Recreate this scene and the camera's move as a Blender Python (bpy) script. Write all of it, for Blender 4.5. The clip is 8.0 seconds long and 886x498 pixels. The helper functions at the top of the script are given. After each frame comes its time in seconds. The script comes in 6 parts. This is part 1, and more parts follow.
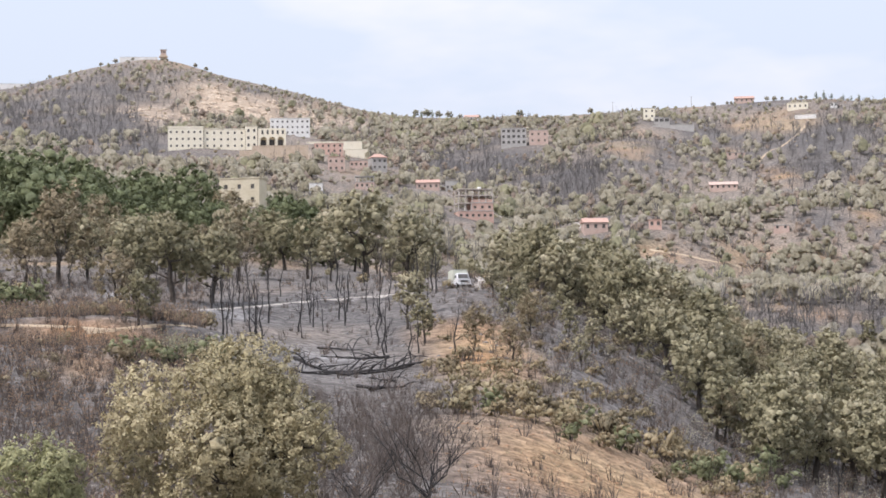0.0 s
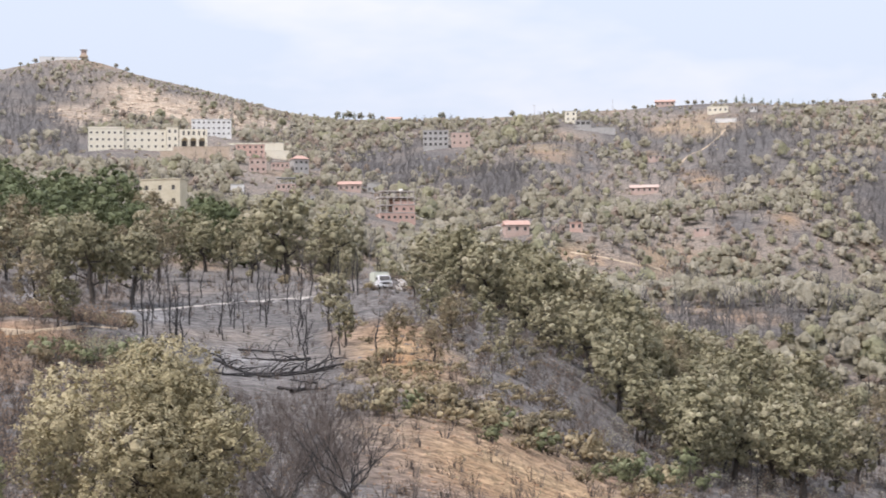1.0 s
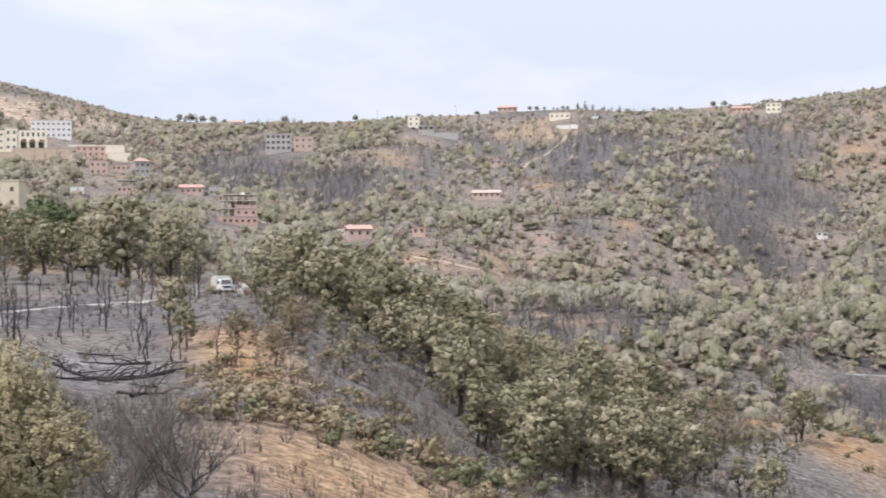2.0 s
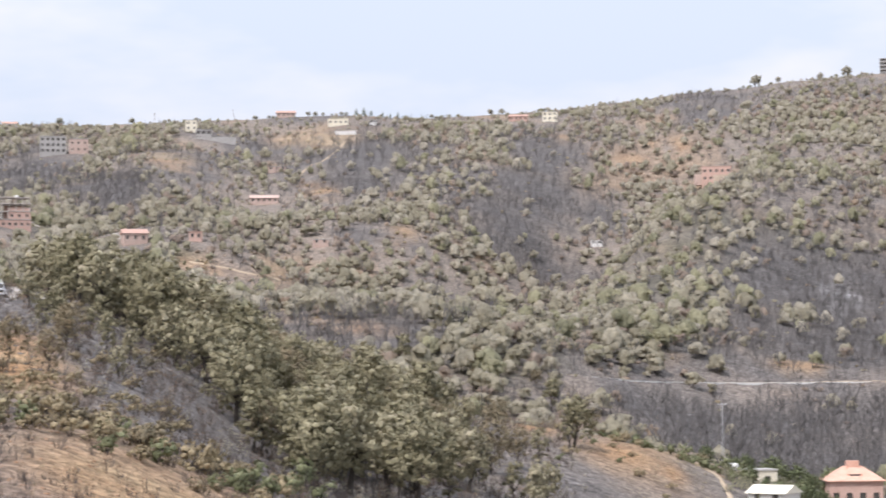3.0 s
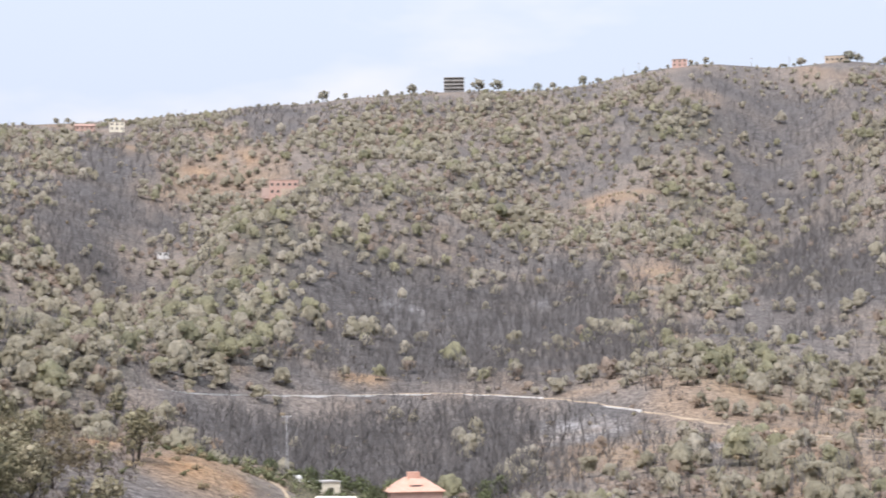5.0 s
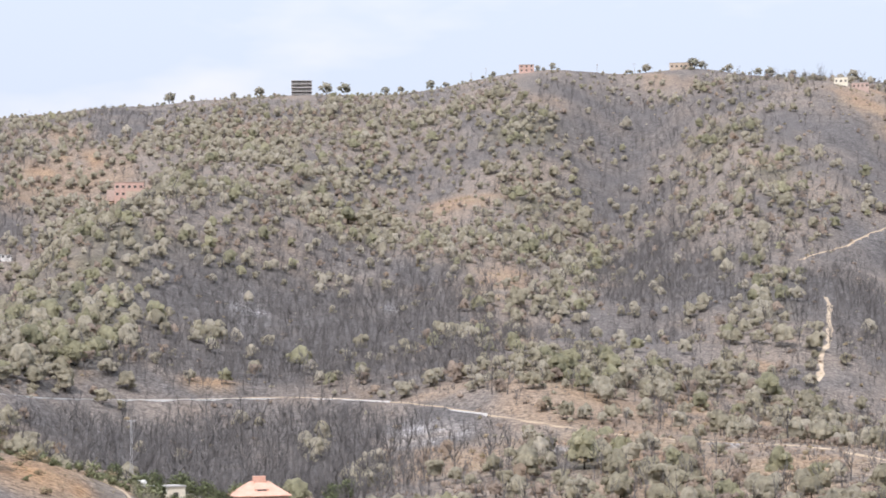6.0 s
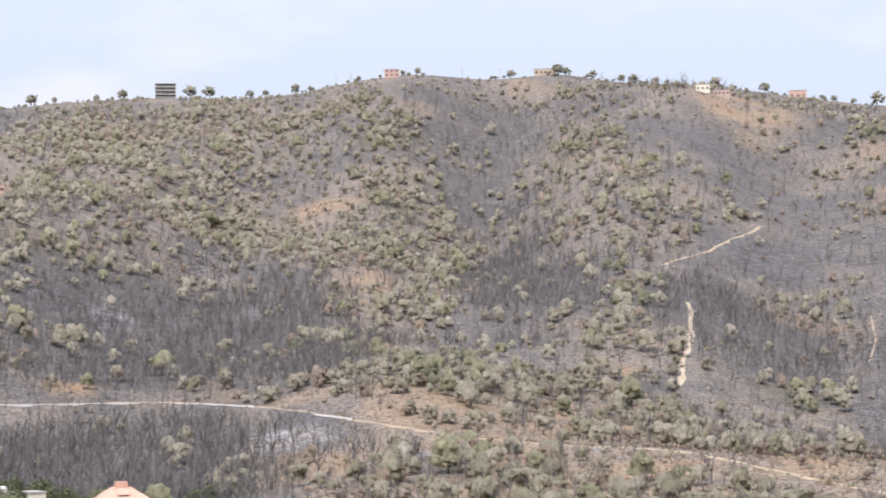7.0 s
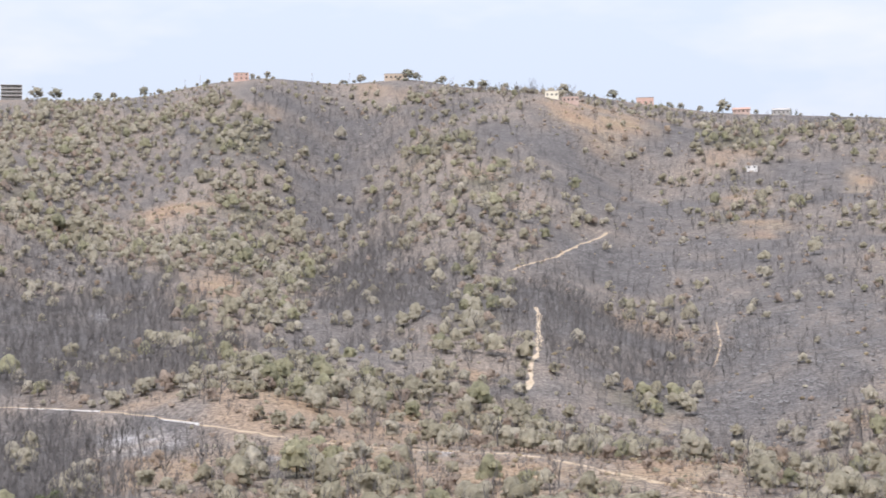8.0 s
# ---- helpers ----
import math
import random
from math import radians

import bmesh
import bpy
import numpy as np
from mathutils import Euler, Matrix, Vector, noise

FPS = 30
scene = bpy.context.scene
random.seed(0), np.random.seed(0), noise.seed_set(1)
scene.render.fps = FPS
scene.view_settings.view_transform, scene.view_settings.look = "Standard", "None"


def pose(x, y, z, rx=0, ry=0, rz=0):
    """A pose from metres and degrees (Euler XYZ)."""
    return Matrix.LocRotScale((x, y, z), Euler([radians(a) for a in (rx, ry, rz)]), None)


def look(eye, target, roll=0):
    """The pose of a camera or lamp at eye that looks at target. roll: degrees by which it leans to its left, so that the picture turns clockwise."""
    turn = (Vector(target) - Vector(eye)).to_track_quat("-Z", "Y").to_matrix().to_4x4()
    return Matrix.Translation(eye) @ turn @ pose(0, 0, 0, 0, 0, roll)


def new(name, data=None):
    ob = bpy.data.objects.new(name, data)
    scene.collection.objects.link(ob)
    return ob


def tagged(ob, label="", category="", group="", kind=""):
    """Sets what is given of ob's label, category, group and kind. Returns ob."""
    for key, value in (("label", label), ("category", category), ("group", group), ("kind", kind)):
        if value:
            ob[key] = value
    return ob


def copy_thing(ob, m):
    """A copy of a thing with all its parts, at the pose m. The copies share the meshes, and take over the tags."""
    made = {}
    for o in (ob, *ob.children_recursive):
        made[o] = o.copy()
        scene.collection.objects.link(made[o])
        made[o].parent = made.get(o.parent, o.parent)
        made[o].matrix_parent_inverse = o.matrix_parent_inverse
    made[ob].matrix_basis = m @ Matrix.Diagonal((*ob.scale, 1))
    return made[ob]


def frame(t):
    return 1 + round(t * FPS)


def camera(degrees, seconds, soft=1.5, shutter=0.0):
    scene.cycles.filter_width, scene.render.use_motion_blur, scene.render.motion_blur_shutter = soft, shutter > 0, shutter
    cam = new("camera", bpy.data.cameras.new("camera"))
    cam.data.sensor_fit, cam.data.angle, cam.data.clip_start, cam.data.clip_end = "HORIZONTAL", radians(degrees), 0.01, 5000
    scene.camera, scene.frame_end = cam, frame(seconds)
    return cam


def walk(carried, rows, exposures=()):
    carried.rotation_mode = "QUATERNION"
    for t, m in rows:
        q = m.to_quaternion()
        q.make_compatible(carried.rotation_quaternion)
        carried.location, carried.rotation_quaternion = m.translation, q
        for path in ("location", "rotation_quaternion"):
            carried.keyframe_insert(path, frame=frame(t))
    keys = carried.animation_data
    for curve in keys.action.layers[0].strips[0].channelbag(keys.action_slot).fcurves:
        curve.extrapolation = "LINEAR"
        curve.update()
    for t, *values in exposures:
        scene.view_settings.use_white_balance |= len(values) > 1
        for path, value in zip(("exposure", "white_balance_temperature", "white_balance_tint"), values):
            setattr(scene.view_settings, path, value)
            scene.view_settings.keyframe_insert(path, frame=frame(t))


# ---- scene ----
# A tripod pan: the camera stands on one spot and turns. Rows: seconds, bearing, pitch, lean to the left (degrees).
EYE = Vector((0.0, 0.0, 100.0))
cam = camera(23.4, 8.0, soft=1.65, shutter=0.3)
PAN = [
    (0.0, -18.218, 3.392, -0.860),
    (0.5, -17.755, 3.395, -0.846),
    (1.0, -16.113, 3.415, -0.800),
    (1.2, -15.387, 3.425, -0.770),
    (2.3, -10.310, 3.498, -0.744),
    (2.5, -9.169, 3.515, -0.728),
    (3.0, -5.920, 3.554, -0.710),
    (3.5, -2.952, 3.608, -0.735),
    (4.0, -0.054, 3.656, -0.750),
    (4.5, 2.826, 3.700, -0.783),
    (5.0, 5.670, 3.741, -0.810),
    (5.2, 6.777, 3.751, -0.820),
    (6.3, 10.649, 3.803, -0.880),
    (6.5, 11.298, 3.820, -0.900),
    (7.0, 13.407, 3.850, -0.915),
    (7.5, 15.456, 3.878, -0.940),
    (8.0, 17.449, 3.907, -0.957),
]


def aim(bearing, pitch, lean):
    b, p = radians(bearing), radians(pitch)
    way = Vector((math.sin(b) * math.cos(p), math.cos(b) * math.cos(p), math.sin(p)))
    return look(EYE, EYE + way, lean)


walk(cam, [(t, aim(b, p, l)) for t, b, p, l in PAN], exposures=[(0.0, 0.17, 6440, 19), (8.0, 0.17, 6360, 19)])

# ---- sky and sun ----
SUN_BEARING, SUN_HEIGHT = 218.0, 54.0   # behind the camera, to its left
world = bpy.data.worlds.new("sky")
scene.world = world
world.use_nodes = True
wn, wl = world.node_tree.nodes, world.node_tree.links
wn.clear()
w_out = wn.new("ShaderNodeOutputWorld")
w_bg = wn.new("ShaderNodeBackground")
w_sky = wn.new("ShaderNodeTexSky")
w_sky.sky_type = "NISHITA"
w_sky.sun_disc = False
w_sky.sun_elevation = radians(SUN_HEIGHT)
w_sky.sun_rotation = radians(SUN_BEARING)
w_sky.altitude = 600.0
w_sky.air_density, w_sky.dust_density, w_sky.ozone_density = 1.0, 3.0, 1.5
# thin summer cloud, drawn out along the horizon
w_co = wn.new("ShaderNodeTexCoord")
w_map = wn.new("ShaderNodeMapping")
w_map.inputs["Scale"].default_value = (3.2, 3.2, 9.0)
w_noise = wn.new("ShaderNodeTexNoise")
w_noise.inputs["Scale"].default_value = 1.25
w_noise.inputs["Detail"].default_value = 5.0
w_noise.inputs["Roughness"].default_value = 0.55
w_ramp = wn.new("ShaderNodeValToRGB")
w_ramp.color_ramp.elements[0].position = 0.50
w_ramp.color_ramp.elements[1].position = 0.75
w_gain = wn.new("ShaderNodeMix")
w_gain.data_type = "RGBA"
w_gain.blend_type = "MIX"
w_gain.inputs["B"].default_value = (9.6, 9.7, 9.75, 1)
w_veil = wn.new("ShaderNodeMix")
w_veil.data_type = "RGBA"
w_veil.inputs["Factor"].default_value = 0.8
w_veil.inputs["B"].default_value = (7.8, 8.9, 9.9, 1)
wl.new(w_co.outputs["Generated"], w_map.inputs["Vector"])
wl.new(w_map.outputs["Vector"], w_noise.inputs["Vector"])
wl.new(w_noise.outputs["Fac"], w_ramp.inputs["Fac"])
wl.new(w_sky.outputs["Color"], w_veil.inputs["A"])
wl.new(w_veil.outputs["Result"], w_gain.inputs["A"])
# a hazy sky grows brighter towards the zenith
w_xyz = wn.new("ShaderNodeSeparateXYZ")
w_lift = wn.new("ShaderNodeMapRange")
w_lift.inputs["To Min"].default_value, w_lift.inputs["To Max"].default_value = 1.0, 2.0
w_dome = wn.new("ShaderNodeMath")
w_dome.operation = "MULTIPLY"
w_dome.inputs[1].default_value = 0.0835
wl.new(w_co.outputs["Generated"], w_xyz.inputs["Vector"])
wl.new(w_xyz.outputs["Z"], w_lift.inputs["Value"])
wl.new(w_lift.outputs["Result"], w_dome.inputs[0])
wl.new(w_dome.outputs[0], w_bg.inputs["Strength"])
wl.new(w_ramp.outputs["Color"], w_gain.inputs["Factor"])
wl.new(w_gain.outputs["Result"], w_bg.inputs["Color"])
wl.new(w_bg.outputs["Background"], w_out.inputs["Surface"])

sun_data = bpy.data.lights.new("sun", "SUN")
sun_data.energy = 3.1
sun_data.angle = radians(1.5)
sun_data.color = (1.0, 0.965, 0.91)
sun = new("sun", sun_data)
sb, sh = radians(SUN_BEARING), radians(SUN_HEIGHT)
sun.matrix_world = look(
    (300 * math.sin(sb) * math.cos(sh), 300 * math.cos(sb) * math.cos(sh), 300 * math.sin(sh) + 100), (0, 0, 100)
)

# ---- the lie of the land ----
# Bearings (degrees) and, for each landform line, its distance (m) and its rise over eye level (degrees).
BEAR = [-36, -30, -25.5, -21, -18, -15, -11.3, -7.5, -3, 1.5, 6, 12, 16.6, 22.6, 28, 36]
LINES = [
    # brow of the near slope
    ([110, 110, 100, 105, 115, 125, 150, 190, 240, 300, 330, 370, 400, 420, 440, 450],
     [-3.5, -3.5, -4.6, -3.9, -3.4, -3.4, -3.5, -3.7, -3.7, -3.5, -3.5, -3.4, -3.3, -3.3, -3.3, -3.3]),
    # terrace banks and the orange shoulder
    ([190, 190, 190, 175, 150, 155, 175, 230, 330, 350, 400, 430, 450, 470, 480, 490],
     [1.2, 1.25, 1.3, -0.6, -1.2, -1.55, -3.0, -2.8, -1.2, -2.0, -3.3, -2.6, -2.5, -2.6, -2.6, -2.6]),
    # crest of the near spur, with the lane on it
    ([340, 340, 345, 350, 340, 320, 300, 290, 345, 365, 430, 460, 480, 500, 510, 520],
     [2.6, 2.65, 2.75, 2.75, 2.75, 2.05, 0.35, -1.1, -1.15, -1.95, -3.0, -2.0, -1.9, -2.0, -2.1, -2.1]),
    # ravine behind the spur
    ([470, 470, 460, 430, 430, 420, 410, 410, 420, 440, 455, 500, 530, 550, 560, 570],
     [3.9, 3.9, 3.9, 3.0, 2.2, 1.0, -1.0, -2.2, -3.0, -3.4, -2.9, -1.5, -1.3, -1.5, -1.5, -1.5]),
    # foot of the far slope
    ([850, 850, 880, 800, 760, 640, 570, 540, 520, 540, 520, 560, 570, 590, 600, 600],
     [4.7, 4.7, 4.9, 4.6, 4.0, 3.0, 1.3, 0.0, -0.9, -1.7, -1.9, -0.8, -1.0, -1.2, -1.2, -1.2]),
    # bench of the far road, and of the white building on the west hill
    ([1050, 1050, 1080, 1000, 880, 720, 680, 700, 660, 630, 630, 640, 650, 660, 670, 670],
     [6.0, 6.0, 6.1, 5.5, 4.4, 3.3, 2.4, 1.4, 0.6, 0.0, 0.05, 0.2, 0.1, 0.0, 0.0, 0.0]),
    # middle of the far slope
    ([1300, 1300, 1280, 1250, 1150, 1000, 980, 960, 950, 950, 960, 970, 980, 980, 980, 980],
     [6.8, 6.8, 7.4, 6.4, 5.6, 5.2, 5.0, 4.6, 4.3, 4.4, 4.4, 4.5, 4.3, 4.3, 4.1, 4.0]),
]
RIDGE_BEAR = [-36, -29.9, -29.0, -28.5, -27.3, -26.5, -25.6, -25.0, -24.0, -22.5, -21.0, -20.2, -19.4, -17.0, -14.3, -12.5, -11.1,
              -9.8, -8.3, -6.6, -5.1, -2.8, -1.3, -0.1, 0.6, 2.2, 3.4, 5.6, 8.0, 9.2, 10.1, 11.2, 12.8, 13.7, 14.9, 16.0, 16.9,
              17.7, 20.4, 22.8, 23.7, 24.8, 26.1, 28.9, 36]
RIDGE_RISE = [7.3, 7.54, 7.7, 7.97, 8.2, 8.4, 8.46, 8.25, 7.91, 7.61, 7.22, 6.99, 6.83, 6.73, 6.72, 6.82, 6.83, 6.94, 7.03, 6.89,
              6.89, 6.99, 7.14, 7.28, 7.48, 7.41, 7.64, 7.82, 7.77, 7.78, 7.96, 8.17, 8.36, 8.24, 8.17, 8.3, 8.36, 8.13, 7.93,
              7.55, 7.44, 7.17, 7.1, 6.95, 6.5]
RIDGE_FAR = [1600, 1550, 1500, 1520, 1500, 1450, 1420, 1400, 1450, 1500, 1480, 1450, 1450, 1450, 1450, 1450]


def smooth_rows(values, width):
    k = np.exp(-0.5 * (np.arange(-3 * width, 3 * width + 1) / width) ** 2)
    k /= k.sum()
    pad = np.concatenate([np.full(3 * width, values[0]), values, np.full(3 * width, values[-1])])
    return np.convolve(pad, k, "valid")


def pchip(xs, ys, q):
    """Monotone cubic through the columns of knots xs, ys (K, N), at distances q (R,): (R, N)."""
    h = np.diff(xs, axis=0)
    d = np.diff(ys, axis=0) / h
    m = np.zeros_like(ys)
    same = d[:-1] * d[1:] > 0
    w1, w2 = 2 * h[1:] + h[:-1], h[1:] + 2 * h[:-1]
    with np.errstate(divide="ignore", invalid="ignore"):
        hm = (w1 + w2) / (w1 / d[:-1] + w2 / d[1:])
    m[1:-1] = np.where(same, hm, 0)
    m[0], m[-1] = d[0], d[-1]
    out = np.empty((len(q), xs.shape[1]))
    cols = np.arange(xs.shape[1])
    for i, r in enumerate(q):
        k = np.clip((xs <= r).sum(axis=0) - 1, 0, len(xs) - 2)
        x0, hh = xs[k, cols], h[k, cols]
        s = np.clip((r - x0) / hh, 0, 1)
        y0, y1, m0, m1 = ys[k, cols], ys[k + 1, cols], m[k, cols], m[k + 1, cols]
        out[i] = (2 * s**3 - 3 * s**2 + 1) * y0 + (s**3 - 2 * s**2 + s) * hh * m0 + (3 * s**2 - 2 * s**3) * y1 + (s**3 - s**2) * hh * m1
    return out


def value_noise(x, y, seed=0):
    """Smooth noise in -1..1 on a unit lattice."""
    xi, yi = np.floor(x).astype(np.int64), np.floor(y).astype(np.int64)
    xf, yf = x - xi, y - yi
    u, v = xf * xf * (3 - 2 * xf), yf * yf * (3 - 2 * yf)

    def corner(a, b):
        n = (a * 374761393 + b * 668265263 + seed * 974634777) & 0xFFFFFFFF
        n = ((n ^ (n >> 13)) * 1274126177) & 0xFFFFFFFF
        return ((n ^ (n >> 16)) & 0xFFFF) / 32767.5 - 1

    return (corner(xi, yi) * (1 - u) + corner(xi + 1, yi) * u) * (1 - v) + (corner(xi, yi + 1) * (1 - u) + corner(xi + 1, yi + 1) * u) * v


def fractal(x, y, size, octaves=4, seed=0):
    total, amp, norm = 0.0, 1.0, 0.0
    for k in range(octaves):
        total = total + amp * value_noise(x / size * 2**k + 13.7 * k, y / size * 2**k - 7.1 * k, seed + k)
        norm += amp
        amp *= 0.5
    return total / norm


# spurs (plus) and gullies (minus) across the slopes: height, half width, then bearing and distance of their line
FOLDS = [
    (-20, 42, [(-6.4, 677), (-5.2, 719), (-3.3, 856), (-1.5, 1016), (0.5, 1119)]),
    (15, 55, [(-2.0, 640), (-1.0, 761), (1.4, 858), (4.0, 1039)]),
    (-16, 42, [(15.3, 1300), (14.8, 1081), (15.0, 903), (14.0, 756)]),
    (10, 48, [(16.8, 1247), (17.6, 1090), (16.8, 951), (15.1, 836)]),
    (15, 45, [(-12.6, 757), (-9.6, 719), (-7.5, 639), (-6.0, 547)]),
    (-12, 40, [(-11.3, 873), (-8.2, 818), (-6.5, 720)]),
    (9, 45, [(20.2, 1253), (20.8, 1136), (19.6, 801), (19.5, 713)]),
    (-12, 40, [(23.0, 1156), (22.7, 907), (23.4, 691), (26.6, 582)]),
    (8, 38, [(13.9, 786), (13.0, 699), (12.1, 590)]),
    (-9, 30, [(-10.4, 1290), (-10.8, 1120), (-11.4, 960)]),
    (-5.5, 24, [(3.5, 356), (4.8, 388), (6.6, 405)]),
    (6.5, 48, [(-25.0, 600), (-22.2, 600)]),
    (-8, 30, [(9.3, 1290), (8.6, 1130), (8.8, 960)]),
    (-16, 40, [(-6.4, 660), (-5.2, 719), (-3.3, 856), (-2.0, 950)]),
    (12, 46, [(-0.8, 715), (0.6, 790), (2.4, 850), (4.4, 900)]),
    (-11, 40, [(15.1, 1220), (14.8, 1081), (15.0, 930)]),
    (10, 36, [(17.6, 1110), (17.2, 1010), (16.4, 930)]),
]
LANE = [(-31.5, 243), (-29.9, 240), (-28.6, 236), (-27.3, 231), (-25.5, 238), (-23.4, 262), (-21.6, 272), (-20.4, 276), (-19.2, 277), (-18.3, 277), (-17.6, 278), (-16.9, 281), (-16.2, 290)]
FAR_ROAD = [(-2.6, 537), (-1.8, 548), (-0.2, 578), (1.5, 593), (3.9, 605), (5.7, 613), (6.9, 608), (8.3, 594), (9.1, 582), (10.0, 569), (10.9, 558), (12.1, 547), (13.0, 538), (14.5, 527), (16.0, 514),
            (17.5, 510), (18.8, 510), (20.3, 499), (21.2, 486), (22.8, 474), (24.9, 458), (28, 440), (31, 430)]
SIDE_TRACK = [(21.9, 1000), (21.3, 963), (20.4, 912), (19.2, 852)]
TERRACES = [[(19.6, 1118), (20.2, 1132), (21.5, 1142), (23.8, 1138), (25.7, 1125)], [(20.6, 1004), (23.0, 1006), (25.0, 1012)], [(-14.2, 905), (-12.6, 905), (-11.6, 900)],
            [(12.8, 655), (14.5, 662), (16.0, 668)], [(-28.5, 196), (-27.0, 197), (-25.5, 197)]]


def line_points(pts, step):
    """Points every few metres along a line of bearings and distances."""
    xy = [np.array((f * math.sin(radians(b)), f * math.cos(radians(b)))) for b, f in pts]
    out = []
    for p, q in zip(xy, xy[1:]):
        n = max(1, int(np.linalg.norm(q - p) / step))
        out += [p + (q - p) * k / n for k in range(n)]
    return np.array(out + [xy[-1]])


def line_distance(x, y, line):
    """Distance from grid points to the nearest of a line's points, and which one that is."""
    best, who = np.full(x.shape, 1e9), np.zeros(x.shape, int)
    for k, (px, py) in enumerate(line):
        d = (x - px) ** 2 + (y - py) ** 2
        m = d < best
        best[m], who[m] = d[m], k
    return np.sqrt(best), who


AZ = np.concatenate([np.arange(-180, -36, 4.0), np.arange(-36, 36, 0.19), np.arange(36, 180.1, 4.0)])
RR = np.concatenate([np.geomspace(0.05, 90, 32)[:-1], np.geomspace(90, 1750, 290), np.geomspace(1800, 4800, 14)])


def build_land():
    azc = np.clip(AZ, -36, 36)
    knots_r, knots_z = [np.full(len(AZ), 0.0), np.full(len(AZ), 25.0), np.full(len(AZ), 60.0)], [np.full(len(AZ), -1.7), np.full(len(AZ), -4.0), np.full(len(AZ), -7.5)]
    for far, rise in LINES:
        r = smooth_rows(np.interp(azc, BEAR, far), 9)
        e = smooth_rows(np.interp(azc, BEAR, rise), 9)
        knots_r.append(r)
        knots_z.append(r * np.tan(np.radians(e)))
    r = smooth_rows(np.interp(azc, BEAR, RIDGE_FAR), 12)
    e = smooth_rows(np.interp(azc, RIDGE_BEAR, RIDGE_RISE), 3)
    top = r * np.tan(np.radians(e))
    knots_r += [r, r + 450, np.full(len(AZ), 4900.0)]
    knots_z += [top, top - 110, top - 260]
    xs, ys = np.array(knots_r), np.array(knots_z)
    for k in range(1, len(xs)):
        xs[k] = np.maximum(xs[k], xs[k - 1] + 8)
    z = pchip(xs, ys, RR)
    a, q = np.meshgrid(np.radians(AZ), RR)
    x, y = q * np.sin(a), q * np.cos(a)
    # gullies and hummocks, dying out at the ridge line
    calm = np.clip((r[None, :] - q) / 180, 0, 1) * np.clip((q - 60) / 200, 0, 1)
    z = z + calm * (fractal(x, y, 90, 4, 3) * 5.0 * np.clip(q / 900, 0.1, 1) - np.abs(fractal(x, y, 170, 3, 9)) * 9.0 * np.clip((q - 500) / 500, 0, 1))
    z = z + fractal(x, y, 9, 3, 5) * 0.35 * np.clip(q / 120, 0, 1)
    for height, wide, pts in FOLDS:
        d, _ = line_distance(x, y, line_points(pts, 14.0))
        z = z + height * np.exp(-((d / wide) ** 2))
    # roads lie on benches cut into the slope; terraces end in a low bank
    for pts, wide in ((FAR_ROAD, 4.5), (SIDE_TRACK, 4.0), (LANE, 3.0)):
        line = line_points(pts, 4.0)
        keep = (np.degrees(a) > pts[0][0] - 2) & (np.degrees(a) < max(p[0] for p in pts) + 2) & (q > min(p[1] for p in pts) - 30) & (q < max(p[1] for p in pts) + 30)
        if pts is SIDE_TRACK:
            keep = (np.degrees(a) > 18) & (np.degrees(a) < 23) & (q > 820) & (q < 1030)
        d, who = line_distance(x[keep], y[keep], line)
        near = np.array([z[keep][(who == k) & (d < 6)].mean() if ((who == k) & (d < 6)).any() else np.nan for k in range(len(line))])
        ok = ~np.isnan(near)
        lz = smooth_rows(np.interp(np.arange(len(near)), np.arange(len(near))[ok], near[ok]), 3)
        w = np.clip((wide * 1.8 - d) / (wide * 0.8), 0, 1)
        z[keep] = z[keep] * (1 - w) + lz[who] * w
    for pts in TERRACES:
        line = line_points(pts, 5.0)
        d, who = line_distance(x, y, line)
        beyond = np.hypot(x, y) - np.hypot(line[who, 0], line[who, 1])
        z = z + 1.6 * np.exp(-((d / 9.0) ** 2)) * np.tanh(beyond / 2.0)
    # behind the camera an ordinary hillside
    w = np.clip((np.abs(np.degrees(a)) - 40) / 50, 0, 1)
    w = w * w * (3 - 2 * w)
    back = -1.7 + 0.10 * q + fractal(x, y, 200, 4, 21) * np.clip(q * 0.05, 0, 25)
    z = z * (1 - w) + back * w
    return x, y, z + 100.0


LAND_X, LAND_Y, LAND_Z = build_land()


def ground(bearing, far):
    """Height of the land at a bearing (degrees) and distance (m); arrays or numbers."""
    b, f = np.asarray(bearing, float), np.asarray(far, float)
    i = np.clip(np.searchsorted(AZ, b) - 1, 0, len(AZ) - 2)
    j = np.clip(np.searchsorted(RR, f) - 1, 0, len(RR) - 2)
    u = np.clip((b - AZ[i]) / (AZ[i + 1] - AZ[i]), 0, 1)
    v = np.clip((f - RR[j]) / (RR[j + 1] - RR[j]), 0, 1)
    z = LAND_Z
    return (z[j, i] * (1 - u) + z[j, i + 1] * u) * (1 - v) + (z[j + 1, i] * (1 - u) + z[j + 1, i + 1] * u) * v


def spot(bearing, far, up=0.0):
    """The point on the land at a bearing and distance."""
    b = radians(bearing)
    return Vector((far * math.sin(b), far * math.cos(b), float(ground(bearing, far)) + up))


def crest(bearing):
    """Distance at which the ridge stands highest as seen from the camera's hill."""
    f = np.linspace(1100, 1560, 120)
    return float(f[np.argmax((ground(np.full(120, bearing), f) - 100) / f)])


# land end


# ---- materials ----
def material(name):
    m = bpy.data.materials.new(name)
    m.use_nodes = True
    n, l = m.node_tree.nodes, m.node_tree.links
    return m, n, l, n["Principled BSDF"]


def mix_node(n, l, a, b, fac, blend="MIX"):
    x = n.new("ShaderNodeMix")
    x.data_type, x.blend_type = "RGBA", blend
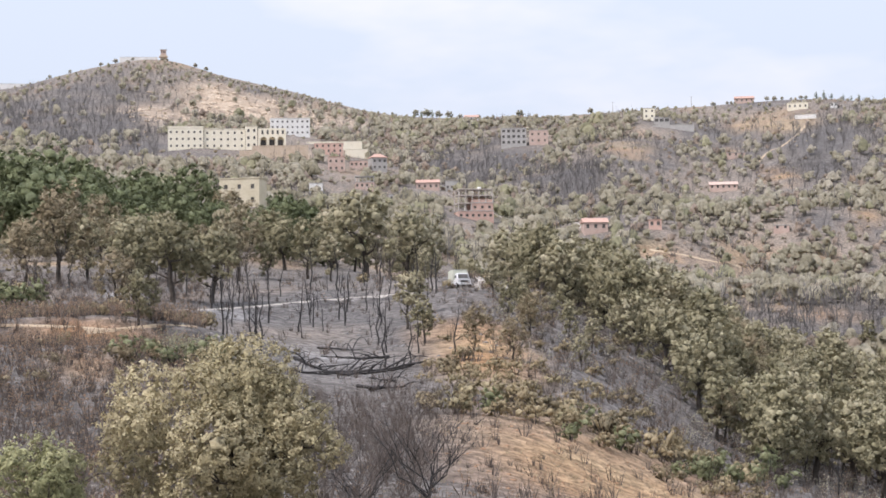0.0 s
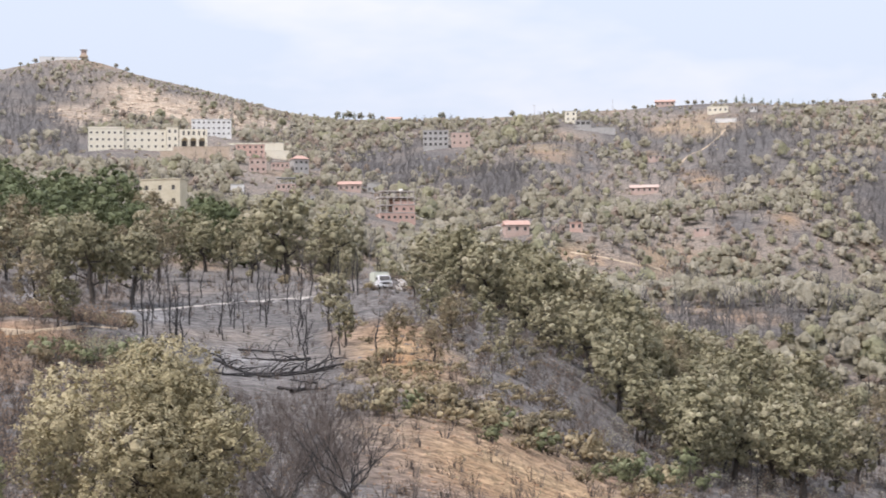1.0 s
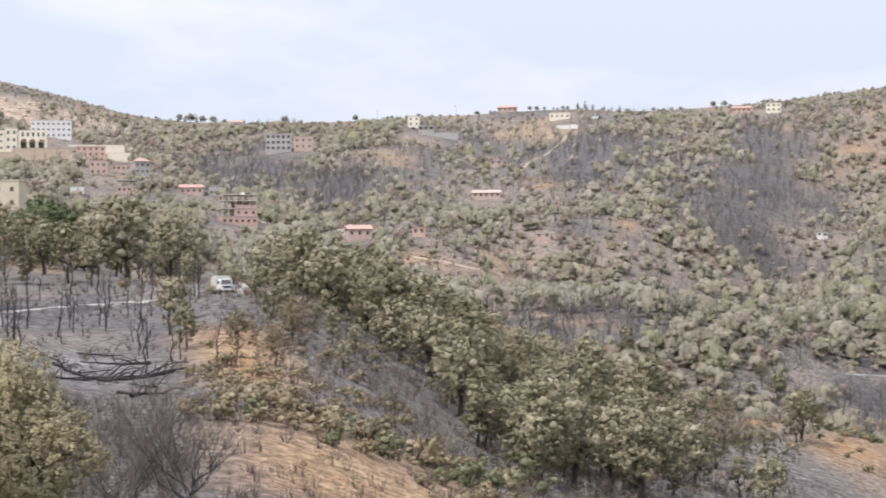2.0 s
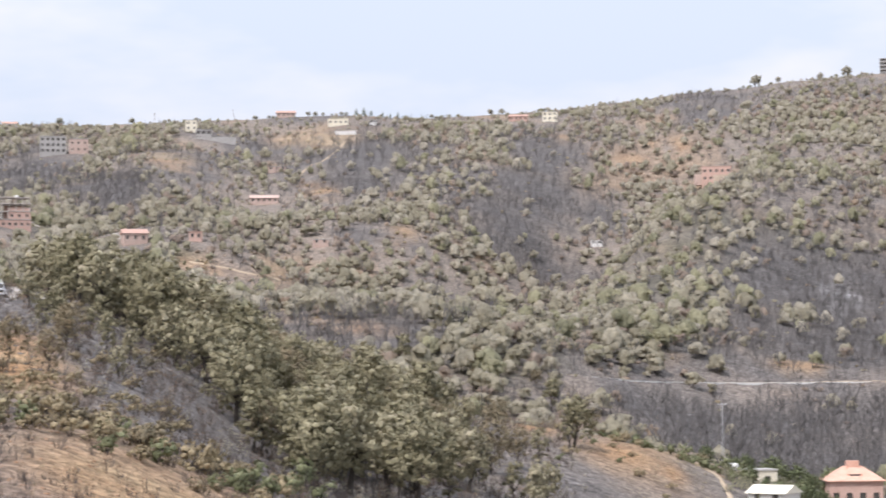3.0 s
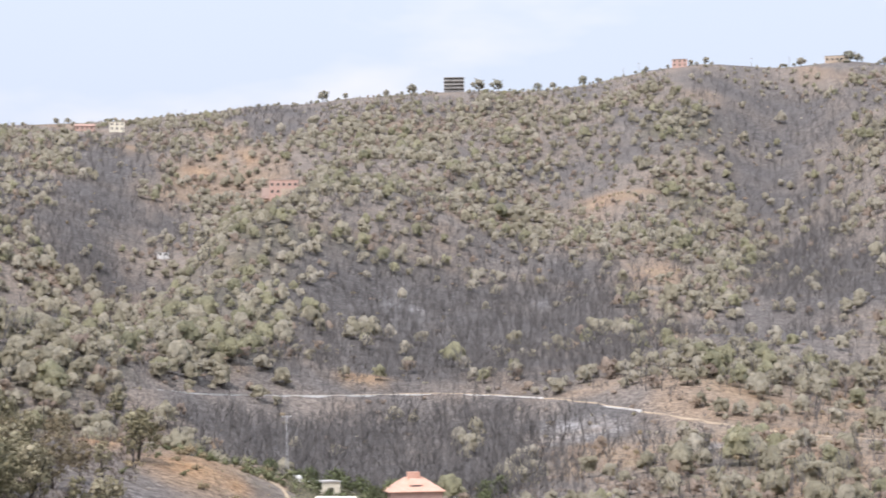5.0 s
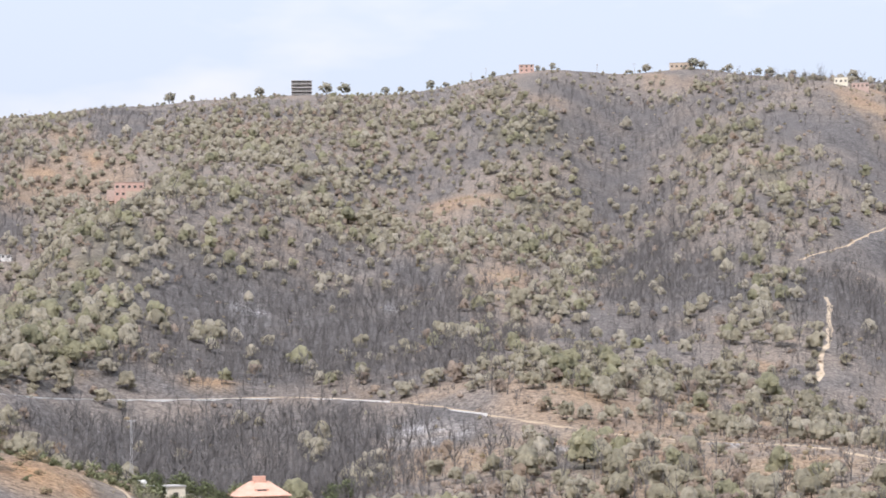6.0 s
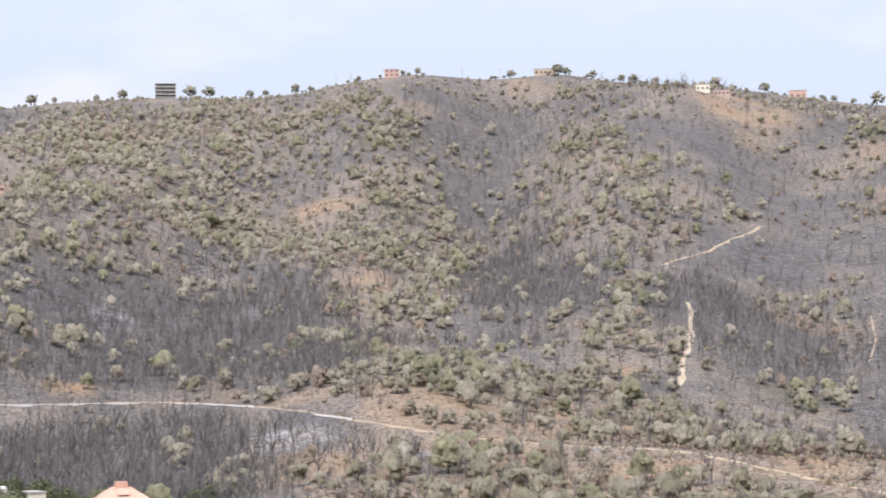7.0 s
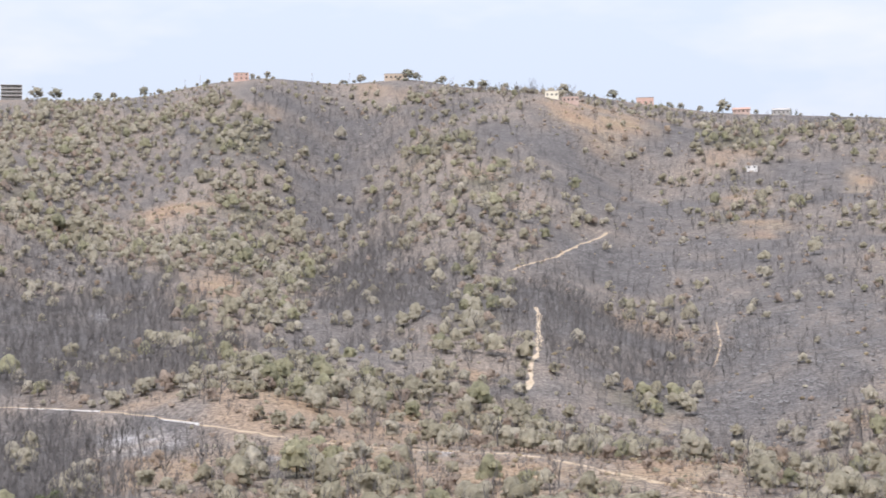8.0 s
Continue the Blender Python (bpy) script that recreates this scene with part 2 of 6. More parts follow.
    for key, v in (("A", a), ("B", b), ("Factor", fac)):
        if isinstance(v, bpy.types.NodeSocket):
            l.new(v, x.inputs[key])
        else:
            x.inputs[key].default_value = (*v, 1) if isinstance(v, tuple) else v
    return x.outputs["Result"]


def noise_node(n, l, size, detail=4.0, rough=0.6, vector=None, lo=0.35, hi=0.65):
    t = n.new("ShaderNodeTexNoise")
    t.inputs["Scale"].default_value = 1.0 / size
    t.inputs["Detail"].default_value = detail
    t.inputs["Roughness"].default_value = rough
    if vector is not None:
        l.new(vector, t.inputs["Vector"])
    r = n.new("ShaderNodeMapRange")
    r.inputs["From Min"].default_value, r.inputs["From Max"].default_value = lo, hi
    l.new(t.outputs["Fac"], r.inputs["Value"])
    return r.outputs["Result"]


def place_vector(n):
    """Position in the world, in metres."""
    return n.new("ShaderNodeNewGeometry").outputs["Position"]


def bump(n, l, bsdf, height, strength, distance):
    b = n.new("ShaderNodeBump")
    b.inputs["Strength"].default_value, b.inputs["Distance"].default_value = strength, distance
    l.new(height, b.inputs["Height"])
    l.new(b.outputs["Normal"], bsdf.inputs["Normal"])


def surface(name, colour, other, size, rough=0.85, relief=0.0, metal=0.0, island=0.0):
    """A surface of two mottled colours, with grain of a given size."""
    m, n, l, b = material(name)
    p = place_vector(n)
    coarse = noise_node(n, l, size, 4, 0.6, p)
    fine = noise_node(n, l, size / 7, 3, 0.6, p)
    c = mix_node(n, l, colour, other, coarse)
    dark = tuple(v * 0.72 for v in colour)
    half = n.new("ShaderNodeMath")
    half.operation = "MULTIPLY"
    half.inputs[1].default_value = 0.45
    l.new(fine, half.inputs[0])
    c = mix_node(n, l, c, dark, half.outputs[0])
    if island:
        g = n.new("ShaderNodeObjectInfo")
        c2 = mix_node(n, l, c, tuple(min(1, v * 1.35) for v in other), 0.0)
        k = n.new("ShaderNodeMath")
        k.operation = "MULTIPLY"
        k.inputs[1].default_value = island
        l.new(g.outputs["Random"], k.inputs[0])
        l.new(k.outputs[0], c2.node.inputs["Factor"])
        c = c2
    l.new(c, b.inputs["Base Color"])
    b.inputs["Roughness"].default_value, b.inputs["Metallic"].default_value = rough, metal
    b.inputs["Specular IOR Level"].default_value = 0.3
    if relief:
        bump(n, l, b, fine, 0.6, relief)
    return m


def leaf_material(name, colours, far=False):
    """Leaves whose colour runs over a ramp from tree to tree and from leaf to leaf."""
    m, n, l, b = material(name)
    ramp = n.new("ShaderNodeValToRGB")
    e = ramp.color_ramp.elements
    while len(e) < len(colours):
        e.new(0.5)
    for k, c in enumerate(colours):
        e[k].position, e[k].color = k / (len(colours) - 1), (*c, 1)
    if far:
        src = n.new("ShaderNodeAttribute")
        src.attribute_name = "tint"
        tree = src.outputs["Fac"]
    else:
        one = n.new("ShaderNodeMath")
        one.operation = "MULTIPLY"
        one.inputs[1].default_value = 0.55
        l.new(n.new("ShaderNodeObjectInfo").outputs["Random"], one.inputs[0])
        src = n.new("ShaderNodeAttribute")
        src.attribute_name = "tint"
        both = n.new("ShaderNodeMath")
        both.operation = "MULTIPLY_ADD"
        both.inputs[1].default_value = 0.45
        l.new(src.outputs["Fac"], both.inputs[0])
        l.new(one.outputs[0], both.inputs[2])
        tree = both.outputs[0]
    leaf = n.new("ShaderNodeNewGeometry").outputs["Random Per Island"]
    a = n.new("ShaderNodeMath")
    a.operation = "MULTIPLY_ADD"
    a.inputs[1].default_value, a.inputs[2].default_value = 0.2, -0.1
    l.new(leaf, a.inputs[0])
    s = n.new("ShaderNodeMath")
    s.use_clamp = True
    l.new(tree, s.inputs[0])
    l.new(a.outputs[0], s.inputs[1])
    l.new(s.outputs[0], ramp.inputs["Fac"])
    v = n.new("ShaderNodeHueSaturation")
    k = n.new("ShaderNodeMapRange")
    k.inputs["To Min"].default_value, k.inputs["To Max"].default_value = 0.9, 1.1
    l.new(leaf, k.inputs["Value"])
    l.new(k.outputs["Result"], v.inputs["Value"])
    l.new(ramp.outputs["Color"], v.inputs["Color"])
    # sprays of leaves, lighter and darker, stand out of the crown
    p = place_vector(n)
    sprays = noise_node(n, l, 1.5 if far else 0.5, 3, 0.7, p, 0.3, 0.7)
    shade = mix_node(n, l, (0.80, 0.80, 0.81), (1.42, 1.41, 1.37), sprays)
    leaf_colour = mix_node(n, l, v.outputs["Color"], shade, 1.0, "MULTIPLY")
    bump(n, l, b, sprays, 0.5, 0.7 if far else 0.2)
    l.new(leaf_colour, b.inputs["Base Color"])
    b.inputs["Roughness"].default_value = 0.6
    b.inputs["Specular IOR Level"].default_value = 0.25
    t = n.new("ShaderNodeBsdfTranslucent")
    l.new(leaf_colour, t.inputs["Color"])
    x = n.new("ShaderNodeMixShader")
    x.inputs["Fac"].default_value = 0.5 if far else 0.22
    l.new(b.outputs["BSDF"], x.inputs[1])
    l.new(t.outputs["BSDF"], x.inputs[2])
    l.new(x.outputs["Shader"], n["Material Output"].inputs["Surface"])
    return m


def land_material():
    m, n, l, b = material("hillside soil")
    p = place_vector(n)

    def zone(name):
        a = n.new("ShaderNodeAttribute")
        a.attribute_name = name
        return a.outputs["Fac"]

    big = noise_node(n, l, 28, 5, 0.62, p)
    mid = noise_node(n, l, 6, 5, 0.65, p)
    small = noise_node(n, l, 1.1, 4, 0.65, p)
    specks = noise_node(n, l, 2.2, 3, 0.7, p, 0.65, 0.78)
    # litter is kept pale and greyish, with distance haze put into its colour
    litter = mix_node(n, l, (0.180, 0.163, 0.148), (0.290, 0.258, 0.226), mid)
    litter = mix_node(n, l, litter, (0.290, 0.244, 0.200), big)
    char = mix_node(n, l, (0.100, 0.094, 0.090), (0.200, 0.189, 0.180), mid)
    char = mix_node(n, l, char, (0.165, 0.155, 0.148), big)
    char = mix_node(n, l, char, (0.34, 0.33, 0.32), specks)
    soil = mix_node(n, l, (0.36, 0.195, 0.100), (0.45, 0.275, 0.145), mid)
    soil = mix_node(n, l, soil, (0.41, 0.295, 0.175), big)
    hay = mix_node(n, l, (0.30, 0.235, 0.16), (0.42, 0.34, 0.235), mid)
    hay = mix_node(n, l, hay, (0.36, 0.255, 0.175), big)
    rock = mix_node(n, l, (0.42, 0.32, 0.23), (0.58, 0.48, 0.37), mid)
    rock = mix_node(n, l, rock, (0.22, 0.17, 0.13), noise_node(n, l, 14, 6, 0.7, p, 0.5, 0.7))
    grass = mix_node(n, l, (0.115, 0.112, 0.080), (0.19, 0.175, 0.125), mid)
    c = mix_node(n, l, litter, grass, zone("green"))
    c = mix_node(n, l, c, char, zone("ash"))
    c = mix_node(n, l, c, hay, zone("straw"))
    c = mix_node(n, l, c, soil, zone("dry"))
    c = mix_node(n, l, c, rock, zone("scar"))
    c = mix_node(n, l, c, mix_node(n, l, (0.26, 0.255, 0.25), (0.52, 0.51, 0.50), mid), zone("pale"))
    c = mix_node(n, l, c, mix_node(n, l, (0.55, 0.55, 0.56), (1.35, 1.34, 1.33), small), 1.0, "MULTIPLY")
    l.new(c, b.inputs["Base Color"])
    b.inputs["Roughness"].default_value = 0.95
    b.inputs["Specular IOR Level"].default_value = 0.1
    h = n.new("ShaderNodeMath")
    l.new(mid, h.inputs[0])
    l.new(small, h.inputs[1])
    bump(n, l, b, h.outputs[0], 0.8, 0.5)
    return m


M_LAND = land_material()
M_OAK = leaf_material("dusty oak leaf", [(0.165, 0.153, 0.088), (0.270, 0.248, 0.152), (0.350, 0.320, 0.210), (0.385, 0.342, 0.240)])
M_PALE = leaf_material("bleached oak leaf", [(0.205, 0.182, 0.105), (0.325, 0.284, 0.168), (0.415, 0.358, 0.218), (0.48, 0.425, 0.285)])
M_OLIVE = leaf_material("yellowish olive leaf", [(0.20, 0.21, 0.10), (0.29, 0.29, 0.15), (0.36, 0.345, 0.20)])
M_GREEN = leaf_material("fresh green leaf", [(0.100, 0.118, 0.060), (0.140, 0.163, 0.080), (0.19, 0.207, 0.11)])
M_SCORCH = leaf_material("scorched brown leaf", [(0.200, 0.172, 0.110), (0.280, 0.228, 0.145), (0.265, 0.236, 0.158)])
M_LIME = leaf_material("bright shrub leaf", [(0.165, 0.185, 0.095), (0.235, 0.245, 0.135)])
M_FAR_RUST = leaf_material("rusty brush leaf", [(0.26, 0.17, 0.115), (0.31, 0.21, 0.14), (0.25, 0.20, 0.14)], far=True)
M_STRAW = leaf_material("dry shrub leaf", [(0.300, 0.250, 0.150), (0.380, 0.310, 0.195), (0.270, 0.250, 0.150)])
# distant leaves run paler and greyer; distance haze is put into their colour
M_FAR_OAK = leaf_material("hazed distant oak leaf", [(0.285, 0.262, 0.185), (0.358, 0.329, 0.243), (0.405, 0.373, 0.290), (0.432, 0.398, 0.325)], far=True)
M_FAR_GREEN = leaf_material("hazed distant green leaf", [(0.250, 0.246, 0.160), (0.340, 0.327, 0.212), (0.400, 0.378, 0.258)], far=True)
M_FAR_SCORCH = leaf_material("hazed distant scorched leaf", [(0.300, 0.245, 0.200), (0.360, 0.293, 0.238), (0.400, 0.312, 0.218)], far=True)
# ridge leaves are greyed and lightened too, to stand for haze
M_FAR_OAK_ONE = leaf_material("hazed ridge tree leaf", [(0.200, 0.205, 0.150), (0.285, 0.272, 0.210), (0.320, 0.292, 0.230)])
M_STRAW_FAR = leaf_material("straw tuft", [(0.33, 0.27, 0.17), (0.40, 0.33, 0.22), (0.27, 0.24, 0.16)], far=True)
M_BARK = surface("dark oak bark", (0.055, 0.045, 0.038), (0.10, 0.085, 0.07), 0.4, 0.95)
M_CHAR = surface("charred wood", (0.028, 0.026, 0.026), (0.075, 0.07, 0.068), 0.5, 0.9)
M_SNAG = surface("ash-grey burnt twig", (0.124, 0.116, 0.110), (0.222, 0.207, 0.198), 3.0, 0.95)
M_LANE = surface("pale concrete lane", (0.38, 0.35, 0.31), (0.48, 0.44, 0.39), 2.0, 0.9)
M_SAND = surface("washed-out pale sand", (0.48, 0.385, 0.27), (0.62, 0.51, 0.375), 2.0, 0.95)
M_TRACK = surface("bare earth track", (0.40, 0.31, 0.21), (0.52, 0.42, 0.30), 3.0, 0.95)
M_CREAM = surface("cream render", (0.79, 0.73, 0.58), (0.85, 0.80, 0.66), 3.0, 0.9)
# cream render made darker, with the shade on the house put into it
M_SHADED_CREAM = surface("shade-darkened cream render", (0.56, 0.50, 0.36), (0.64, 0.58, 0.44), 3.0, 0.9)
M_WHITE = surface("white lime wash", (0.74, 0.73, 0.69), (0.82, 0.81, 0.78), 2.5, 0.9)
M_PINK = surface("raw pink brick", (0.58, 0.385, 0.315), (0.66, 0.47, 0.39), 1.5, 0.95)
M_ROSE = surface("faded pink render", (0.52, 0.38, 0.32), (0.60, 0.47, 0.40), 2.0, 0.95)
M_TILE = surface("orange roof tile", (0.66, 0.38, 0.28), (0.74, 0.47, 0.36), 1.2, 0.85, 0.03)
M_OLDTILE = surface("weathered red tile", (0.48, 0.30, 0.24), (0.57, 0.39, 0.32), 1.5, 0.9, 0.03)
M_CONC = surface("bare grey concrete", (0.40, 0.385, 0.36), (0.52, 0.50, 0.47), 2.0, 0.92)
M_STONE = surface("sandy retaining stone", (0.50, 0.40, 0.30), (0.62, 0.51, 0.40), 2.0, 0.95)
M_GLASS = surface("dark window glass", (0.09, 0.085, 0.08), (0.13, 0.12, 0.11), 1.0, 0.2)
M_VAN = surface("white vehicle paint", (0.78, 0.78, 0.78), (0.82, 0.82, 0.82), 1.0, 0.35)
M_RUBBER = surface("black rubber", (0.03, 0.03, 0.03), (0.05, 0.05, 0.05), 0.3, 0.8)
M_FRAME = surface("pale pinkish concrete frame", (0.56, 0.50, 0.45), (0.66, 0.60, 0.55), 2.0, 0.92)
M_CANVAS = surface("pale canvas sheeting", (0.50, 0.52, 0.43), (0.60, 0.61, 0.52), 0.8, 0.9)
M_TEAL = surface("green tarpaulin", (0.05, 0.24, 0.17), (0.07, 0.30, 0.22), 0.6, 0.7)
M_STEEL = surface("galvanised steel", (0.50, 0.50, 0.50), (0.62, 0.62, 0.61), 0.5, 0.55, 0.0, 0.3)
M_POLE = surface("weathered timber pole", (0.30, 0.27, 0.23), (0.40, 0.36, 0.31), 0.6, 0.95)
M_CLOD = surface("orange soil clod", (0.34, 0.20, 0.12), (0.42, 0.28, 0.18), 0.5, 0.95)
M_RUBBLE = surface("sooty field stone", (0.17, 0.165, 0.16), (0.27, 0.26, 0.25), 0.8, 0.95)
M_TWIG = surface("brown singed twig", (0.100, 0.080, 0.068), (0.18, 0.15, 0.13), 2.0, 0.95)


# ---- building tools ----
def mesh_from(name, verts, faces, mats, slots=None, tint=None, normals=None):
    """A mesh from arrays: faces is an (M, 3) or (M, 4) array, or a list of such."""
    faces = faces if isinstance(faces, list) else [faces]
    me = bpy.data.meshes.new(name)
    loops = np.concatenate([f.ravel() for f in faces]).astype(np.int32)
    sizes = np.concatenate([np.full(len(f), f.shape[1]) for f in faces]).astype(np.int32)
    me.vertices.add(len(verts))
    me.vertices.foreach_set("co", np.asarray(verts, np.float32).ravel())
    me.loops.add(len(loops))
    me.loops.foreach_set("vertex_index", loops)
    me.polygons.add(len(sizes))
    me.polygons.foreach_set("loop_start", (np.cumsum(sizes) - sizes).astype(np.int32))
    if slots is not None:
        me.polygons.foreach_set("material_index", np.asarray(slots, np.int32))
    for m in mats:
        me.materials.append(m)
    if tint is not None:
        me.attributes.new("tint", "FLOAT", "POINT").data.foreach_set("value", np.asarray(tint, np.float32))
    me.update(calc_edges=True)
    if normals is not None:
        me.polygons.foreach_set("use_smooth", np.ones(len(sizes), bool))
        me.normals_split_custom_set_from_vertices(np.asarray(normals, np.float32))
    return me


def part(name, data, mat, parent, label=""):
    """One mesh object under a thing or under a part; data is a bmesh or a mesh."""
    if isinstance(data, bmesh.types.BMesh):
        me = bpy.data.meshes.new(name)
        data.to_mesh(me)
        data.free()
        me.materials.append(mat)
    else:
        me = data
    ob = new(name, me)
    ob.parent = parent
    if label:
        ob["label"] = label
    return ob


def thing(name, at, turn=0.0, label="", category="", group="", kind="", size=1.0):
    """An Empty at a thing's base."""
    ob = new(name)
    ob.empty_display_size = 0.2
    ob.matrix_world = Matrix.Translation(at) @ pose(0, 0, 0, 0, 0, turn) @ Matrix.Scale(size, 4)
    return tagged(ob, label, category, group, kind)


def box(bm, x0, x1, y0, y1, z0, z1, bevel=0.0):
    r = bmesh.ops.create_cube(bm, size=1.0)
    for v in r["verts"]:
        v.co = Vector((x0 + (v.co.x + 0.5) * (x1 - x0), y0 + (v.co.y + 0.5) * (y1 - y0), z0 + (v.co.z + 0.5) * (z1 - z0)))
    if bevel:
        edges = list({e for v in r["verts"] for e in v.link_edges})
        bmesh.ops.bevel(bm, geom=edges, offset=bevel, segments=1, affect="EDGES")
    return bm


def boxed(*a, **k):
    return box(bmesh.new(), *a, **k)


def tube(pts, radii, sides=5):
    """Verts and quads of a tapered tube along points."""
    pts, radii = np.asarray(pts, float), np.asarray(radii, float)
    d = np.gradient(pts, axis=0)
    d /= np.linalg.norm(d, axis=1)[:, None] + 1e-9
    ref = np.where(np.abs(d[:, 2:3]) > 0.9, np.array([[1.0, 0, 0]]), np.array([[0, 0, 1.0]]))
    u = np.cross(d, ref)
    u /= np.linalg.norm(u, axis=1)[:, None] + 1e-9
    v = np.cross(d, u)
    a = np.arange(sides) / sides * 2 * np.pi
    ring = np.cos(a)[None, :, None] * u[:, None, :] + np.sin(a)[None, :, None] * v[:, None, :]
    verts = (pts[:, None, :] + ring * radii[:, None, None]).reshape(-1, 3)
    i = np.arange(len(pts) - 1)[:, None] * sides
    j, k = np.arange(sides)[None, :], (np.arange(sides)[None, :] + 1) % sides
    faces = np.stack([i + j, i + k, i + sides + k, i + sides + j], -1).reshape(-1, 4)
    return verts, faces


def join(pieces):
    verts, faces, base = [], [], 0
    for v, f in pieces:
        verts.append(v)
        faces.append(f + base)
        base += len(v)
    return np.concatenate(verts), np.concatenate(faces)


# ---- zones of the hillsides: bearing, half width in degrees, nearest and farthest distance, lean of the bearing with distance ----
ZONES = {
    "ash": [
        (-22.2, 3.6, 167, 340), (-19.8, 1.8, 309, 400), (-28.6, 1.3, 145, 171), (-26.1, 2.4, 250, 380), (7.91, 3.47, 630, 859), (6.58, 1.96, 415, 615),
        (14.7, 1.89, 1161, 1353), (14.68, 1.44, 1016, 1198), (15.26, 1.28, 888, 1054), (16.15, 1.81, 770, 906), (20.69, 1.81, 739, 877), (22.76, 2.42, 697, 826),
        (6.0, 4.4, 592, 850), (3.22, 4.08, 420, 611), (1.05, 1.06, 1225, 1358), (-8.14, 1.81, 1055, 1229), (-4.37, 1.66, 942, 1013), (-2.85, 1.66, 1015, 1096),
    ] + [
        (-2.98, 0.91, 1093, 1202), (4.6, 4.2, 425, 560), (-27.9, 2.9, 1115, 1430), (-26.24, 1.21, 1069, 1169), (-17.18, 1.36, 1020, 1243), (-7.72, 1.51, 1043, 1215),
        (-9.93, 1.06, 1146, 1262), (-8.73, 2.27, 499, 551), (-14.77, 1.36, 939, 1063), (-12.92, 1.36, 1065, 1152),
    ],
    "burn": [
        (0.65, 0.25, 312, 352),
        (-25.0, 3.0, 105, 160), (19.72, 1.74, 1087, 1208), (23.5, 1.06, 1187, 1281), (22.26, 2.72, 1010, 1158), (27.94, 1.66, 1034, 1213), (25.22, 4.08, 912, 1010),
        (26.2, 3.3, 640, 880), (27.05, 2.27, 648, 780), (14.63, 2.72, 664, 801), (9.22, 1.36, 528, 589), (22.07, 1.96, 887, 978), (9.05, 1.36, 522, 571),
        (7.88, 1.66, 723, 822),
    ],
    "dry": [
        (0.2, 0.7, 590, 608), (3.5, 0.9, 612, 630), (7.6, 0.6, 606, 624), (-1.2, 2.0, 292, 346), (0.1, 0.6, 300, 332),
        (-14.4, 5.0, 116, 174), (-17.3, 1.7, 175, 234), (-27.5, 2.2, 192, 199), (-28.7, 1.0, 358, 390), (-22.7, 1.1, 370, 430), (-27.7, 2.2, 156, 182),
        (-3.5, 1.1, 315, 345), (-9.5, 0.39, 1020, 1073), (-6.95, 0.68, 894, 959), (-12.48, 1.28, 657, 721), (-10.53, 0.45, 1111, 1171), (-2.52, 0.42, 1179, 1252),
        (-0.17, 1.06, 1150, 1182, 0.83), (1.1, 0.68, 1090, 1138), (-11.94, 1.66, 671, 714), (-9.21, 0.6, 1018, 1064), (-7.04, 0.68, 895, 922), ] + [
        (16.41, 0.91, 600, 639), (18.09, 0.91, 659, 691), (0.16, 1.06, 1163, 1193), (-9.82, 1.66, 524, 578, -1.06),
    ],
    "straw": [
        (-0.4, 2.3, 264, 370), (-3.6, 1.0, 318, 350), (21.7, 1.66, 1179, 1285), (11.33, 1.13, 767, 888), (11.77, 0.68, 668, 812), (10.6, 1.06, 1023, 1077),
        (18.18, 0.91, 1015, 1067), (16.41, 1.66, 557, 639), (14.59, 2.27, 493, 557), (18.79, 3.02, 437, 506), (23.59, 1.81, 445, 530), (9.21, 1.21, 453, 543),
        (25.99, 1.06, 992, 1054), (25.71, 0.76, 1068, 1139), (28.67, 0.68, 1089, 1168), (23.32, 0.91, 641, 677), (8.37, 1.13, 1018, 1061), (9.73, 1.66, 989, 1073),
    ] + [
        (10.39, 1.21, 443, 525), (-9.11, 1.06, 1151, 1258), (8.25, 1.06, 1014, 1057), (7.06, 1.81, 896, 997), (-9.62, 0.91, 1198, 1317), (-13.39, 1.06, 1075, 1147),
        (-10.26, 0.83, 611, 887),
    ],
    "pale": [
        (12.7, 0.5, 492, 506), (11.0, 0.5, 738, 756), (9.3, 1.0, 530, 562), (4.6, 0.5, 700, 800), (9.4, 0.5, 690, 712), (17.3, 0.4, 500, 512),
        (-21.0, 1.9, 176, 214), (-24.3, 1.0, 238, 256), (-19.6, 1.2, 300, 312), (8.3, 0.3, 760, 800), (-26.5, 1.0, 268, 285),
    ],
    "scar": [
        (-23.6, 3.1, 1215, 1400), (-22.4, 1.1, 1051, 1117),
    ],
    "green": [
        (-26.4, 3.6, 395, 520), (5.2, 1.6, 385, 440), (11.94, 1.44, 898, 1014), (13.75, 0.6, 914, 1033), (18.48, 0.91, 980, 1055), (12.26, 0.91, 1032, 1083),
        (18.42, 0.91, 742, 841), (12.81, 1.51, 568, 639), (13.98, 1.21, 448, 521), (12.12, 1.13, 1126, 1234, 0.3), (17.43, 1.21, 1096, 1184, -0.45), (25.15, 1.13, 1186, 1279),
        (25.1, 0.76, 1015, 1084), (22.89, 1.36, 664, 708), (18.67, 0.76, 585, 648), (16.08, 0.91, 434, 494), (2.22, 0.91, 878, 963), (6.41, 0.91, 1008, 1044),
    ] + [
        (1.03, 1.96, 767, 831), (0.73, 1.36, 660, 758), (-3.19, 0.91, 547, 666), (-1.52, 1.44, 615, 840), (0.46, 1.66, 726, 791), (3.32, 2.11, 790, 829),
        (-5.47, 1.44, 509, 536), (2.3, 1.06, 872, 1002), (3.96, 0.76, 889, 987), (-0.48, 1.51, 595, 673), (-16.45, 0.83, 725, 884), (-12.98, 0.91, 703, 727),
    ],
}


def zone_weight(kind, bearing, far):
    """0 outside to 1 inside the zones of a kind, with ragged edges."""
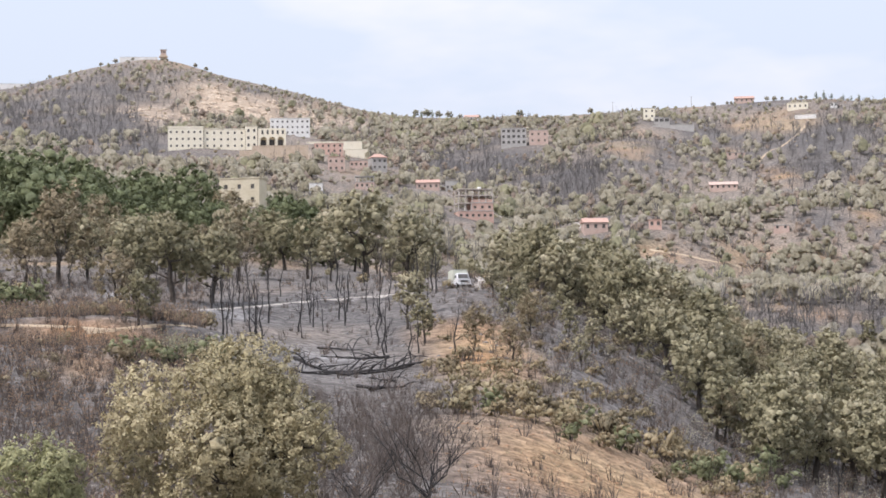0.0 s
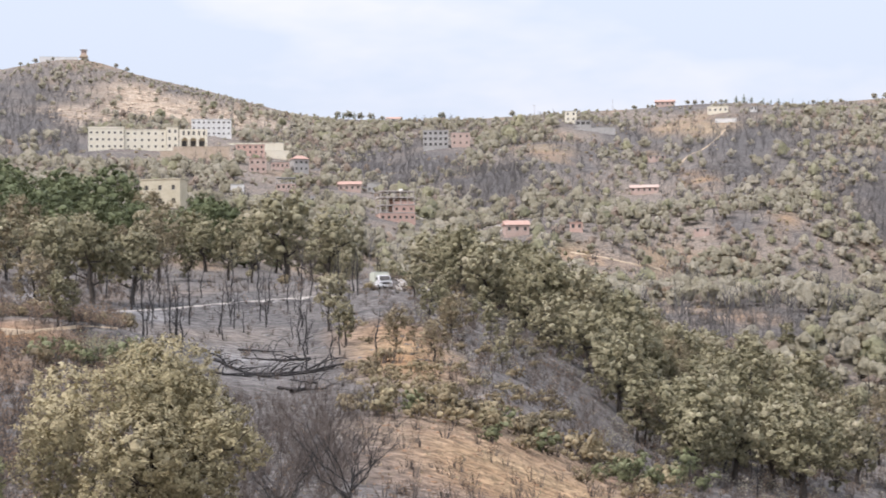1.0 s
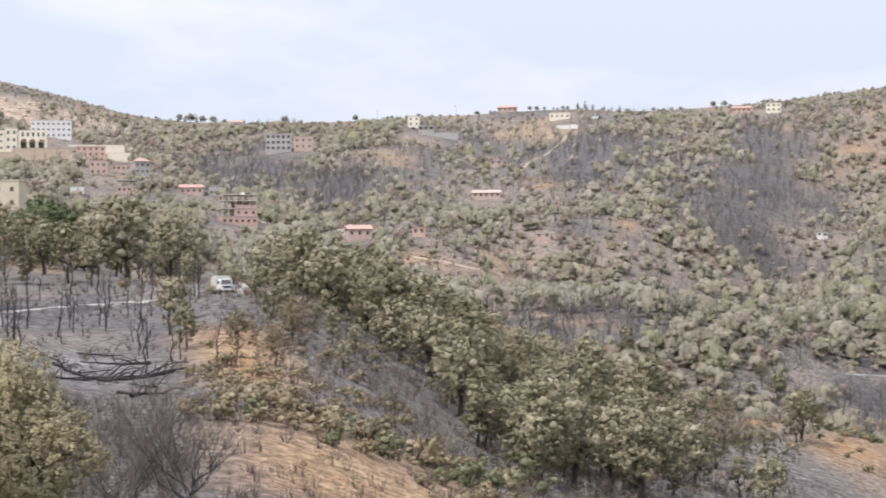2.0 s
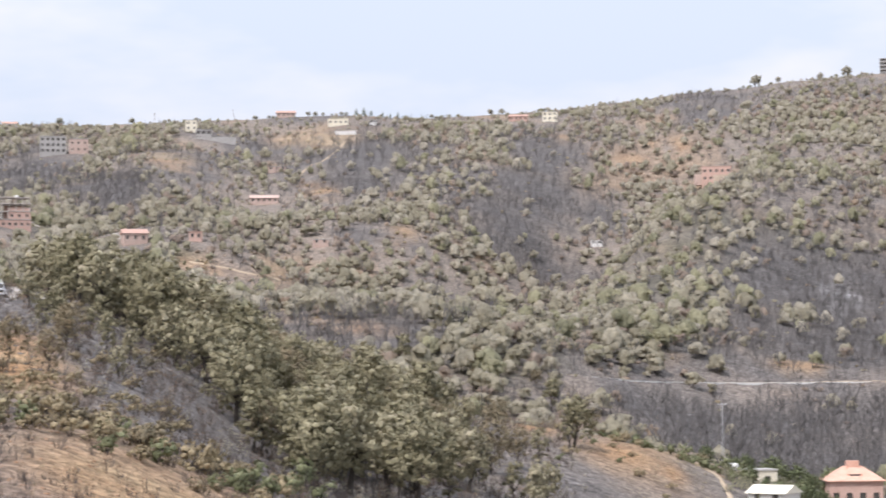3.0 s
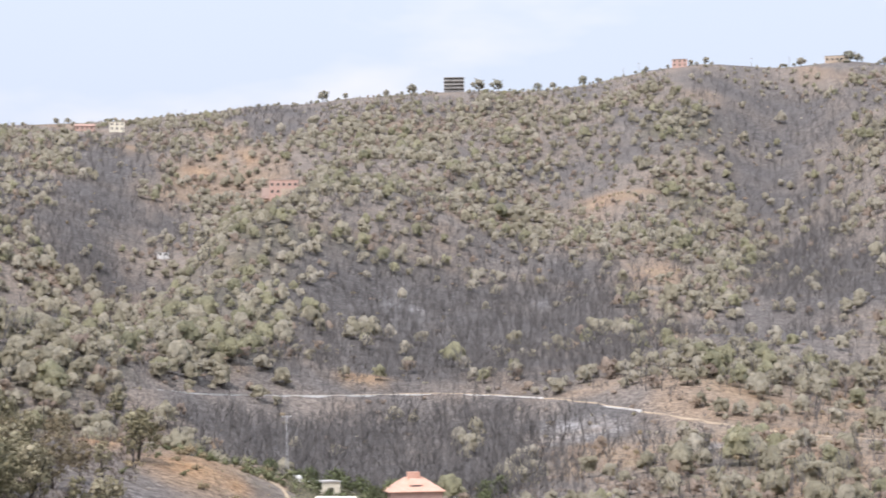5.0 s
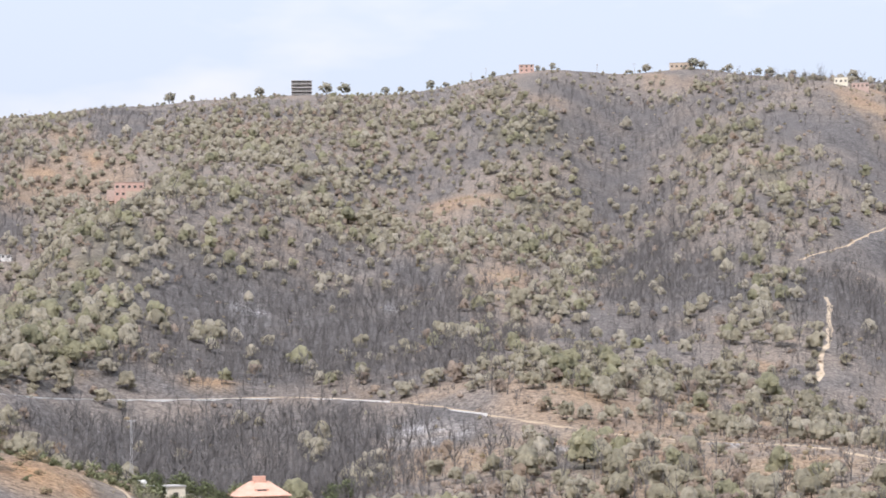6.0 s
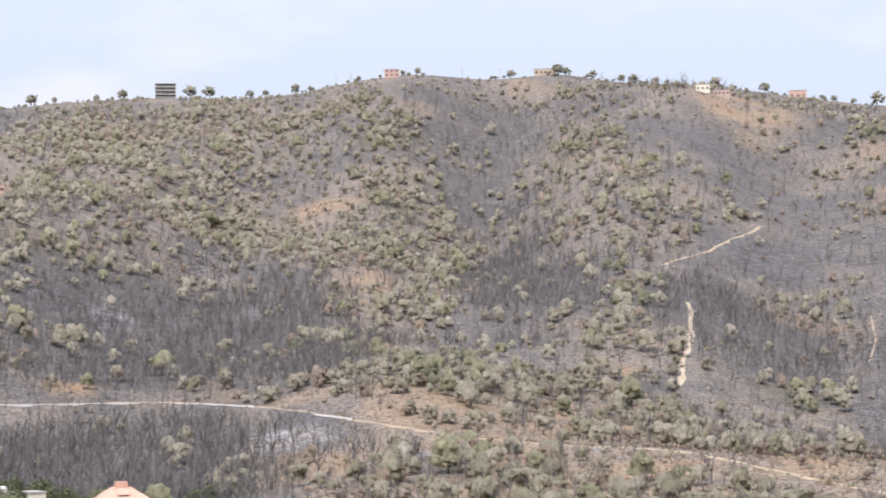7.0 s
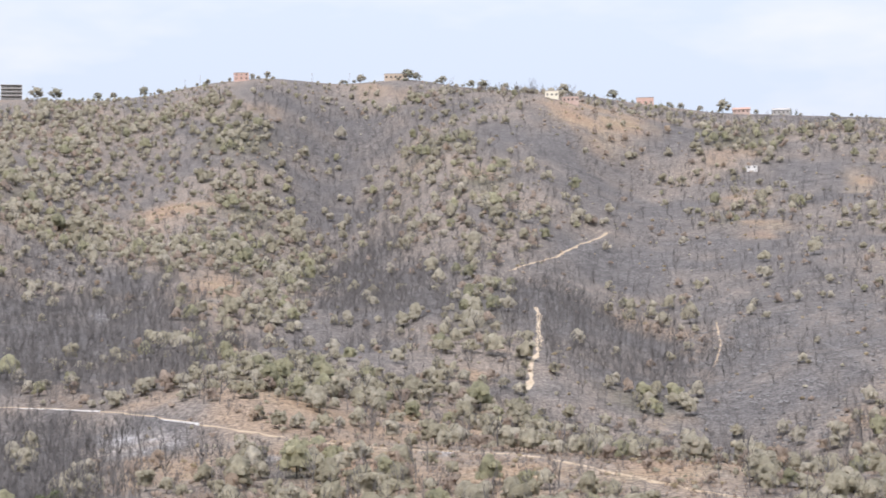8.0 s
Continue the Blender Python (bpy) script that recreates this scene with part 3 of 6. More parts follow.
    b, f = np.asarray(bearing, float), np.asarray(far, float)
    x, y = f * np.sin(np.radians(b)), f * np.cos(np.radians(b))
    rag = fractal(x, y, 36, 4, 31) * 0.9
    reach = 1.5 if kind in ("ash", "burn") else 1.12
    best = np.zeros_like(b)
    for mid, half, near, end, *lean in ZONES[kind]:
        v = (f - (near + end) / 2) / ((end - near) / 2)
        u = (b - mid - (lean[0] * np.clip(v, -1, 1) if lean else 0)) / half
        d = np.sqrt(u * u + v * v) + rag
        best = np.maximum(best, np.clip((reach - d) / 0.9, 0, 1))
    return best


def all_zones(bearing, far):
    w = {k: zone_weight(k, bearing, far) for k in ZONES}
    w["pale"] = w["pale"] * np.clip(0.55 + 1.2 * fractal(*[np.asarray(far, float) * g(np.radians(bearing)) for g in (np.sin, np.cos)], 12, 4, 91), 0, 0.85)
    w["ash"] = np.maximum(w["ash"], w.pop("burn"))
    b, f = np.asarray(bearing, float), np.asarray(far, float)
    x, y = f * np.sin(np.radians(b)), f * np.cos(np.radians(b))
    spots, charred = fractal(x, y, 45, 4, 77), w["ash"].copy()
    w["ash"] = np.maximum(w["ash"], np.clip((spots - 0.12) * 4, 0, 0.85) * (1 - w["green"]))
    w["ash"] = np.maximum(w["ash"], 0.85 * np.clip((b + 40) / 8, 0, 1) * np.clip((1.5 - b) / 4, 0, 1) * np.clip((400 - f) / 60, 0, 1) * np.clip((f - 40) / 60, 0, 1))
    w["dry"] = np.maximum(w["dry"] * np.clip(0.75 + 1.9 * fractal(x, y, 15, 4, 41), 0.05, 1), np.clip((-spots - 0.30) * 4, 0, 0.4) * (1 - w["green"]) * (1 - charred))
    w["ash"] = np.clip(w["ash"] * np.clip(1.05 + 1.2 * fractal(x, y, 22, 4, 43), 0.15, 1), 0, 1)
    w["straw"] = np.clip(np.maximum(w["straw"], w["dry"] * (f > 380)) * np.clip(0.8 + 1.6 * fractal(x, y, 15, 4, 45), 0.05, 1), 0, 1)
    foot = np.clip((b - 9) / 4, 0, 1) * np.clip((645 - f) / 70, 0, 1) * np.clip((f - 380) / 20, 0, 1)
    w["straw"] = np.maximum(w["straw"], 0.85 * foot * np.clip(0.55 + 1.6 * fractal(x, y, 26, 4, 47), 0, 1))
    w["dry"] = np.where(f > 380, w["dry"] * 0.5, w["dry"])
    w["straw"] = np.where(f < 375, np.maximum(w["straw"], 0.8 * zone_weight("straw", b, f)), w["straw"])
    w["dry"] = np.where(f < 375, np.maximum(w["dry"], 0.9 * zone_weight("dry", b, f)), w["dry"])
    return w


def build_land_mesh():
    rows, cols = LAND_Z.shape
    verts = np.stack([LAND_X, LAND_Y, LAND_Z], -1).reshape(-1, 3)
    i, j = np.meshgrid(np.arange(rows - 1), np.arange(cols - 1), indexing="ij")
    a = i * cols + j
    faces = np.stack([a, a + 1, a + cols + 1, a + cols], -1).reshape(-1, 4)[:, ::-1]
    me = mesh_from("ground", verts, [faces, np.arange(cols - 1)[None, ::-1]], [M_LAND])
    b, f = np.meshgrid(AZ, RR)
    for k, w in all_zones(b.ravel(), f.ravel()).items():
        me.attributes.new(k, "FLOAT", "POINT").data.foreach_set("value", w.astype(np.float32))
    me.polygons.foreach_set("use_smooth", np.ones(len(faces) + 1, bool))
    return tagged(new("ground", me), "burnt hillside of grey ash, litter and orange soil", "hillside", kind="structure")


build_land_mesh()


def ribbon(name, pts, width, mat, label, category, up=0.18, step=4.0, ragged=0.0):
    """A road laid over the land through (bearing, distance) points."""
    xy = [Vector((f * math.sin(radians(b)), f * math.cos(radians(b)))) for b, f in pts]
    line = []
    for p, q in zip(xy, xy[1:]):
        n = max(1, int((q - p).length / step))
        line += [p.lerp(q, k / n) for k in range(n)]
    line.append(xy[-1])
    for _ in range(3):
        line = [line[0]] + [(line[k - 1] + line[k] * 2 + line[k + 1]) / 4 for k in range(1, len(line) - 1)] + [line[-1]]
    verts, faces = [], []
    for k, p in enumerate(line):
        d = (line[min(k + 1, len(line) - 1)] - line[max(k - 1, 0)]).normalized()
        side = Vector((d.y, -d.x))
        w = width * 0.5 * (1 + 0.25 * noise.noise(Vector((p.x * 0.11, p.y * 0.11, 3))) + ragged * noise.noise(Vector((p.x * 0.31, p.y * 0.23, 8))))
        row = [p + side * w, p + side * w * 0.3, p - side * w * 0.3, p - side * w]
        zs = [float(ground(math.degrees(math.atan2(q.x, q.y)), q.length)) for q in row]
        for q, z, e in zip(row, zs, (-0.4, up, up, -0.4)):
            verts.append((q.x, q.y, max(z, sum(zs) / 4 - 0.3 if e > 0 else z) + e))
        if k:
            o = 4 * k
            faces += [(o - 4 + s, o - 3 + s, o + 1 + s, o + s) for s in range(3)]
    me = mesh_from(name, np.array(verts), np.array(faces), [mat])
    return tagged(new(name, me), label, category, kind="structure")


# ---- trees ----
def ico(level):
    bm = bmesh.new()
    bmesh.ops.create_icosphere(bm, subdivisions=level, radius=1.0)
    v = np.array([v.co[:] for v in bm.verts])
    t = np.array([[v.index for v in q.verts] for q in bm.faces])
    bm.free()
    return v, t


ICO_V, ICO_F = ico(1)
BALL_V, BALL_F = ico(2)


def crown_leaves(rng, lobes, count, size, flat=0.55, inner=0.15, upper=0.0, dense=0.45, tuft=0.0, rough=0.22):
    """A crown of uneven leafy clumps at the lobes (x, y, z, radius), ragged with single leaves. Returns verts, faces, soft normals and a tint per clump."""
    lobes = np.asarray(lobes, float)
    share = lobes[:, 3] ** 2
    heart = np.average(lobes[:, :3], axis=0, weights=share)
    tone = rng.random(len(lobes))
    pick = rng.choice(len(lobes), count, p=share / share.sum())
    d = rng.normal(size=(count, 3))
    d[:, 2] = np.where(d[:, 2] < 0, d[:, 2] * 0.7, d[:, 2])
    d[:, 2] = np.where((rng.random(count) < upper) & (d[:, 2] < 0), -d[:, 2], d[:, 2])
    d /= np.linalg.norm(d, axis=1)[:, None]
    depth = np.where(rng.random(count) < inner, rng.uniform(1.05, 1.3, count), rng.uniform(0.8, 1.12, count))
    c = lobes[pick, :3] + d * (lobes[pick, 3] * depth)[:, None] * np.array([1, 1, 0.85])
    tint = tone[pick]
    if tuft:
        # leaves gather in tufts at the ends of twigs
        heads = max(1, count // 16)
        own = rng.integers(heads, size=count)
        near = rng.normal(size=(count, 3))
        near /= np.linalg.norm(near, axis=1)[:, None]
        c = c[:heads][own] + near * (tuft * rng.uniform(0.35, 1.15, count) * rng.uniform(0.6, 1.3, heads)[own])[:, None]
        d = d[:heads][own] * 0.85 + near * 0.4
        d /= np.linalg.norm(d, axis=1)[:, None] + 1e-6
        tint = np.clip(tint[:heads][own] * 0.75 + rng.random(heads)[own] * 0.25, 0, 1)
    n = d + rng.normal(size=(count, 3)) * flat + np.array([0, 0, 0.35])
    n /= np.linalg.norm(n, axis=1)[:, None]
    u = np.cross(n, rng.normal(size=(count, 3)))
    u /= np.linalg.norm(u, axis=1)[:, None]
    v = np.cross(n, u)
    s = size * rng.uniform(0.6, 1.5, count)[:, None]
    verts = np.stack([c - u * s, c + u * s * 0.6 - v * s * 0.75, c + u * s * 0.6 + v * s * 0.75], 1).reshape(-1, 3)
    faces = np.arange(count * 3).reshape(-1, 3)

    def soft(way, at):
        whole = at - heart
        whole /= np.linalg.norm(whole, axis=1)[:, None] + 1e-6
        w = way * 0.6 + whole * 0.4 + rng.normal(size=way.shape) * rough + np.array([0, 0, 0.25])
        return w / np.linalg.norm(w, axis=1)[:, None]

    shade = soft(d, c)
    face_n = np.cross(verts[1::3] - verts[0::3], verts[2::3] - verts[0::3])
    away = (face_n * shade).sum(axis=1) < 0
    faces[away] = faces[away][:, ::-1]
    all_v, all_f, all_n, all_t, base = [verts], [faces], [shade.repeat(3, axis=0)], [tint.repeat(3)], len(verts)
    if dense:
        below = (ICO_V[ICO_F].mean(axis=1)[:, 2] > 0) if upper else np.ones(len(ICO_F), bool)
        lo, hi = 0.65, 1.2
        for (x, y, z, r), k in zip(lobes, tone):
            a = rng.uniform(0, 6.28)
            rot = np.array([[np.cos(a), np.sin(a), 0], [-np.sin(a), np.cos(a), 0], [0, 0, 1]])
            way = ICO_V @ rot
            v = way * rng.uniform(lo, hi, (len(way), 1)) * r * dense * np.array([1, 1, 0.85]) + np.array([x, y, z])
            all_v.append(v)
            all_f.append(ICO_F[below] + base)
            all_n.append(soft(way, v))
            all_t.append(np.full(len(v), k))
            base += len(v)
    return np.concatenate(all_v), np.concatenate(all_f), np.concatenate(all_n), np.concatenate(all_t)


def limbs(rng, height, spread, forks, thick, twigs=0, sides=5, lean=0.12, droop=0.0, start=0.3, vase=False):
    """A bent trunk with limbs that fork outwards. Returns the pieces and the limb tips."""
    k = np.linspace(0, 1, 6)
    bend = rng.normal(size=2) * lean * height
    trunk = np.stack([bend[0] * k**2, bend[1] * k**2, -0.4 + (height * (0.3 if vase else 0.8) + 0.4) * k], 1)
    trunk[1:-1, :2] += rng.normal(size=(4, 2)) * height * 0.015
    pieces = [tube(trunk, thick * (1.25 - 0.95 * k), sides)]
    tips = [trunk[-1]]
    for f in range(forks):
        a = f * 2.4 + rng.uniform(-0.5, 0.5)
        s = rng.uniform(0.45, 1.0) if vase else rng.uniform(start, 0.85)
        base = np.array([np.interp(s, k, trunk[:, q]) for q in range(3)])
        reach = spread * rng.uniform(0.55, 1.0)
        rise = height * (rng.uniform(0.4, 0.72) if vase else rng.uniform(0.12, 0.38) * (1.25 - s))
        q = np.linspace(0, 1, 5)
        line = base + np.stack([np.cos(a) * reach * q**0.9, np.sin(a) * reach * q**0.9, rise * (q**1.3) - droop * q**2], 1)
        line[1:] += rng.normal(size=(4, 3)) * reach * 0.07
        r0 = thick * (1.0 - 0.7 * s) * 0.6
        pieces.append(tube(line, r0 * (1.05 - 0.85 * q), max(3, sides - 1)))
        tips.append(line[-1])
        for _ in range(twigs):
            w = rng.uniform(0.3, 1.0)
            b2 = np.array([np.interp(w, q, line[:, e]) for e in range(3)])
            dirn = rng.normal(size=3) * (0.6 if vase else 0.8) + np.array([np.cos(a), np.sin(a), 1.4 if vase else 0.7])
            ln = reach * rng.uniform(0.3, 0.6)
            l2 = b2 + dirn / np.linalg.norm(dirn) * ln * np.linspace(0, 1, 3)[:, None]
            l2[1:] += rng.normal(size=(2, 3)) * ln * 0.1
            pieces.append(tube(l2, r0 * 0.45 * np.array([1, 0.6, 0.25]), 3))
            tips.append(l2[-1])
    return pieces, tips


def tree_model(seed, height, spread, leaves, leaf_size, thick, lobe_count=11, hollow=1.0, twigs=1, base=0.36, dense=0.45, tuft=0.2, rough=0.26):
    """Wood and leaves of a broad-crowned tree, as array pairs."""
    rng = np.random.default_rng(seed)
    wood, tips = limbs(rng, height * 0.86, spread * 0.8, 7, thick, twigs)
    lobes, mid, turn = [], (1 + base) / 2, rng.uniform(0, 6.28)
    for k in range(lobe_count):
        # clumps spread evenly over an uneven crown, fewer of them underneath
        rise = 1 - 1.75 * (k + 0.5) / lobe_count
        if rise < -0.25 and rng.random() < 0.2:
            continue
        a = k * 2.4 + rng.uniform(-0.5, 0.5)
        q = rng.uniform(0.5, 0.8) * math.sqrt(1 - rise * rise) * (1 + 0.28 * math.cos(a - turn))
        z = height * (mid + (1 - base) * 0.5 * rise * (rng.uniform(0.66, 0.84) if rise > 0 else rng.uniform(0.85, 1.05)))
        lobes.append((math.cos(a) * spread * q, math.sin(a) * spread * q, z, spread * rng.uniform(0.17, 0.31) * hollow))
    lobes.append((0, 0, height * mid, spread * 0.45))
    for t in tips[:4]:
        lobes.append((*t, spread * rng.uniform(0.14, 0.2) * hollow))
    return wood, crown_leaves(rng, lobes, leaves, leaf_size, dense=dense, tuft=tuft, rough=rough)


def tree_thing(name, seed, height, spread, leaves, leaf_size, thick, leaf_mat, label, category="tree", wood_mat=None, at=None, turn=0, split=False, **more):
    wood, (lv, lf, ln, lt) = tree_model(seed, height, spread, leaves, leaf_size, thick, **more)
    t = thing(name, at if at is not None else Vector((0, 0, 0)), turn, label, category)
    for k, (wv, wf) in enumerate(wood if split else [join(wood)]):
        name = "branch" if k else "trunk"
        part(name, mesh_from(name, wv, wf, [wood_mat or M_BARK]), None, t, "" if k else "dark forked trunk")
    part("crown", mesh_from("crown", lv, lf, [leaf_mat], tint=lt, normals=ln), None, t)
    return t


def bare_thing(name, seed, height, spread, forks, thick, label, mat, at=None, twigs=4, lean=0.06, start=0.25, vase=False):
    rng = np.random.default_rng(seed)
    pieces, _ = limbs(rng, height, spread, forks, thick, twigs, 5, lean, start=start, vase=vase)
    t = thing(name, at if at is not None else Vector((0, 0, 0)), 0, label, "burnt tree")
    v, f = join(pieces[:1])
    part("trunk", mesh_from("trunk", v, f, [mat]), None, t)
    v, f = join(pieces[1:])
    part("branch", mesh_from("branch", v, f, [mat]), None, t, "bare charred limbs")
    return t


def shrub_thing(name, seed, height, spread, leaves, leaf_size, leaf_mat, label, at=None):
    rng = np.random.default_rng(seed)
    lobes = [(rng.normal() * spread * 0.4, rng.normal() * spread * 0.4, height * rng.uniform(0.25, 0.7), spread * rng.uniform(0.3, 0.5)) for _ in range(6)]
    v, f, nn, tt = crown_leaves(rng, lobes, leaves, leaf_size, flat=0.9, tuft=0.11, dense=0.5, rough=0.28)
    stems = []
    for k in range(6):
        a = rng.uniform(0, 6.28)
        q = np.linspace(0, 1, 3)[:, None]
        stems.append(tube(np.array([0, 0, -0.2]) + q * np.array([np.cos(a) * spread * 0.5, np.sin(a) * spread * 0.5, height * 0.75]), np.array([0.05, 0.035, 0.015]), 3))
    t = thing(name, at if at is not None else Vector((0, 0, 0)), 0, label, "shrub")
    sv, sf = join(stems)
    part("stem", mesh_from("stem", sv, sf, [M_BARK]), None, t)
    part("foliage", mesh_from("foliage", v, f, [leaf_mat], tint=tt, normals=nn), None, t)
    return t


USED = set()


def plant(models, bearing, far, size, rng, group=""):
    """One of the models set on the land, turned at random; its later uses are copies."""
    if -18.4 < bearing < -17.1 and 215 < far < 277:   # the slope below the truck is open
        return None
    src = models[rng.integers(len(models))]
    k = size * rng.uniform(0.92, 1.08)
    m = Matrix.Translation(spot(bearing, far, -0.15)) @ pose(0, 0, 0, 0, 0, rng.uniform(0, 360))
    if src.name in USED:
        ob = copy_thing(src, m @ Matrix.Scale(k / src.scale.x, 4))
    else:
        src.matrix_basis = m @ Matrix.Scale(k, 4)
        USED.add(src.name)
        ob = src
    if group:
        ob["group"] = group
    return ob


def scatter(rng, count, b0, b1, f0, f1, apart, keep=None):
    """Bearings and distances of points at least `apart` metres from each other."""
    got = []
    for _ in range(count * 12):
        if len(got) >= count:
            break
        f = math.sqrt(rng.uniform(f0 * f0, f1 * f1))
        b = rng.uniform(b0, b1)
        if keep is not None and not keep(b, f):
            continue
        p = (f * math.sin(radians(b)), f * math.cos(radians(b)))
        if all((p[0] - q[0]) ** 2 + (p[1] - q[1]) ** 2 > apart * apart for q in (g[2] for g in got)):
            got.append((b, f, p))
    return [(b, f) for b, f, _ in got]


# ---- the near slope: single trees, shrubs, burnt stems ----
OAK_LABEL = "dusty olive-green cork oak, singed, on burnt ground"
oaks = [tree_thing("oak_tree", 100 + k, 10, 3.7, 5600, 0.15, 0.30, M_OAK, OAK_LABEL, lobe_count=21, hollow=1.3, base=0.08, tuft=0.30, dense=0.42, rough=0.26) for k in range(6)]
slim_oaks = [tree_thing("oak_tree", 120 + k, 9, 2.3, 3000, 0.14, 0.2, M_OAK, "slim grey-green oak with a dark trunk among burnt scrub", lobe_count=16, hollow=1.35, base=0.04, tuft=0.26, dense=0.42, rough=0.26) for k in range(4)]
greens = [tree_thing("green_tree", 140 + k, 10, 4.6, 5000, 0.18, 0.3, M_GREEN, "unburnt fresh green tree with a dense round crown", lobe_count=24, hollow=1.3, base=0.0, tuft=0.34, dense=0.45, rough=0.26) for k in range(4)]
scorched = [tree_thing("scorched_tree", 160 + k, 8, 3.0, 2600, 0.12, 0.17, M_SCORCH, "brown scorched tree with thin leaves and bare twigs", lobe_count=26, twigs=4, hollow=1.0, base=0.10, tuft=0.42, dense=0.4, rough=0.4) for k in range(5)]
burnt = [bare_thing("burnt_tree", 180 + k, 7, 1.3, 7, 0.095, "charred black trunk with bare limbs standing in ash", M_CHAR) for k in range(6)]
grey_trees = [bare_thing("burnt_tree", 190 + k, 6, 2.6, 13, 0.085, "leafless grey burnt tree with fine upright twigs", M_TWIG, twigs=8, lean=0.04, vase=True) for k in range(4)]
thickets = [bare_thing("burnt_thicket", 200 + k, 4.5, 2.4, 16, 0.06, "leafless grey-brown burnt thicket of fine twigs", M_TWIG, twigs=6, lean=0.03, vase=True) for k in range(4)]
straws = [shrub_thing("dry_shrub", 220 + k, 1.8, 1.3, 1100, 0.07, M_STRAW, "dry straw-coloured shrub on orange soil") for k in range(4)]
fresh_shrubs = [shrub_thing("green_shrub", 240 + k, 2.2, 1.6, 1000, 0.08, M_LIME, "low bright green shrub beside bare soil") for k in range(2)]
scrubs = [shrub_thing("scorched_shrub", 260 + k, 1.9, 1.4, 1100, 0.07, M_SCORCH, "rust-brown scorched shrub on dry soil") for k in range(3)]

rng = np.random.default_rng(5)
# trees that stand out: bearing, distance, height
for b, f, h in [(-20.29, 358, 15.5), (-19.2, 372, 14.5), (-25.45, 262, 11.5), (-26.4, 318, 12.5), (-24.4, 268, 10.5), (-13.34, 261, 11.5),
                (-14.9, 272, 10.5), (-15.6, 290, 9.5), (-14.2, 284, 11), (-9.3, 206, 11), (-7.5, 219, 10), (-11.4, 262, 10.5), (-9.45, 228, 10.5),
                (-7.35, 236, 9.5), (-12.4, 270, 11), (-10.8, 250, 9.5), (-2.5, 312, 8), (-5.3, 248, 8.5), (-21.2, 384, 12), (-8.4, 232, 9)]:
    plant(oaks, b, f, h / 10, rng, "oaks on the spur")
for b, f, h in [(-28.41, 318, 15), (-29.3, 300, 10), (-23.7, 330, 12), (-26.9, 240, 7), (-18.1, 240, 6), (-17.4, 205, 5), (-15.9, 225, 5.5), (-16.4, 200, 4.6)]:
    plant(scorched, b, f, h / 8, rng, "scorched trees")
# oak belt down the shady side of the spur
FRONT_B = [-17, -16, -15, -13.3, -11.3, -10.5, -9.2, -7.5, -5.4, -3, -1]
FRONT_F = [345, 285, 278, 250, 215, 203, 196, 200, 228, 285, 330]


def on_belt(b, f):
    front = np.interp(b, FRONT_B, FRONT_F)
    return front < f < front + 125


for b, f in scatter(rng, 104, -16.5, -6.0, 190, 410, 5.2, on_belt):
    plant(oaks if rng.random() < 0.6 else slim_oaks, b, f, rng.uniform(0.72, 1.02), rng, "oaks on the spur")
for b, f in scatter(rng, 24, -16, -4, 200, 420, 7.0, on_belt):
    plant(scorched, b, f, rng.uniform(0.7, 1.1), rng, "scorched trees")
for b, f in scatter(rng, 11, -6.3, -3.2, 228, 300, 8.0):
    plant(slim_oaks if rng.random() < 0.6 else oaks, b, f, rng.uniform(0.55, 0.85), rng, "oaks on the spur")
for b, f, h in [(-4.9, 322, 8), (-2.55, 325, 9), (-3.4, 316, 6), (-5.6, 300, 7)]:
    plant(burnt, b, f, h / 7, rng, "burnt stems on the spur")
# olive trees and scorched trees behind the burnt field, green wood above
for b, f in scatter(rng, 16, -31.5, -21.6, 352, 400, 9.0):
    plant(scorched if rng.random() < 0.5 else oaks, b, f, rng.uniform(0.75, 1.1), rng, "trees behind the lane")
for b, f in scatter(rng, 52, -32.0, -21.3, 395, 480, 7.5):
    plant(greens if rng.random() < 0.8 else scorched, b, f, rng.uniform(0.75, 1.0) if -24.4 < b < -22.4 else rng.uniform(0.85, 1.3) * (1.25 if b < -27.5 else 1.0), rng, "green wood")
for b, f in scatter(rng, 22, -21.5, -13.5, 380, 440, 8.0):
    plant(oaks if rng.random() < 0.7 else greens, b, f, rng.uniform(0.6, 0.95), rng, "oaks on the spur")
# burnt stems in the ash field
for b, f in scatter(rng, 74, -24.5, -17.8, 196, 300, 2.2):
    plant(burnt, b, f, rng.uniform(0.55, 1.05), rng, "burnt stems in the ash field")
for b, f in scatter(rng, 34, -15, -5, 200, 330, 4.0, on_belt):
    plant(burnt, b, f, rng.uniform(0.5, 1.1), rng, "burnt stems on the spur")
for b, f in scatter(rng, 14, -30.5, -24.5, 240, 330, 6.0):
    plant(burnt, b, f, rng.uniform(0.7, 1.2), rng, "burnt stems in the ash field")
for b, f in scatter(rng, 78, -31.2, -18.7, 98, 165, 2.2):
    plant(thickets, b, f, rng.uniform(0.45, 1.0), rng, "burnt thickets")
for b, f in scatter(rng, 7, -15.6, -12, 112, 124, 2.6):
    plant(thickets, b, f, rng.uniform(0.3, 0.45), rng, "burnt thickets")
# leafless wood round the two closest trees
for b, f in scatter(rng, 30, -21.9, -18.8, 112, 146, 2.4):
    plant(grey_trees, b, f, rng.uniform(0.6, 1.0), rng, "burnt thickets")
for b, f in scatter(rng, 16, -30.5, -25.8, 112, 160, 3.0):
    plant(grey_trees, b, f, rng.uniform(0.5, 0.8), rng, "burnt thickets")
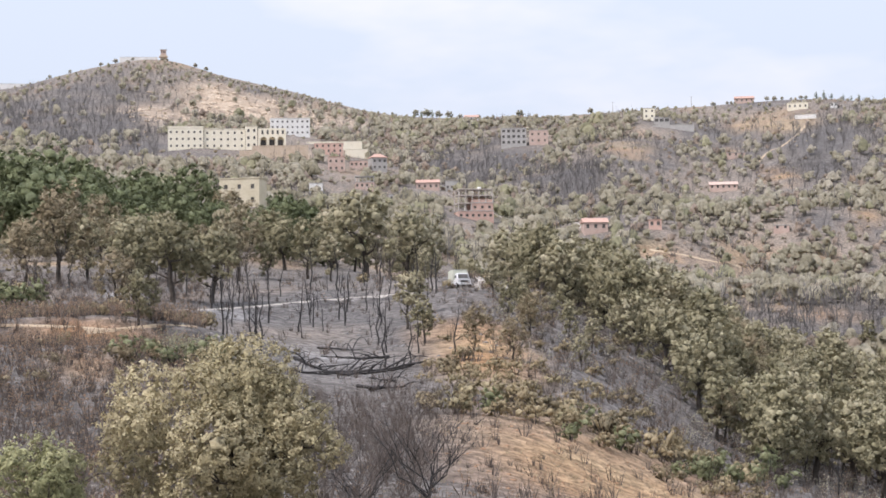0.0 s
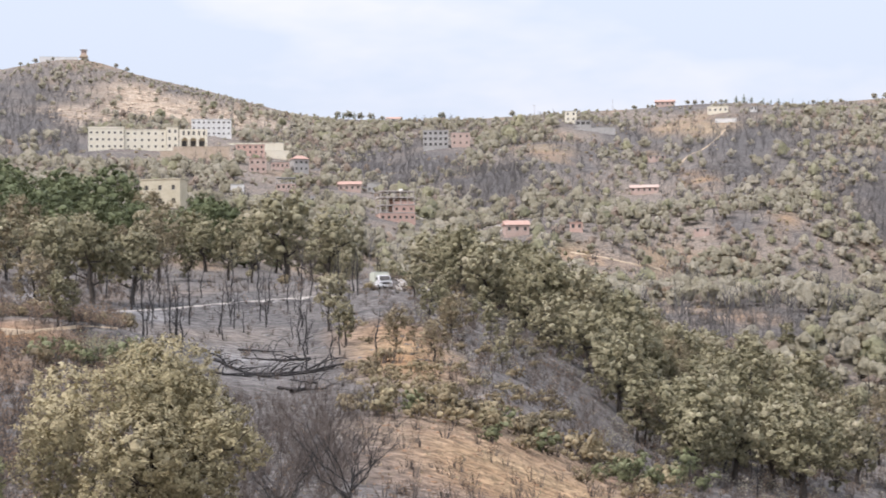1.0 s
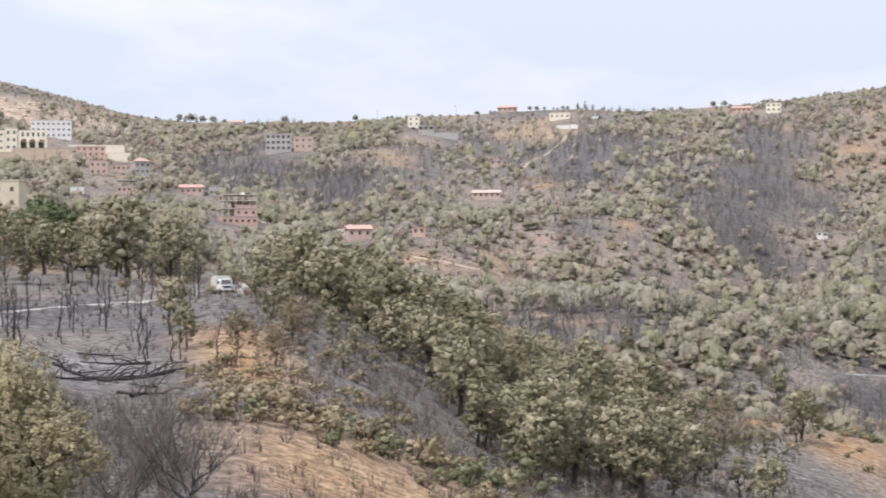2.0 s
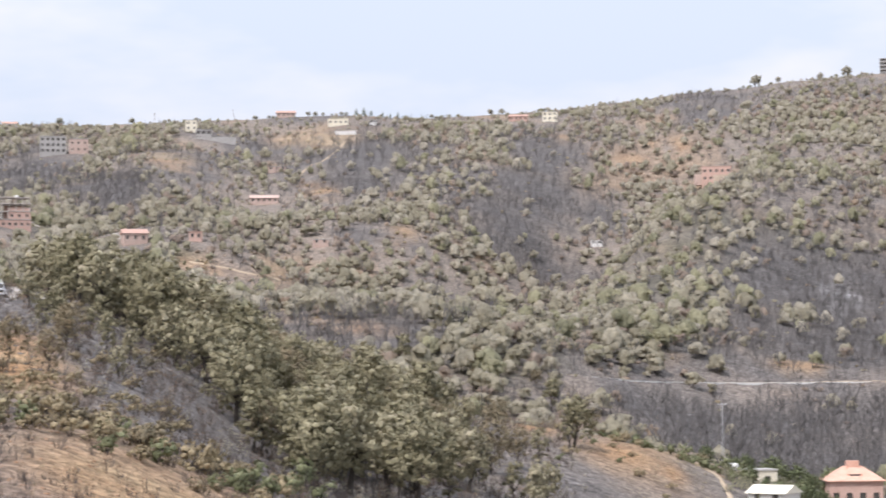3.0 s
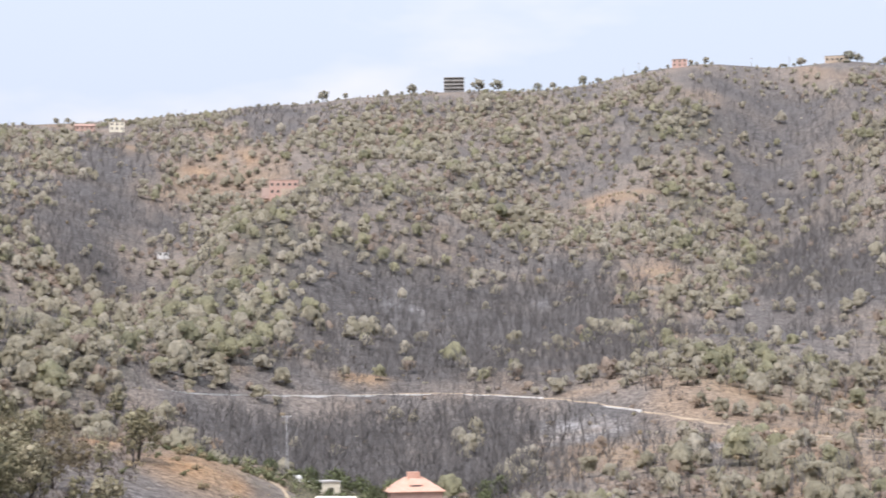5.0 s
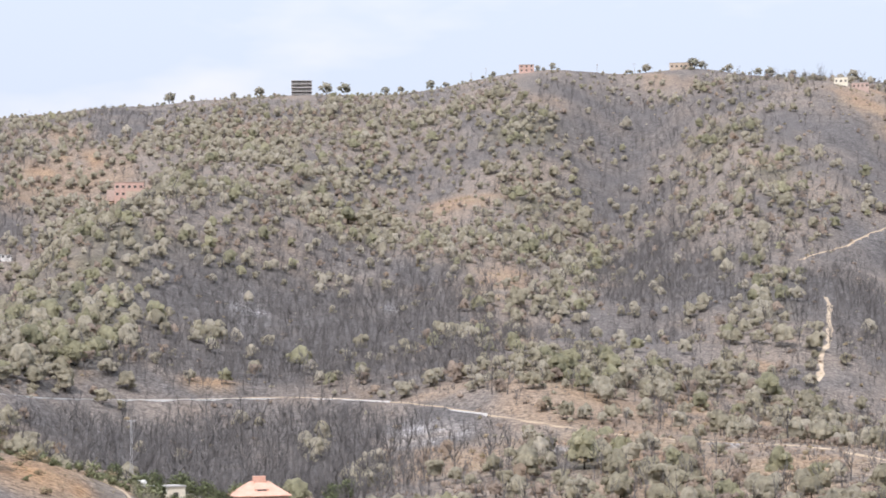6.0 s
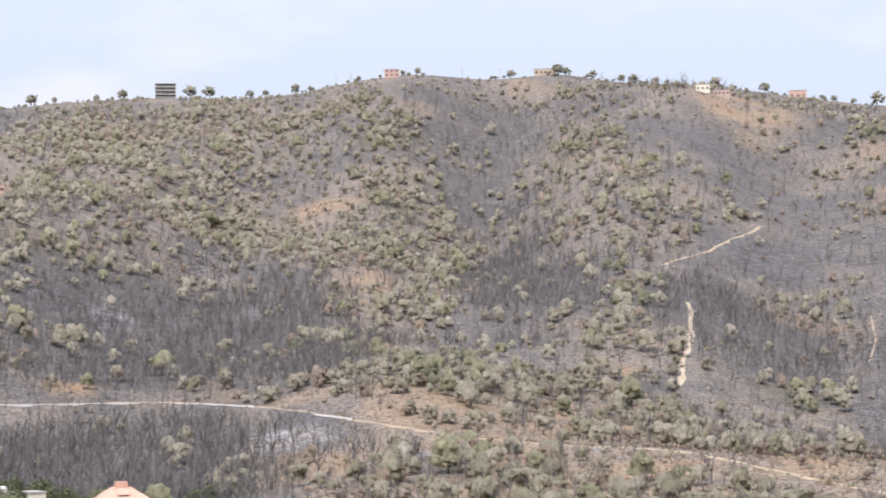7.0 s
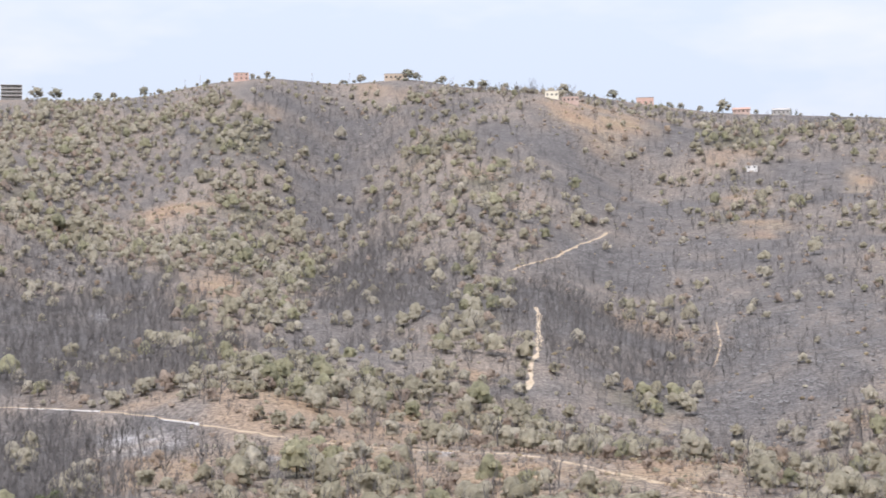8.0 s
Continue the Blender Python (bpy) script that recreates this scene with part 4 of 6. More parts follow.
# tall dark wood at the edge of the green trees, and what stands out of the burnt field
for b, f, h in [(-29.7, 436, 20), (-29.0, 428, 18), (-28.4, 440, 19.5), (-27.8, 446, 16), (-30.4, 430, 17), (-26.2, 470, 15), (-24.9, 480, 16), (-22.6, 500, 14), (-21.9, 506, 12)]:
    plant(greens, b, f, h / 10, rng, "green wood")
for b, f, h in [(-23.95, 470, 13.5), (-23.4, 452, 9.5), (-27.3, 380, 11)]:
    plant(scorched, b, f, h / 8, rng, "scorched trees")
for b, f, k in [(-29.5, 246, 2.0), (-28.9, 252, 1.7), (-30.1, 250, 1.8), (-26.55, 172, 1.1), (-25.5, 171, 1.3), (-25.0, 174, 1.2), (-24.5, 180, 1.2), (-26.0, 176, 1.0)]:
    plant(fresh_shrubs, b, f, k, rng, "green shrubs")
for b, f, h in [(-26.35, 198, 5.8), (-26.0, 200, 4.4), (-19.2, 232, 6.2), (-18.75, 216, 5.4), (-18.95, 246, 5.6), (-16.9, 262, 5.5), (-16.5, 240, 5.0), (-16.1, 250, 4.2)]:
    plant(slim_oaks, b, f, h / 9, rng, "young oaks")
# burnt and scorched wood in the ravine behind the belt
for b, f in scatter(rng, 46, -13.5, -1.5, 398, 520, 7.0):
    plant(scorched if rng.random() < 0.45 else (burnt if rng.random() < 0.5 else slim_oaks), b, f, rng.uniform(0.7, 1.15), rng, "trees in the ravine")
for b, f in scatter(rng, 30, -15.6, -9.0, 186, 262, 3.2, lambda b, f: f < np.interp(b, FRONT_B, FRONT_F) + 10):
    plant(grey_trees, b, f, rng.uniform(0.35, 0.65), rng, "burnt scrub below the oaks")
for b, f in scatter(rng, 34, -31, -18.4, 284, 350, 5.0):
    plant((scrubs, straws, grey_trees, slim_oaks)[rng.integers(4)], b, f, rng.uniform(0.5, 0.9) if rng.random() < 0.5 else rng.uniform(0.9, 1.3), rng, "scrub behind the lane")
# shrubs of the orange shoulder and the brown slope
for b, f in scatter(rng, 60, -18.8, -9.8, 158, 200, 2.2):
    plant(straws if rng.random() < 0.7 else scrubs, b, f, rng.uniform(0.45, 0.95), rng, "dry shrubs")
for b, f in [(-14.95, 158), (-12.0, 166), (-11.3, 172), (-11.1, 176), (-10.6, 178), (-13.6, 164), (-9.9, 186), (-9.4, 190), (-14.2, 172)]:
    plant(fresh_shrubs, b, f, rng.uniform(0.8, 1.15), rng, "green shrubs")
for b, f in scatter(rng, 44, -19, -13, 178, 300, 3.2):
    plant(scrubs if rng.random() < 0.5 else straws, b, f, rng.uniform(0.5, 1.2), rng, "dry shrubs")
for b, f in scatter(rng, 40, -31, -24.2, 160, 236, 3.0):
    plant(scrubs if rng.random() < 0.6 else straws, b, f, rng.uniform(0.6, 1.1), rng, "dry shrubs")
for b, f in scatter(rng, 14, -16.5, -13.6, 205, 300, 4.0):
    plant(slim_oaks, b, f, rng.uniform(0.4, 0.62), rng, "young oaks")
# rounded bushes along the upper edge of the orange shoulder
for b, f in scatter(rng, 34, -18.6, -9.4, 150, 200, 2.4, lambda b, f: 0 < f - np.interp(b, [-18.6, -17.3, -15, -12, -9.8], [158, 157, 160, 173, 189]) < 9):
    plant(straws if rng.random() < 0.65 else (scrubs if rng.random() < 0.6 else fresh_shrubs), b, f, rng.uniform(0.95, 1.55), rng, "bushes on the shoulder")
# knoll with the houses
for b, f in scatter(rng, 22, 1.9, 7.4, 385, 450, 4.0):
    plant(greens if rng.random() < 0.6 else oaks, b, f, rng.uniform(0.3, 0.55), rng, "garden trees")
for b, f, h in [(2.15, 360, 3.8), (2.55, 358, 3.4), (2.95, 356, 4.4), (3.25, 348, 4.6), (3.55, 362, 4.8), (1.75, 345, 2.4), (1.35, 352, 2.6), (2.05, 392, 4.4), (2.7, 396, 5.2), (3.0, 392, 4.6), (3.9, 372, 4.2), (5.7, 372, 4.6), (6.3, 386, 4.6), (6.9, 396, 4.2), (0.75, 398, 5.0), (1.0, 380, 3.4)]:
    plant(greens if h > 3 else fresh_shrubs, b, f, h / (10 if h > 3 else 2.2), rng, "garden trees")
for b, f in scatter(rng, 46, 1.5, 7.6, 352, 398, 2.6, lambda b, f: not (1.9 < b < 2.6 and f > 362) and not 2.3 < b < 3.2):
    if rng.random() < 0.4:
        plant(greens, b, f, rng.uniform(0.2, 0.34) if f < 386 else rng.uniform(0.3, 0.45), rng, "garden bushes")
    else:
        plant(fresh_shrubs, b, f, rng.uniform(0.9, 1.7), rng, "garden bushes")
for b, f in scatter(rng, 22, -1.6, 1.3, 335, 372, 3.0, lambda b, f: f > 344 or b < -0.6):
    plant(straws if rng.random() < 0.45 else fresh_shrubs, b, f, rng.uniform(0.7, 1.25), rng, "bushes on the knoll")
plant(burnt, -2.61, 311, 1.25, rng, "burnt stems on the spur")
for b, f in scatter(rng, 18, -3.6, 0.4, 296, 345, 3.0):
    plant(straws if rng.random() < 0.6 else fresh_shrubs, b, f, rng.uniform(0.5, 0.9), rng, "dry shrubs")


# ---- the two trees closest by ----
tree_thing("bleached_oak", 301, 9.7, 5.6, 90000, 0.066, 0.30, M_PALE, "pale heat-bleached oak crown with dark limbs showing", at=spot(-23.9, 96, -0.2), lobe_count=19, twigs=5, hollow=1.2, base=0.0, dense=0.18, tuft=0.22, rough=0.22, split=True)
tree_thing("oak_tree", 305, 5.4, 2.9, 16000, 0.062, 0.2, M_OLIVE, "low olive-green oak crown above burnt scrub", at=spot(-28.9, 90, -0.2), lobe_count=26, twigs=2, hollow=1.1, base=0.02, dense=0.35, tuft=0.2, rough=0.24, split=True)
bare_thing("burnt_tree", 311, 6.0, 3.2, 14, 0.13, "charred leafless tree with spreading limbs", M_CHAR, at=spot(-18.75, 112, -0.2), twigs=9, vase=True)
bare_thing("burnt_tree", 312, 5.0, 2.6, 14, 0.10, "charred leafless tree with spreading limbs", M_CHAR, at=spot(-20.6, 108, -0.2), twigs=9, vase=True)


# ---- undergrowth of the near slope ----
def undergrowth(name, where, seed, count, height, spread, leafs, leaf_size, mats, label):
    """One mesh of low clumps: thin twigs or blades with a few leaves."""
    rng = np.random.default_rng(seed)
    b = np.radians(where[:, 0])
    pos = np.stack([where[:, 1] * np.sin(b), where[:, 1] * np.cos(b), ground(where[:, 0], where[:, 1]) - 0.05], 1)
    k = len(pos)
    size = rng.uniform(0.5, 1.4, k)
    a = rng.uniform(0, 6.28, (k, count))
    tilt = rng.uniform(0.1, 1.0, (k, count)) * spread
    tip = np.stack([np.cos(a) * tilt, np.sin(a) * tilt, height * rng.uniform(0.5, 1.1, (k, count))], -1) * size[:, None, None]
    root = np.stack([np.cos(a), np.sin(a), np.zeros_like(a)], -1) * tilt[..., None] * 0.3 * size[:, None, None]
    side = np.stack([-np.sin(a + 0.9), np.cos(a + 0.9), np.zeros_like(a)], -1) * 0.035 * height**0.5
    base = pos[:, None, :] + root
    tri = np.stack([base - side, base + side, pos[:, None, :] + tip], 2).reshape(-1, 3)
    verts, slots = [tri], [np.zeros(k * count)]
    if leafs:
        c = (pos[:, None, None, :] + tip[:, :leafs, None, :] * rng.uniform(0.35, 1.0, (k, leafs, 4, 1)) + rng.normal(size=(k, leafs, 4, 3)) * 0.13 * height).reshape(-1, 3)
        u, v = rng.normal(size=c.shape), rng.normal(size=c.shape)
        u, v = u / np.linalg.norm(u, axis=1)[:, None] * leaf_size, v / np.linalg.norm(v, axis=1)[:, None] * leaf_size
        verts.append(np.stack([c - u, c + u, c + v], 1).reshape(-1, 3))
        slots.append(np.ones(len(c)))
    verts = np.concatenate(verts)
    me = mesh_from(name, verts, np.arange(len(verts)).reshape(-1, 3), mats, np.concatenate(slots), rng.random(len(verts) // 3).repeat(3))
    return tagged(new(name, me), label, "undergrowth", kind="stuff")


def near_points(seed, count, b0, b1, f0, f1, want=None, off_lane=True):
    """Points of the near slope, sparse on the open ash field."""
    rng = np.random.default_rng(seed)
    f = np.sqrt(rng.uniform(f0 * f0, f1 * f1, count))
    p = np.stack([rng.uniform(b0, b1, count), f], 1)
    if want is not None:
        p = p[rng.random(len(p)) < want(p[:, 0], p[:, 1])]
    field = (p[:, 0] > -24.6) & (p[:, 0] < -18.0) & (p[:, 1] > 168) & (p[:, 1] < 345)
    p = p[~field | (rng.random(len(p)) < 0.22)]
    if off_lane:
        d, _ = line_distance(p[:, 1] * np.sin(np.radians(p[:, 0])), p[:, 1] * np.cos(np.radians(p[:, 0])), line_points(LANE, 4.0))
        p = p[d > 2.2]
    return p


def drawn(kind, inside, outside):
    return lambda b, f: outside + (inside - outside) * np.maximum(zone_weight(kind, b, f), zone_weight({"dry": "straw", "ash": "burn"}[kind], b, f))


undergrowth("burnt_brush", near_points(601, 9000, -31.5, -2.5, 98, 345, drawn("dry", 0.03, 0.75)), 611, 9, 1.1, 0.7, 0, 0, [M_TWIG], "fine grey-brown burnt brush covering the slope")
undergrowth("dry_grass", near_points(602, 11000, -31.5, 7, 100, 420, drawn("dry", 1.0, 0.12)), 612, 8, 0.42, 0.45, 0, 0, [M_STRAW_FAR], "tufts of dry straw-coloured grass")
undergrowth("scorched_brush", near_points(603, 2600, -31.5, -3, 100, 345, drawn("ash", 0.15, 0.8)), 613, 7, 1.2, 0.8, 5, 0.10, [M_TWIG, M_FAR_RUST], "rust-brown singed brush between burnt stems")
undergrowth("scorched_brush", near_points(604, 1500, -31.5, -24.4, 105, 235), 614, 7, 1.5, 0.9, 5, 0.11, [M_TWIG, M_FAR_RUST], "rust-brown singed brush below the terrace")
undergrowth("olive_brush", near_points(605, 700, -17, -2, 190, 400), 615, 7, 1.6, 1.0, 7, 0.13, [M_SNAG, M_FAR_OAK], "low grey-green oak brush on the spur")
undergrowth("green_brush", near_points(606, 900, 1.4, 8.0, 318, 440), 616, 7, 1.6, 1.0, 7, 0.16, [M_SNAG, M_FAR_GREEN], "green garden bushes round the houses")
undergrowth("olive_brush", near_points(607, 260, -25.6, -23.0, 172, 190), 617, 7, 1.5, 0.9, 7, 0.12, [M_SNAG, M_FAR_GREEN], "green brush on the edge of the burnt field")
undergrowth("scorched_brush", near_points(608, 1500, 7.0, 31.5, 385, 520), 618, 6, 1.1, 0.8, 5, 0.16, [M_SNAG, M_FAR_RUST], "rust-brown brush at the foot of the far slope")
undergrowth("dry_grass", near_points(609, 4200, -4.5, 31.5, 300, 560, drawn("dry", 1.0, 0.25)), 619, 7, 0.6, 0.6, 0, 0, [M_STRAW_FAR], "tufts of straw-coloured grass on the lower slope")
undergrowth("burnt_brush", near_points(610, 3200, -4.0, 31.5, 430, 640), 620, 8, 1.5, 0.9, 0, 0, [M_SNAG], "grey burnt brush below the far road")


# ---- far woods, grown as one mass per kind ----
def far_models(seed, count, lumps, leaves, spread, height, leaf_size, fine=True, thin=1.0, puff=1.0):
    """Distant trees: an uneven rounded crown with side lumps and single sprays; verts, faces, stem, normals, tint shift."""
    out = []
    for k in range(count):
        rng = np.random.default_rng(seed + k)
        verts, faces, norms, shift, base = [], [], [], [], 0

        def lump(at, radius, ball, tone):
            nonlocal base
            bv, bf = ball
            a = rng.uniform(0, 6.28)
            way = bv @ np.array([[np.cos(a), np.sin(a), 0], [-np.sin(a), np.cos(a), 0], [0, 0, 1]])
            verts.append(way * rng.uniform(0.68, 1.18, (len(way), 1)) * radius * thin + at)
            faces.append(bf[way[bf].mean(axis=1)[:, 2] > -0.55] + base)
            norms.append(way * 0.5 + rng.normal(size=way.shape) * 0.3 + np.array([0, 0, 0.45]))
            shift.append(np.full(len(way), tone))
            base += len(way)

        heads = [(np.array([0, 0, height * 0.47]), np.array([spread * 0.62, spread * 0.62, height * 0.46]))]
        for c in range(lumps):
            a, q = c * 2.4 + rng.uniform(-0.6, 0.6), spread * rng.uniform(0.42, 0.68)
            r = spread * rng.uniform(0.28, 0.46) * puff
            heads.append((np.array([np.cos(a) * q, np.sin(a) * q, height * rng.uniform(0.2, 0.72)]), np.array([r, r, r * 0.95])))
        for c, (at, radius) in enumerate(heads):
            lump(at, radius, (BALL_V, BALL_F) if fine and c == 0 else (ICO_V, ICO_F), rng.uniform(-0.1, 0.1))
        d = rng.normal(size=(leaves, 3))
        d[:, 2] = np.abs(d[:, 2]) - 0.25
        d /= np.linalg.norm(d, axis=1)[:, None]
        own = rng.integers(len(heads), size=leaves)
        c = np.array([h[0] for h in heads])[own] + d * np.array([h[1] for h in heads])[own] * rng.uniform(0.95, 1.2, (leaves, 1))
        u = np.cross(d + rng.normal(size=d.shape) * 0.5, rng.normal(size=d.shape))
        u /= np.linalg.norm(u, axis=1)[:, None]
        v = np.cross(d, u)
        w = leaf_size * rng.uniform(0.7, 1.5, (leaves, 1))
        verts.append(np.stack([c - u * w, c + u * w * 0.6 - v * w * 0.8, c + u * w * 0.6 + v * w * 0.8], 1).reshape(-1, 3))
        faces.append(np.arange(leaves * 3).reshape(-1, 3) + base)
        norms.append((d * 0.7 + rng.normal(size=d.shape) * 0.3 + np.array([0, 0, 0.35])).repeat(3, axis=0))
        shift.append(rng.uniform(-0.2, 0.25, leaves).repeat(3))
        tv, tf = np.array([[-0.16, 0, -0.6], [0.16, 0, -0.6], [0, 0, height * 0.6], [0, -0.16, -0.6], [0, 0.16, -0.6]]), np.array([[0, 1, 2], [3, 4, 2]])
        norms.append(tv * np.array([1, 1, 0]) + 1e-3)
        n = np.concatenate(norms)
        out.append((np.concatenate(verts), np.concatenate(faces), tv, tf, n / np.linalg.norm(n, axis=1)[:, None], np.concatenate(shift + [np.zeros(5)])))
    return out


def bare_models(seed, count, height, spread, forks, twigs):
    """Burnt trees: a stem, limbs that rise from it and a vase of fine bare twigs."""
    out = []
    for k in range(count):
        rng = np.random.default_rng(seed + k)
        verts, faces = [], []

        def blade(p, q, w):
            g = rng.uniform(0, 3.14)
            s = np.array([np.cos(g), np.sin(g), 0]) * w
            n = len(verts)
            verts.extend([p - s, p + s, q])
            faces.append((n, n + 1, n + 2))

        top = np.array([rng.normal() * 0.4, rng.normal() * 0.4, height * 0.85])
        for _ in range(2):
            blade(np.array([0, 0, -0.6]), top, 0.15)
        for _ in range(forks):
            a, s = rng.uniform(0, 6.28), rng.uniform(0.2, 0.7)
            p = top * s
            tip = p + np.array([np.cos(a) * spread * rng.uniform(0.4, 0.9), np.sin(a) * spread * rng.uniform(0.4, 0.9), height * rng.uniform(0.25, 0.5)])
            blade(p, tip, 0.085)
            for _ in range(twigs):
                w = rng.uniform(0.35, 0.95)
                at = p + (tip - p) * w
                blade(at, at + np.array([np.cos(a), np.sin(a), 0]) * spread * rng.uniform(-0.1, 0.35) + rng.normal(size=3) * 0.3 + np.array([0, 0, height * rng.uniform(0.14, 0.3)]), rng.uniform(0.05, 0.085))
        out.append((np.zeros((0, 3)), np.zeros((0, 3), int), np.array(verts), np.array(faces), None, np.zeros(len(verts))))
    return out


def wood_mass(name, models, where, sizes, leaf_mat, wood_mat, rng, label, haze_tint=None):
    """One mesh of many trees at (bearing, distance) points; the last argument lightens the leaf tint, in place of haze.
    """
    verts, leaf_faces, wood_faces, tints, soft, base = [], [], [], [], [], 0
    z = ground(where[:, 0], where[:, 1])
    b = np.radians(where[:, 0])
    pos = np.stack([where[:, 1] * np.sin(b), where[:, 1] * np.cos(b), z - 0.15], 1)
    haze_tint = np.zeros(len(pos)) if haze_tint is None else haze_tint
    for p, s, haze_part in zip(pos, sizes, haze_tint):
        lv, lf, tv, tf, ln, lt = models[rng.integers(len(models))]
        a = rng.uniform(0, 6.28)
        rot = np.array([[np.cos(a), np.sin(a), 0], [-np.sin(a), np.cos(a), 0], [0, 0, rng.uniform(0.85, 1.15)]])
        v = np.concatenate([lv, tv]) @ rot * s + p
        verts.append(v)
        if ln is not None:
            soft.append(ln @ rot)
        leaf_faces.append(lf + base)
        wood_faces.append(tf + base + len(lv))
        tints.append(np.clip(rng.uniform(0.05, 0.75) + 0.25 * haze_part + lt, 0, 1))
        base += len(v)
    lf, wf = np.concatenate(leaf_faces), np.concatenate(wood_faces)
    me = mesh_from(name, np.concatenate(verts), [lf, wf], [leaf_mat, wood_mat], np.concatenate([np.zeros(len(lf)), np.ones(len(wf))]), np.concatenate(tints), np.concatenate(soft) if soft else None)
    return tagged(new(name, me), label, "woodland", kind="stuff")


def grove(rng, step, f0, f1, b0=-32.5, b1=31.5):
    """Bearings and distances of trees that stand about `step` metres apart."""
    x0, x1 = f1 * math.sin(radians(b0)), f1 * math.sin(radians(b1))
    x, y = np.meshgrid(np.arange(x0, x1, step), np.arange(f0 * 0.84, f1, step))
    x, y = x + rng.uniform(-0.48, 0.48, x.shape) * step, y + rng.uniform(-0.48, 0.48, y.shape) * step
    b, f = np.degrees(np.arctan2(x, y)).ravel(), np.hypot(x, y).ravel()
    ok = (b > b0) & (b < b1) & (f > f0) & (f < f1)
    return np.stack([b[ok], f[ok]], 1)


def sow(rng, count, f0, f1, b0=-32.5, b1=31.5):
    f = np.sqrt(rng.uniform(f0 * f0, f1 * f1, count))
    return np.stack([rng.uniform(b0, b1, count), f], 1)


NEAR_SIDE = [620, 620, 620, 600, 560, 450, 405, 395, 400, 440, 425, 392, 392, 392, 392, 392]
rng = np.random.default_rng(11)
cand = np.concatenate([grove(rng, 4.5, 385, 660), grove(rng, 5.4, 660, 1000), grove(rng, 5.9, 1000, 1500)])
edge = np.array([crest(b) for b in np.arange(-33, 33)])
back = np.interp(cand[:, 0], np.arange(-33, 33), edge) - cand[:, 1]
cand, back = cand[back > 18], back[back > 18]
# keep clear of houses and roads
CLEAR = [(-24.0, 1.7, 1030, 1130), (-22.3, 0.8, 1120, 1210), (-17.4, 0.8, 700, 850), (-21.05, 0.4, 985, 1050), (-19.95, 0.4, 1010, 1085), (-20.4, 0.5, 900, 970), (-18.5, 0.6, 935, 1005), (-21.2, 1.0, 1080, 1165),
         (-16.0, 0.8, 1130, 1215), (-12.2, 0.8, 1180, 1255), (-8.7, 0.6, 1195, 1265), (-3.4, 0.7, 1240, 1300), (1.4, 0.6, 1040, 1125), (-14.2, 0.45, 690, 745), (-12.5, 0.25, 700, 740), (-10.7, 0.45, 1000, 1055)]
CLEAR += [(-20.5, 1.0, 880, 960), (-21.0, 0.6, 950, 1040), (-20.1, 0.8, 985, 1070), (-17.5, 0.7, 760, 800), (-11.1, 0.8, 640, 705), (20.7, 0.7, 1215, 1275), (6.0, 0.4, 1280, 1400), (12.1, 0.3, 1250, 1400), (16.2, 0.4, 1290, 1400), (-9.2, 0.25, 870, 910), (19.95, 0.2, 640, 790), (24.75, 0.1, 720, 835), (-16.0, 0.8, 820, 860), (20.6, 1.2, 840, 880)]
for mid, half, f0, f1 in CLEAR:
    ok = ~((np.abs(cand[:, 0] - mid) < half) & (cand[:, 1] > f0) & (cand[:, 1] < f1))
    cand, back = cand[ok], back[ok]
for pts in (FAR_ROAD, SIDE_TRACK):
    d, _ = line_distance(cand[:, 1] * np.sin(np.radians(cand[:, 0])), cand[:, 1] * np.cos(np.radians(cand[:, 0])), line_points(pts, 4.0))
    along = np.interp(cand[:, 0], *zip(*sorted(pts)))
    front = (cand[:, 1] < along) & (cand[:, 1] > along - 30) & (cand[:, 0] > min(p[0] for p in pts)) & (cand[:, 0] < max(p[0] for p in pts))
    ok = (d > 5.5) & ~(front & (rng.random(len(cand)) < 0.93))
    cand, back = cand[ok], back[ok]
ok = cand[:, 1] > np.interp(cand[:, 0], BEAR, NEAR_SIDE)
cand, back = cand[ok], back[ok]
zw = {k: zone_weight(k, cand[:, 0], cand[:, 1]) for k in ZONES}
ash = np.maximum(zw["ash"], zw["burn"])
open_ground = np.maximum(zw["dry"], zw["straw"])
cx, cy = cand[:, 1] * np.sin(np.radians(cand[:, 0])), cand[:, 1] * np.cos(np.radians(cand[:, 0]))
clump = fractal(cx, cy, 60, 4, 51)
luck, kind = rng.random(len(cand)), rng.random(len(cand))
live = np.clip(0.7 + 0.7 * clump, 0.18, 1) * (1 - 0.95 * ash) * (1 - 0.8 * open_ground) * (1 - zw["scar"] * 0.92)
live = live * np.where((cand[:, 0] > 7) & (cand[:, 1] < 600), 0.32, 1.0) * np.where(cand[:, 1] > 620, np.interp(cand[:, 0], [-33, 9, 15, 19, 33], [1, 1, 0.75, 0.42, 0.36]), 1.0)
live = np.maximum(live, zw["green"] * 0.8 * (1 - zw["scar"]) * (1 - 0.5 * zw["straw"]))
leafy = luck < live
is_green = leafy & (kind < 0.06 + 0.22 * zw["green"])
is_scorched = leafy & ~is_green & (kind > 0.8 - 0.25 * open_ground + 0.1 * zw["green"])
is_oak = leafy & ~is_green & ~is_scorched
is_bare = ~leafy & (rng.random(len(cand)) < (0.72 + 0.28 * zw["ash"] - 0.5 * zw["burn"] * (1 - zw["ash"])) * (1 - 0.8 * open_ground) * (1 - zw["scar"]) * np.where((cand[:, 0] > 9) & (cand[:, 1] < 610), 0.4 + 0.6 * zw["ash"], 1.0)) & (back > 45)


def sizes_of(mask, lo, hi):
    s = rng.uniform(lo, hi, mask.sum()) * (1 + 0.35 * np.clip(clump[mask], -0.6, 0.8))
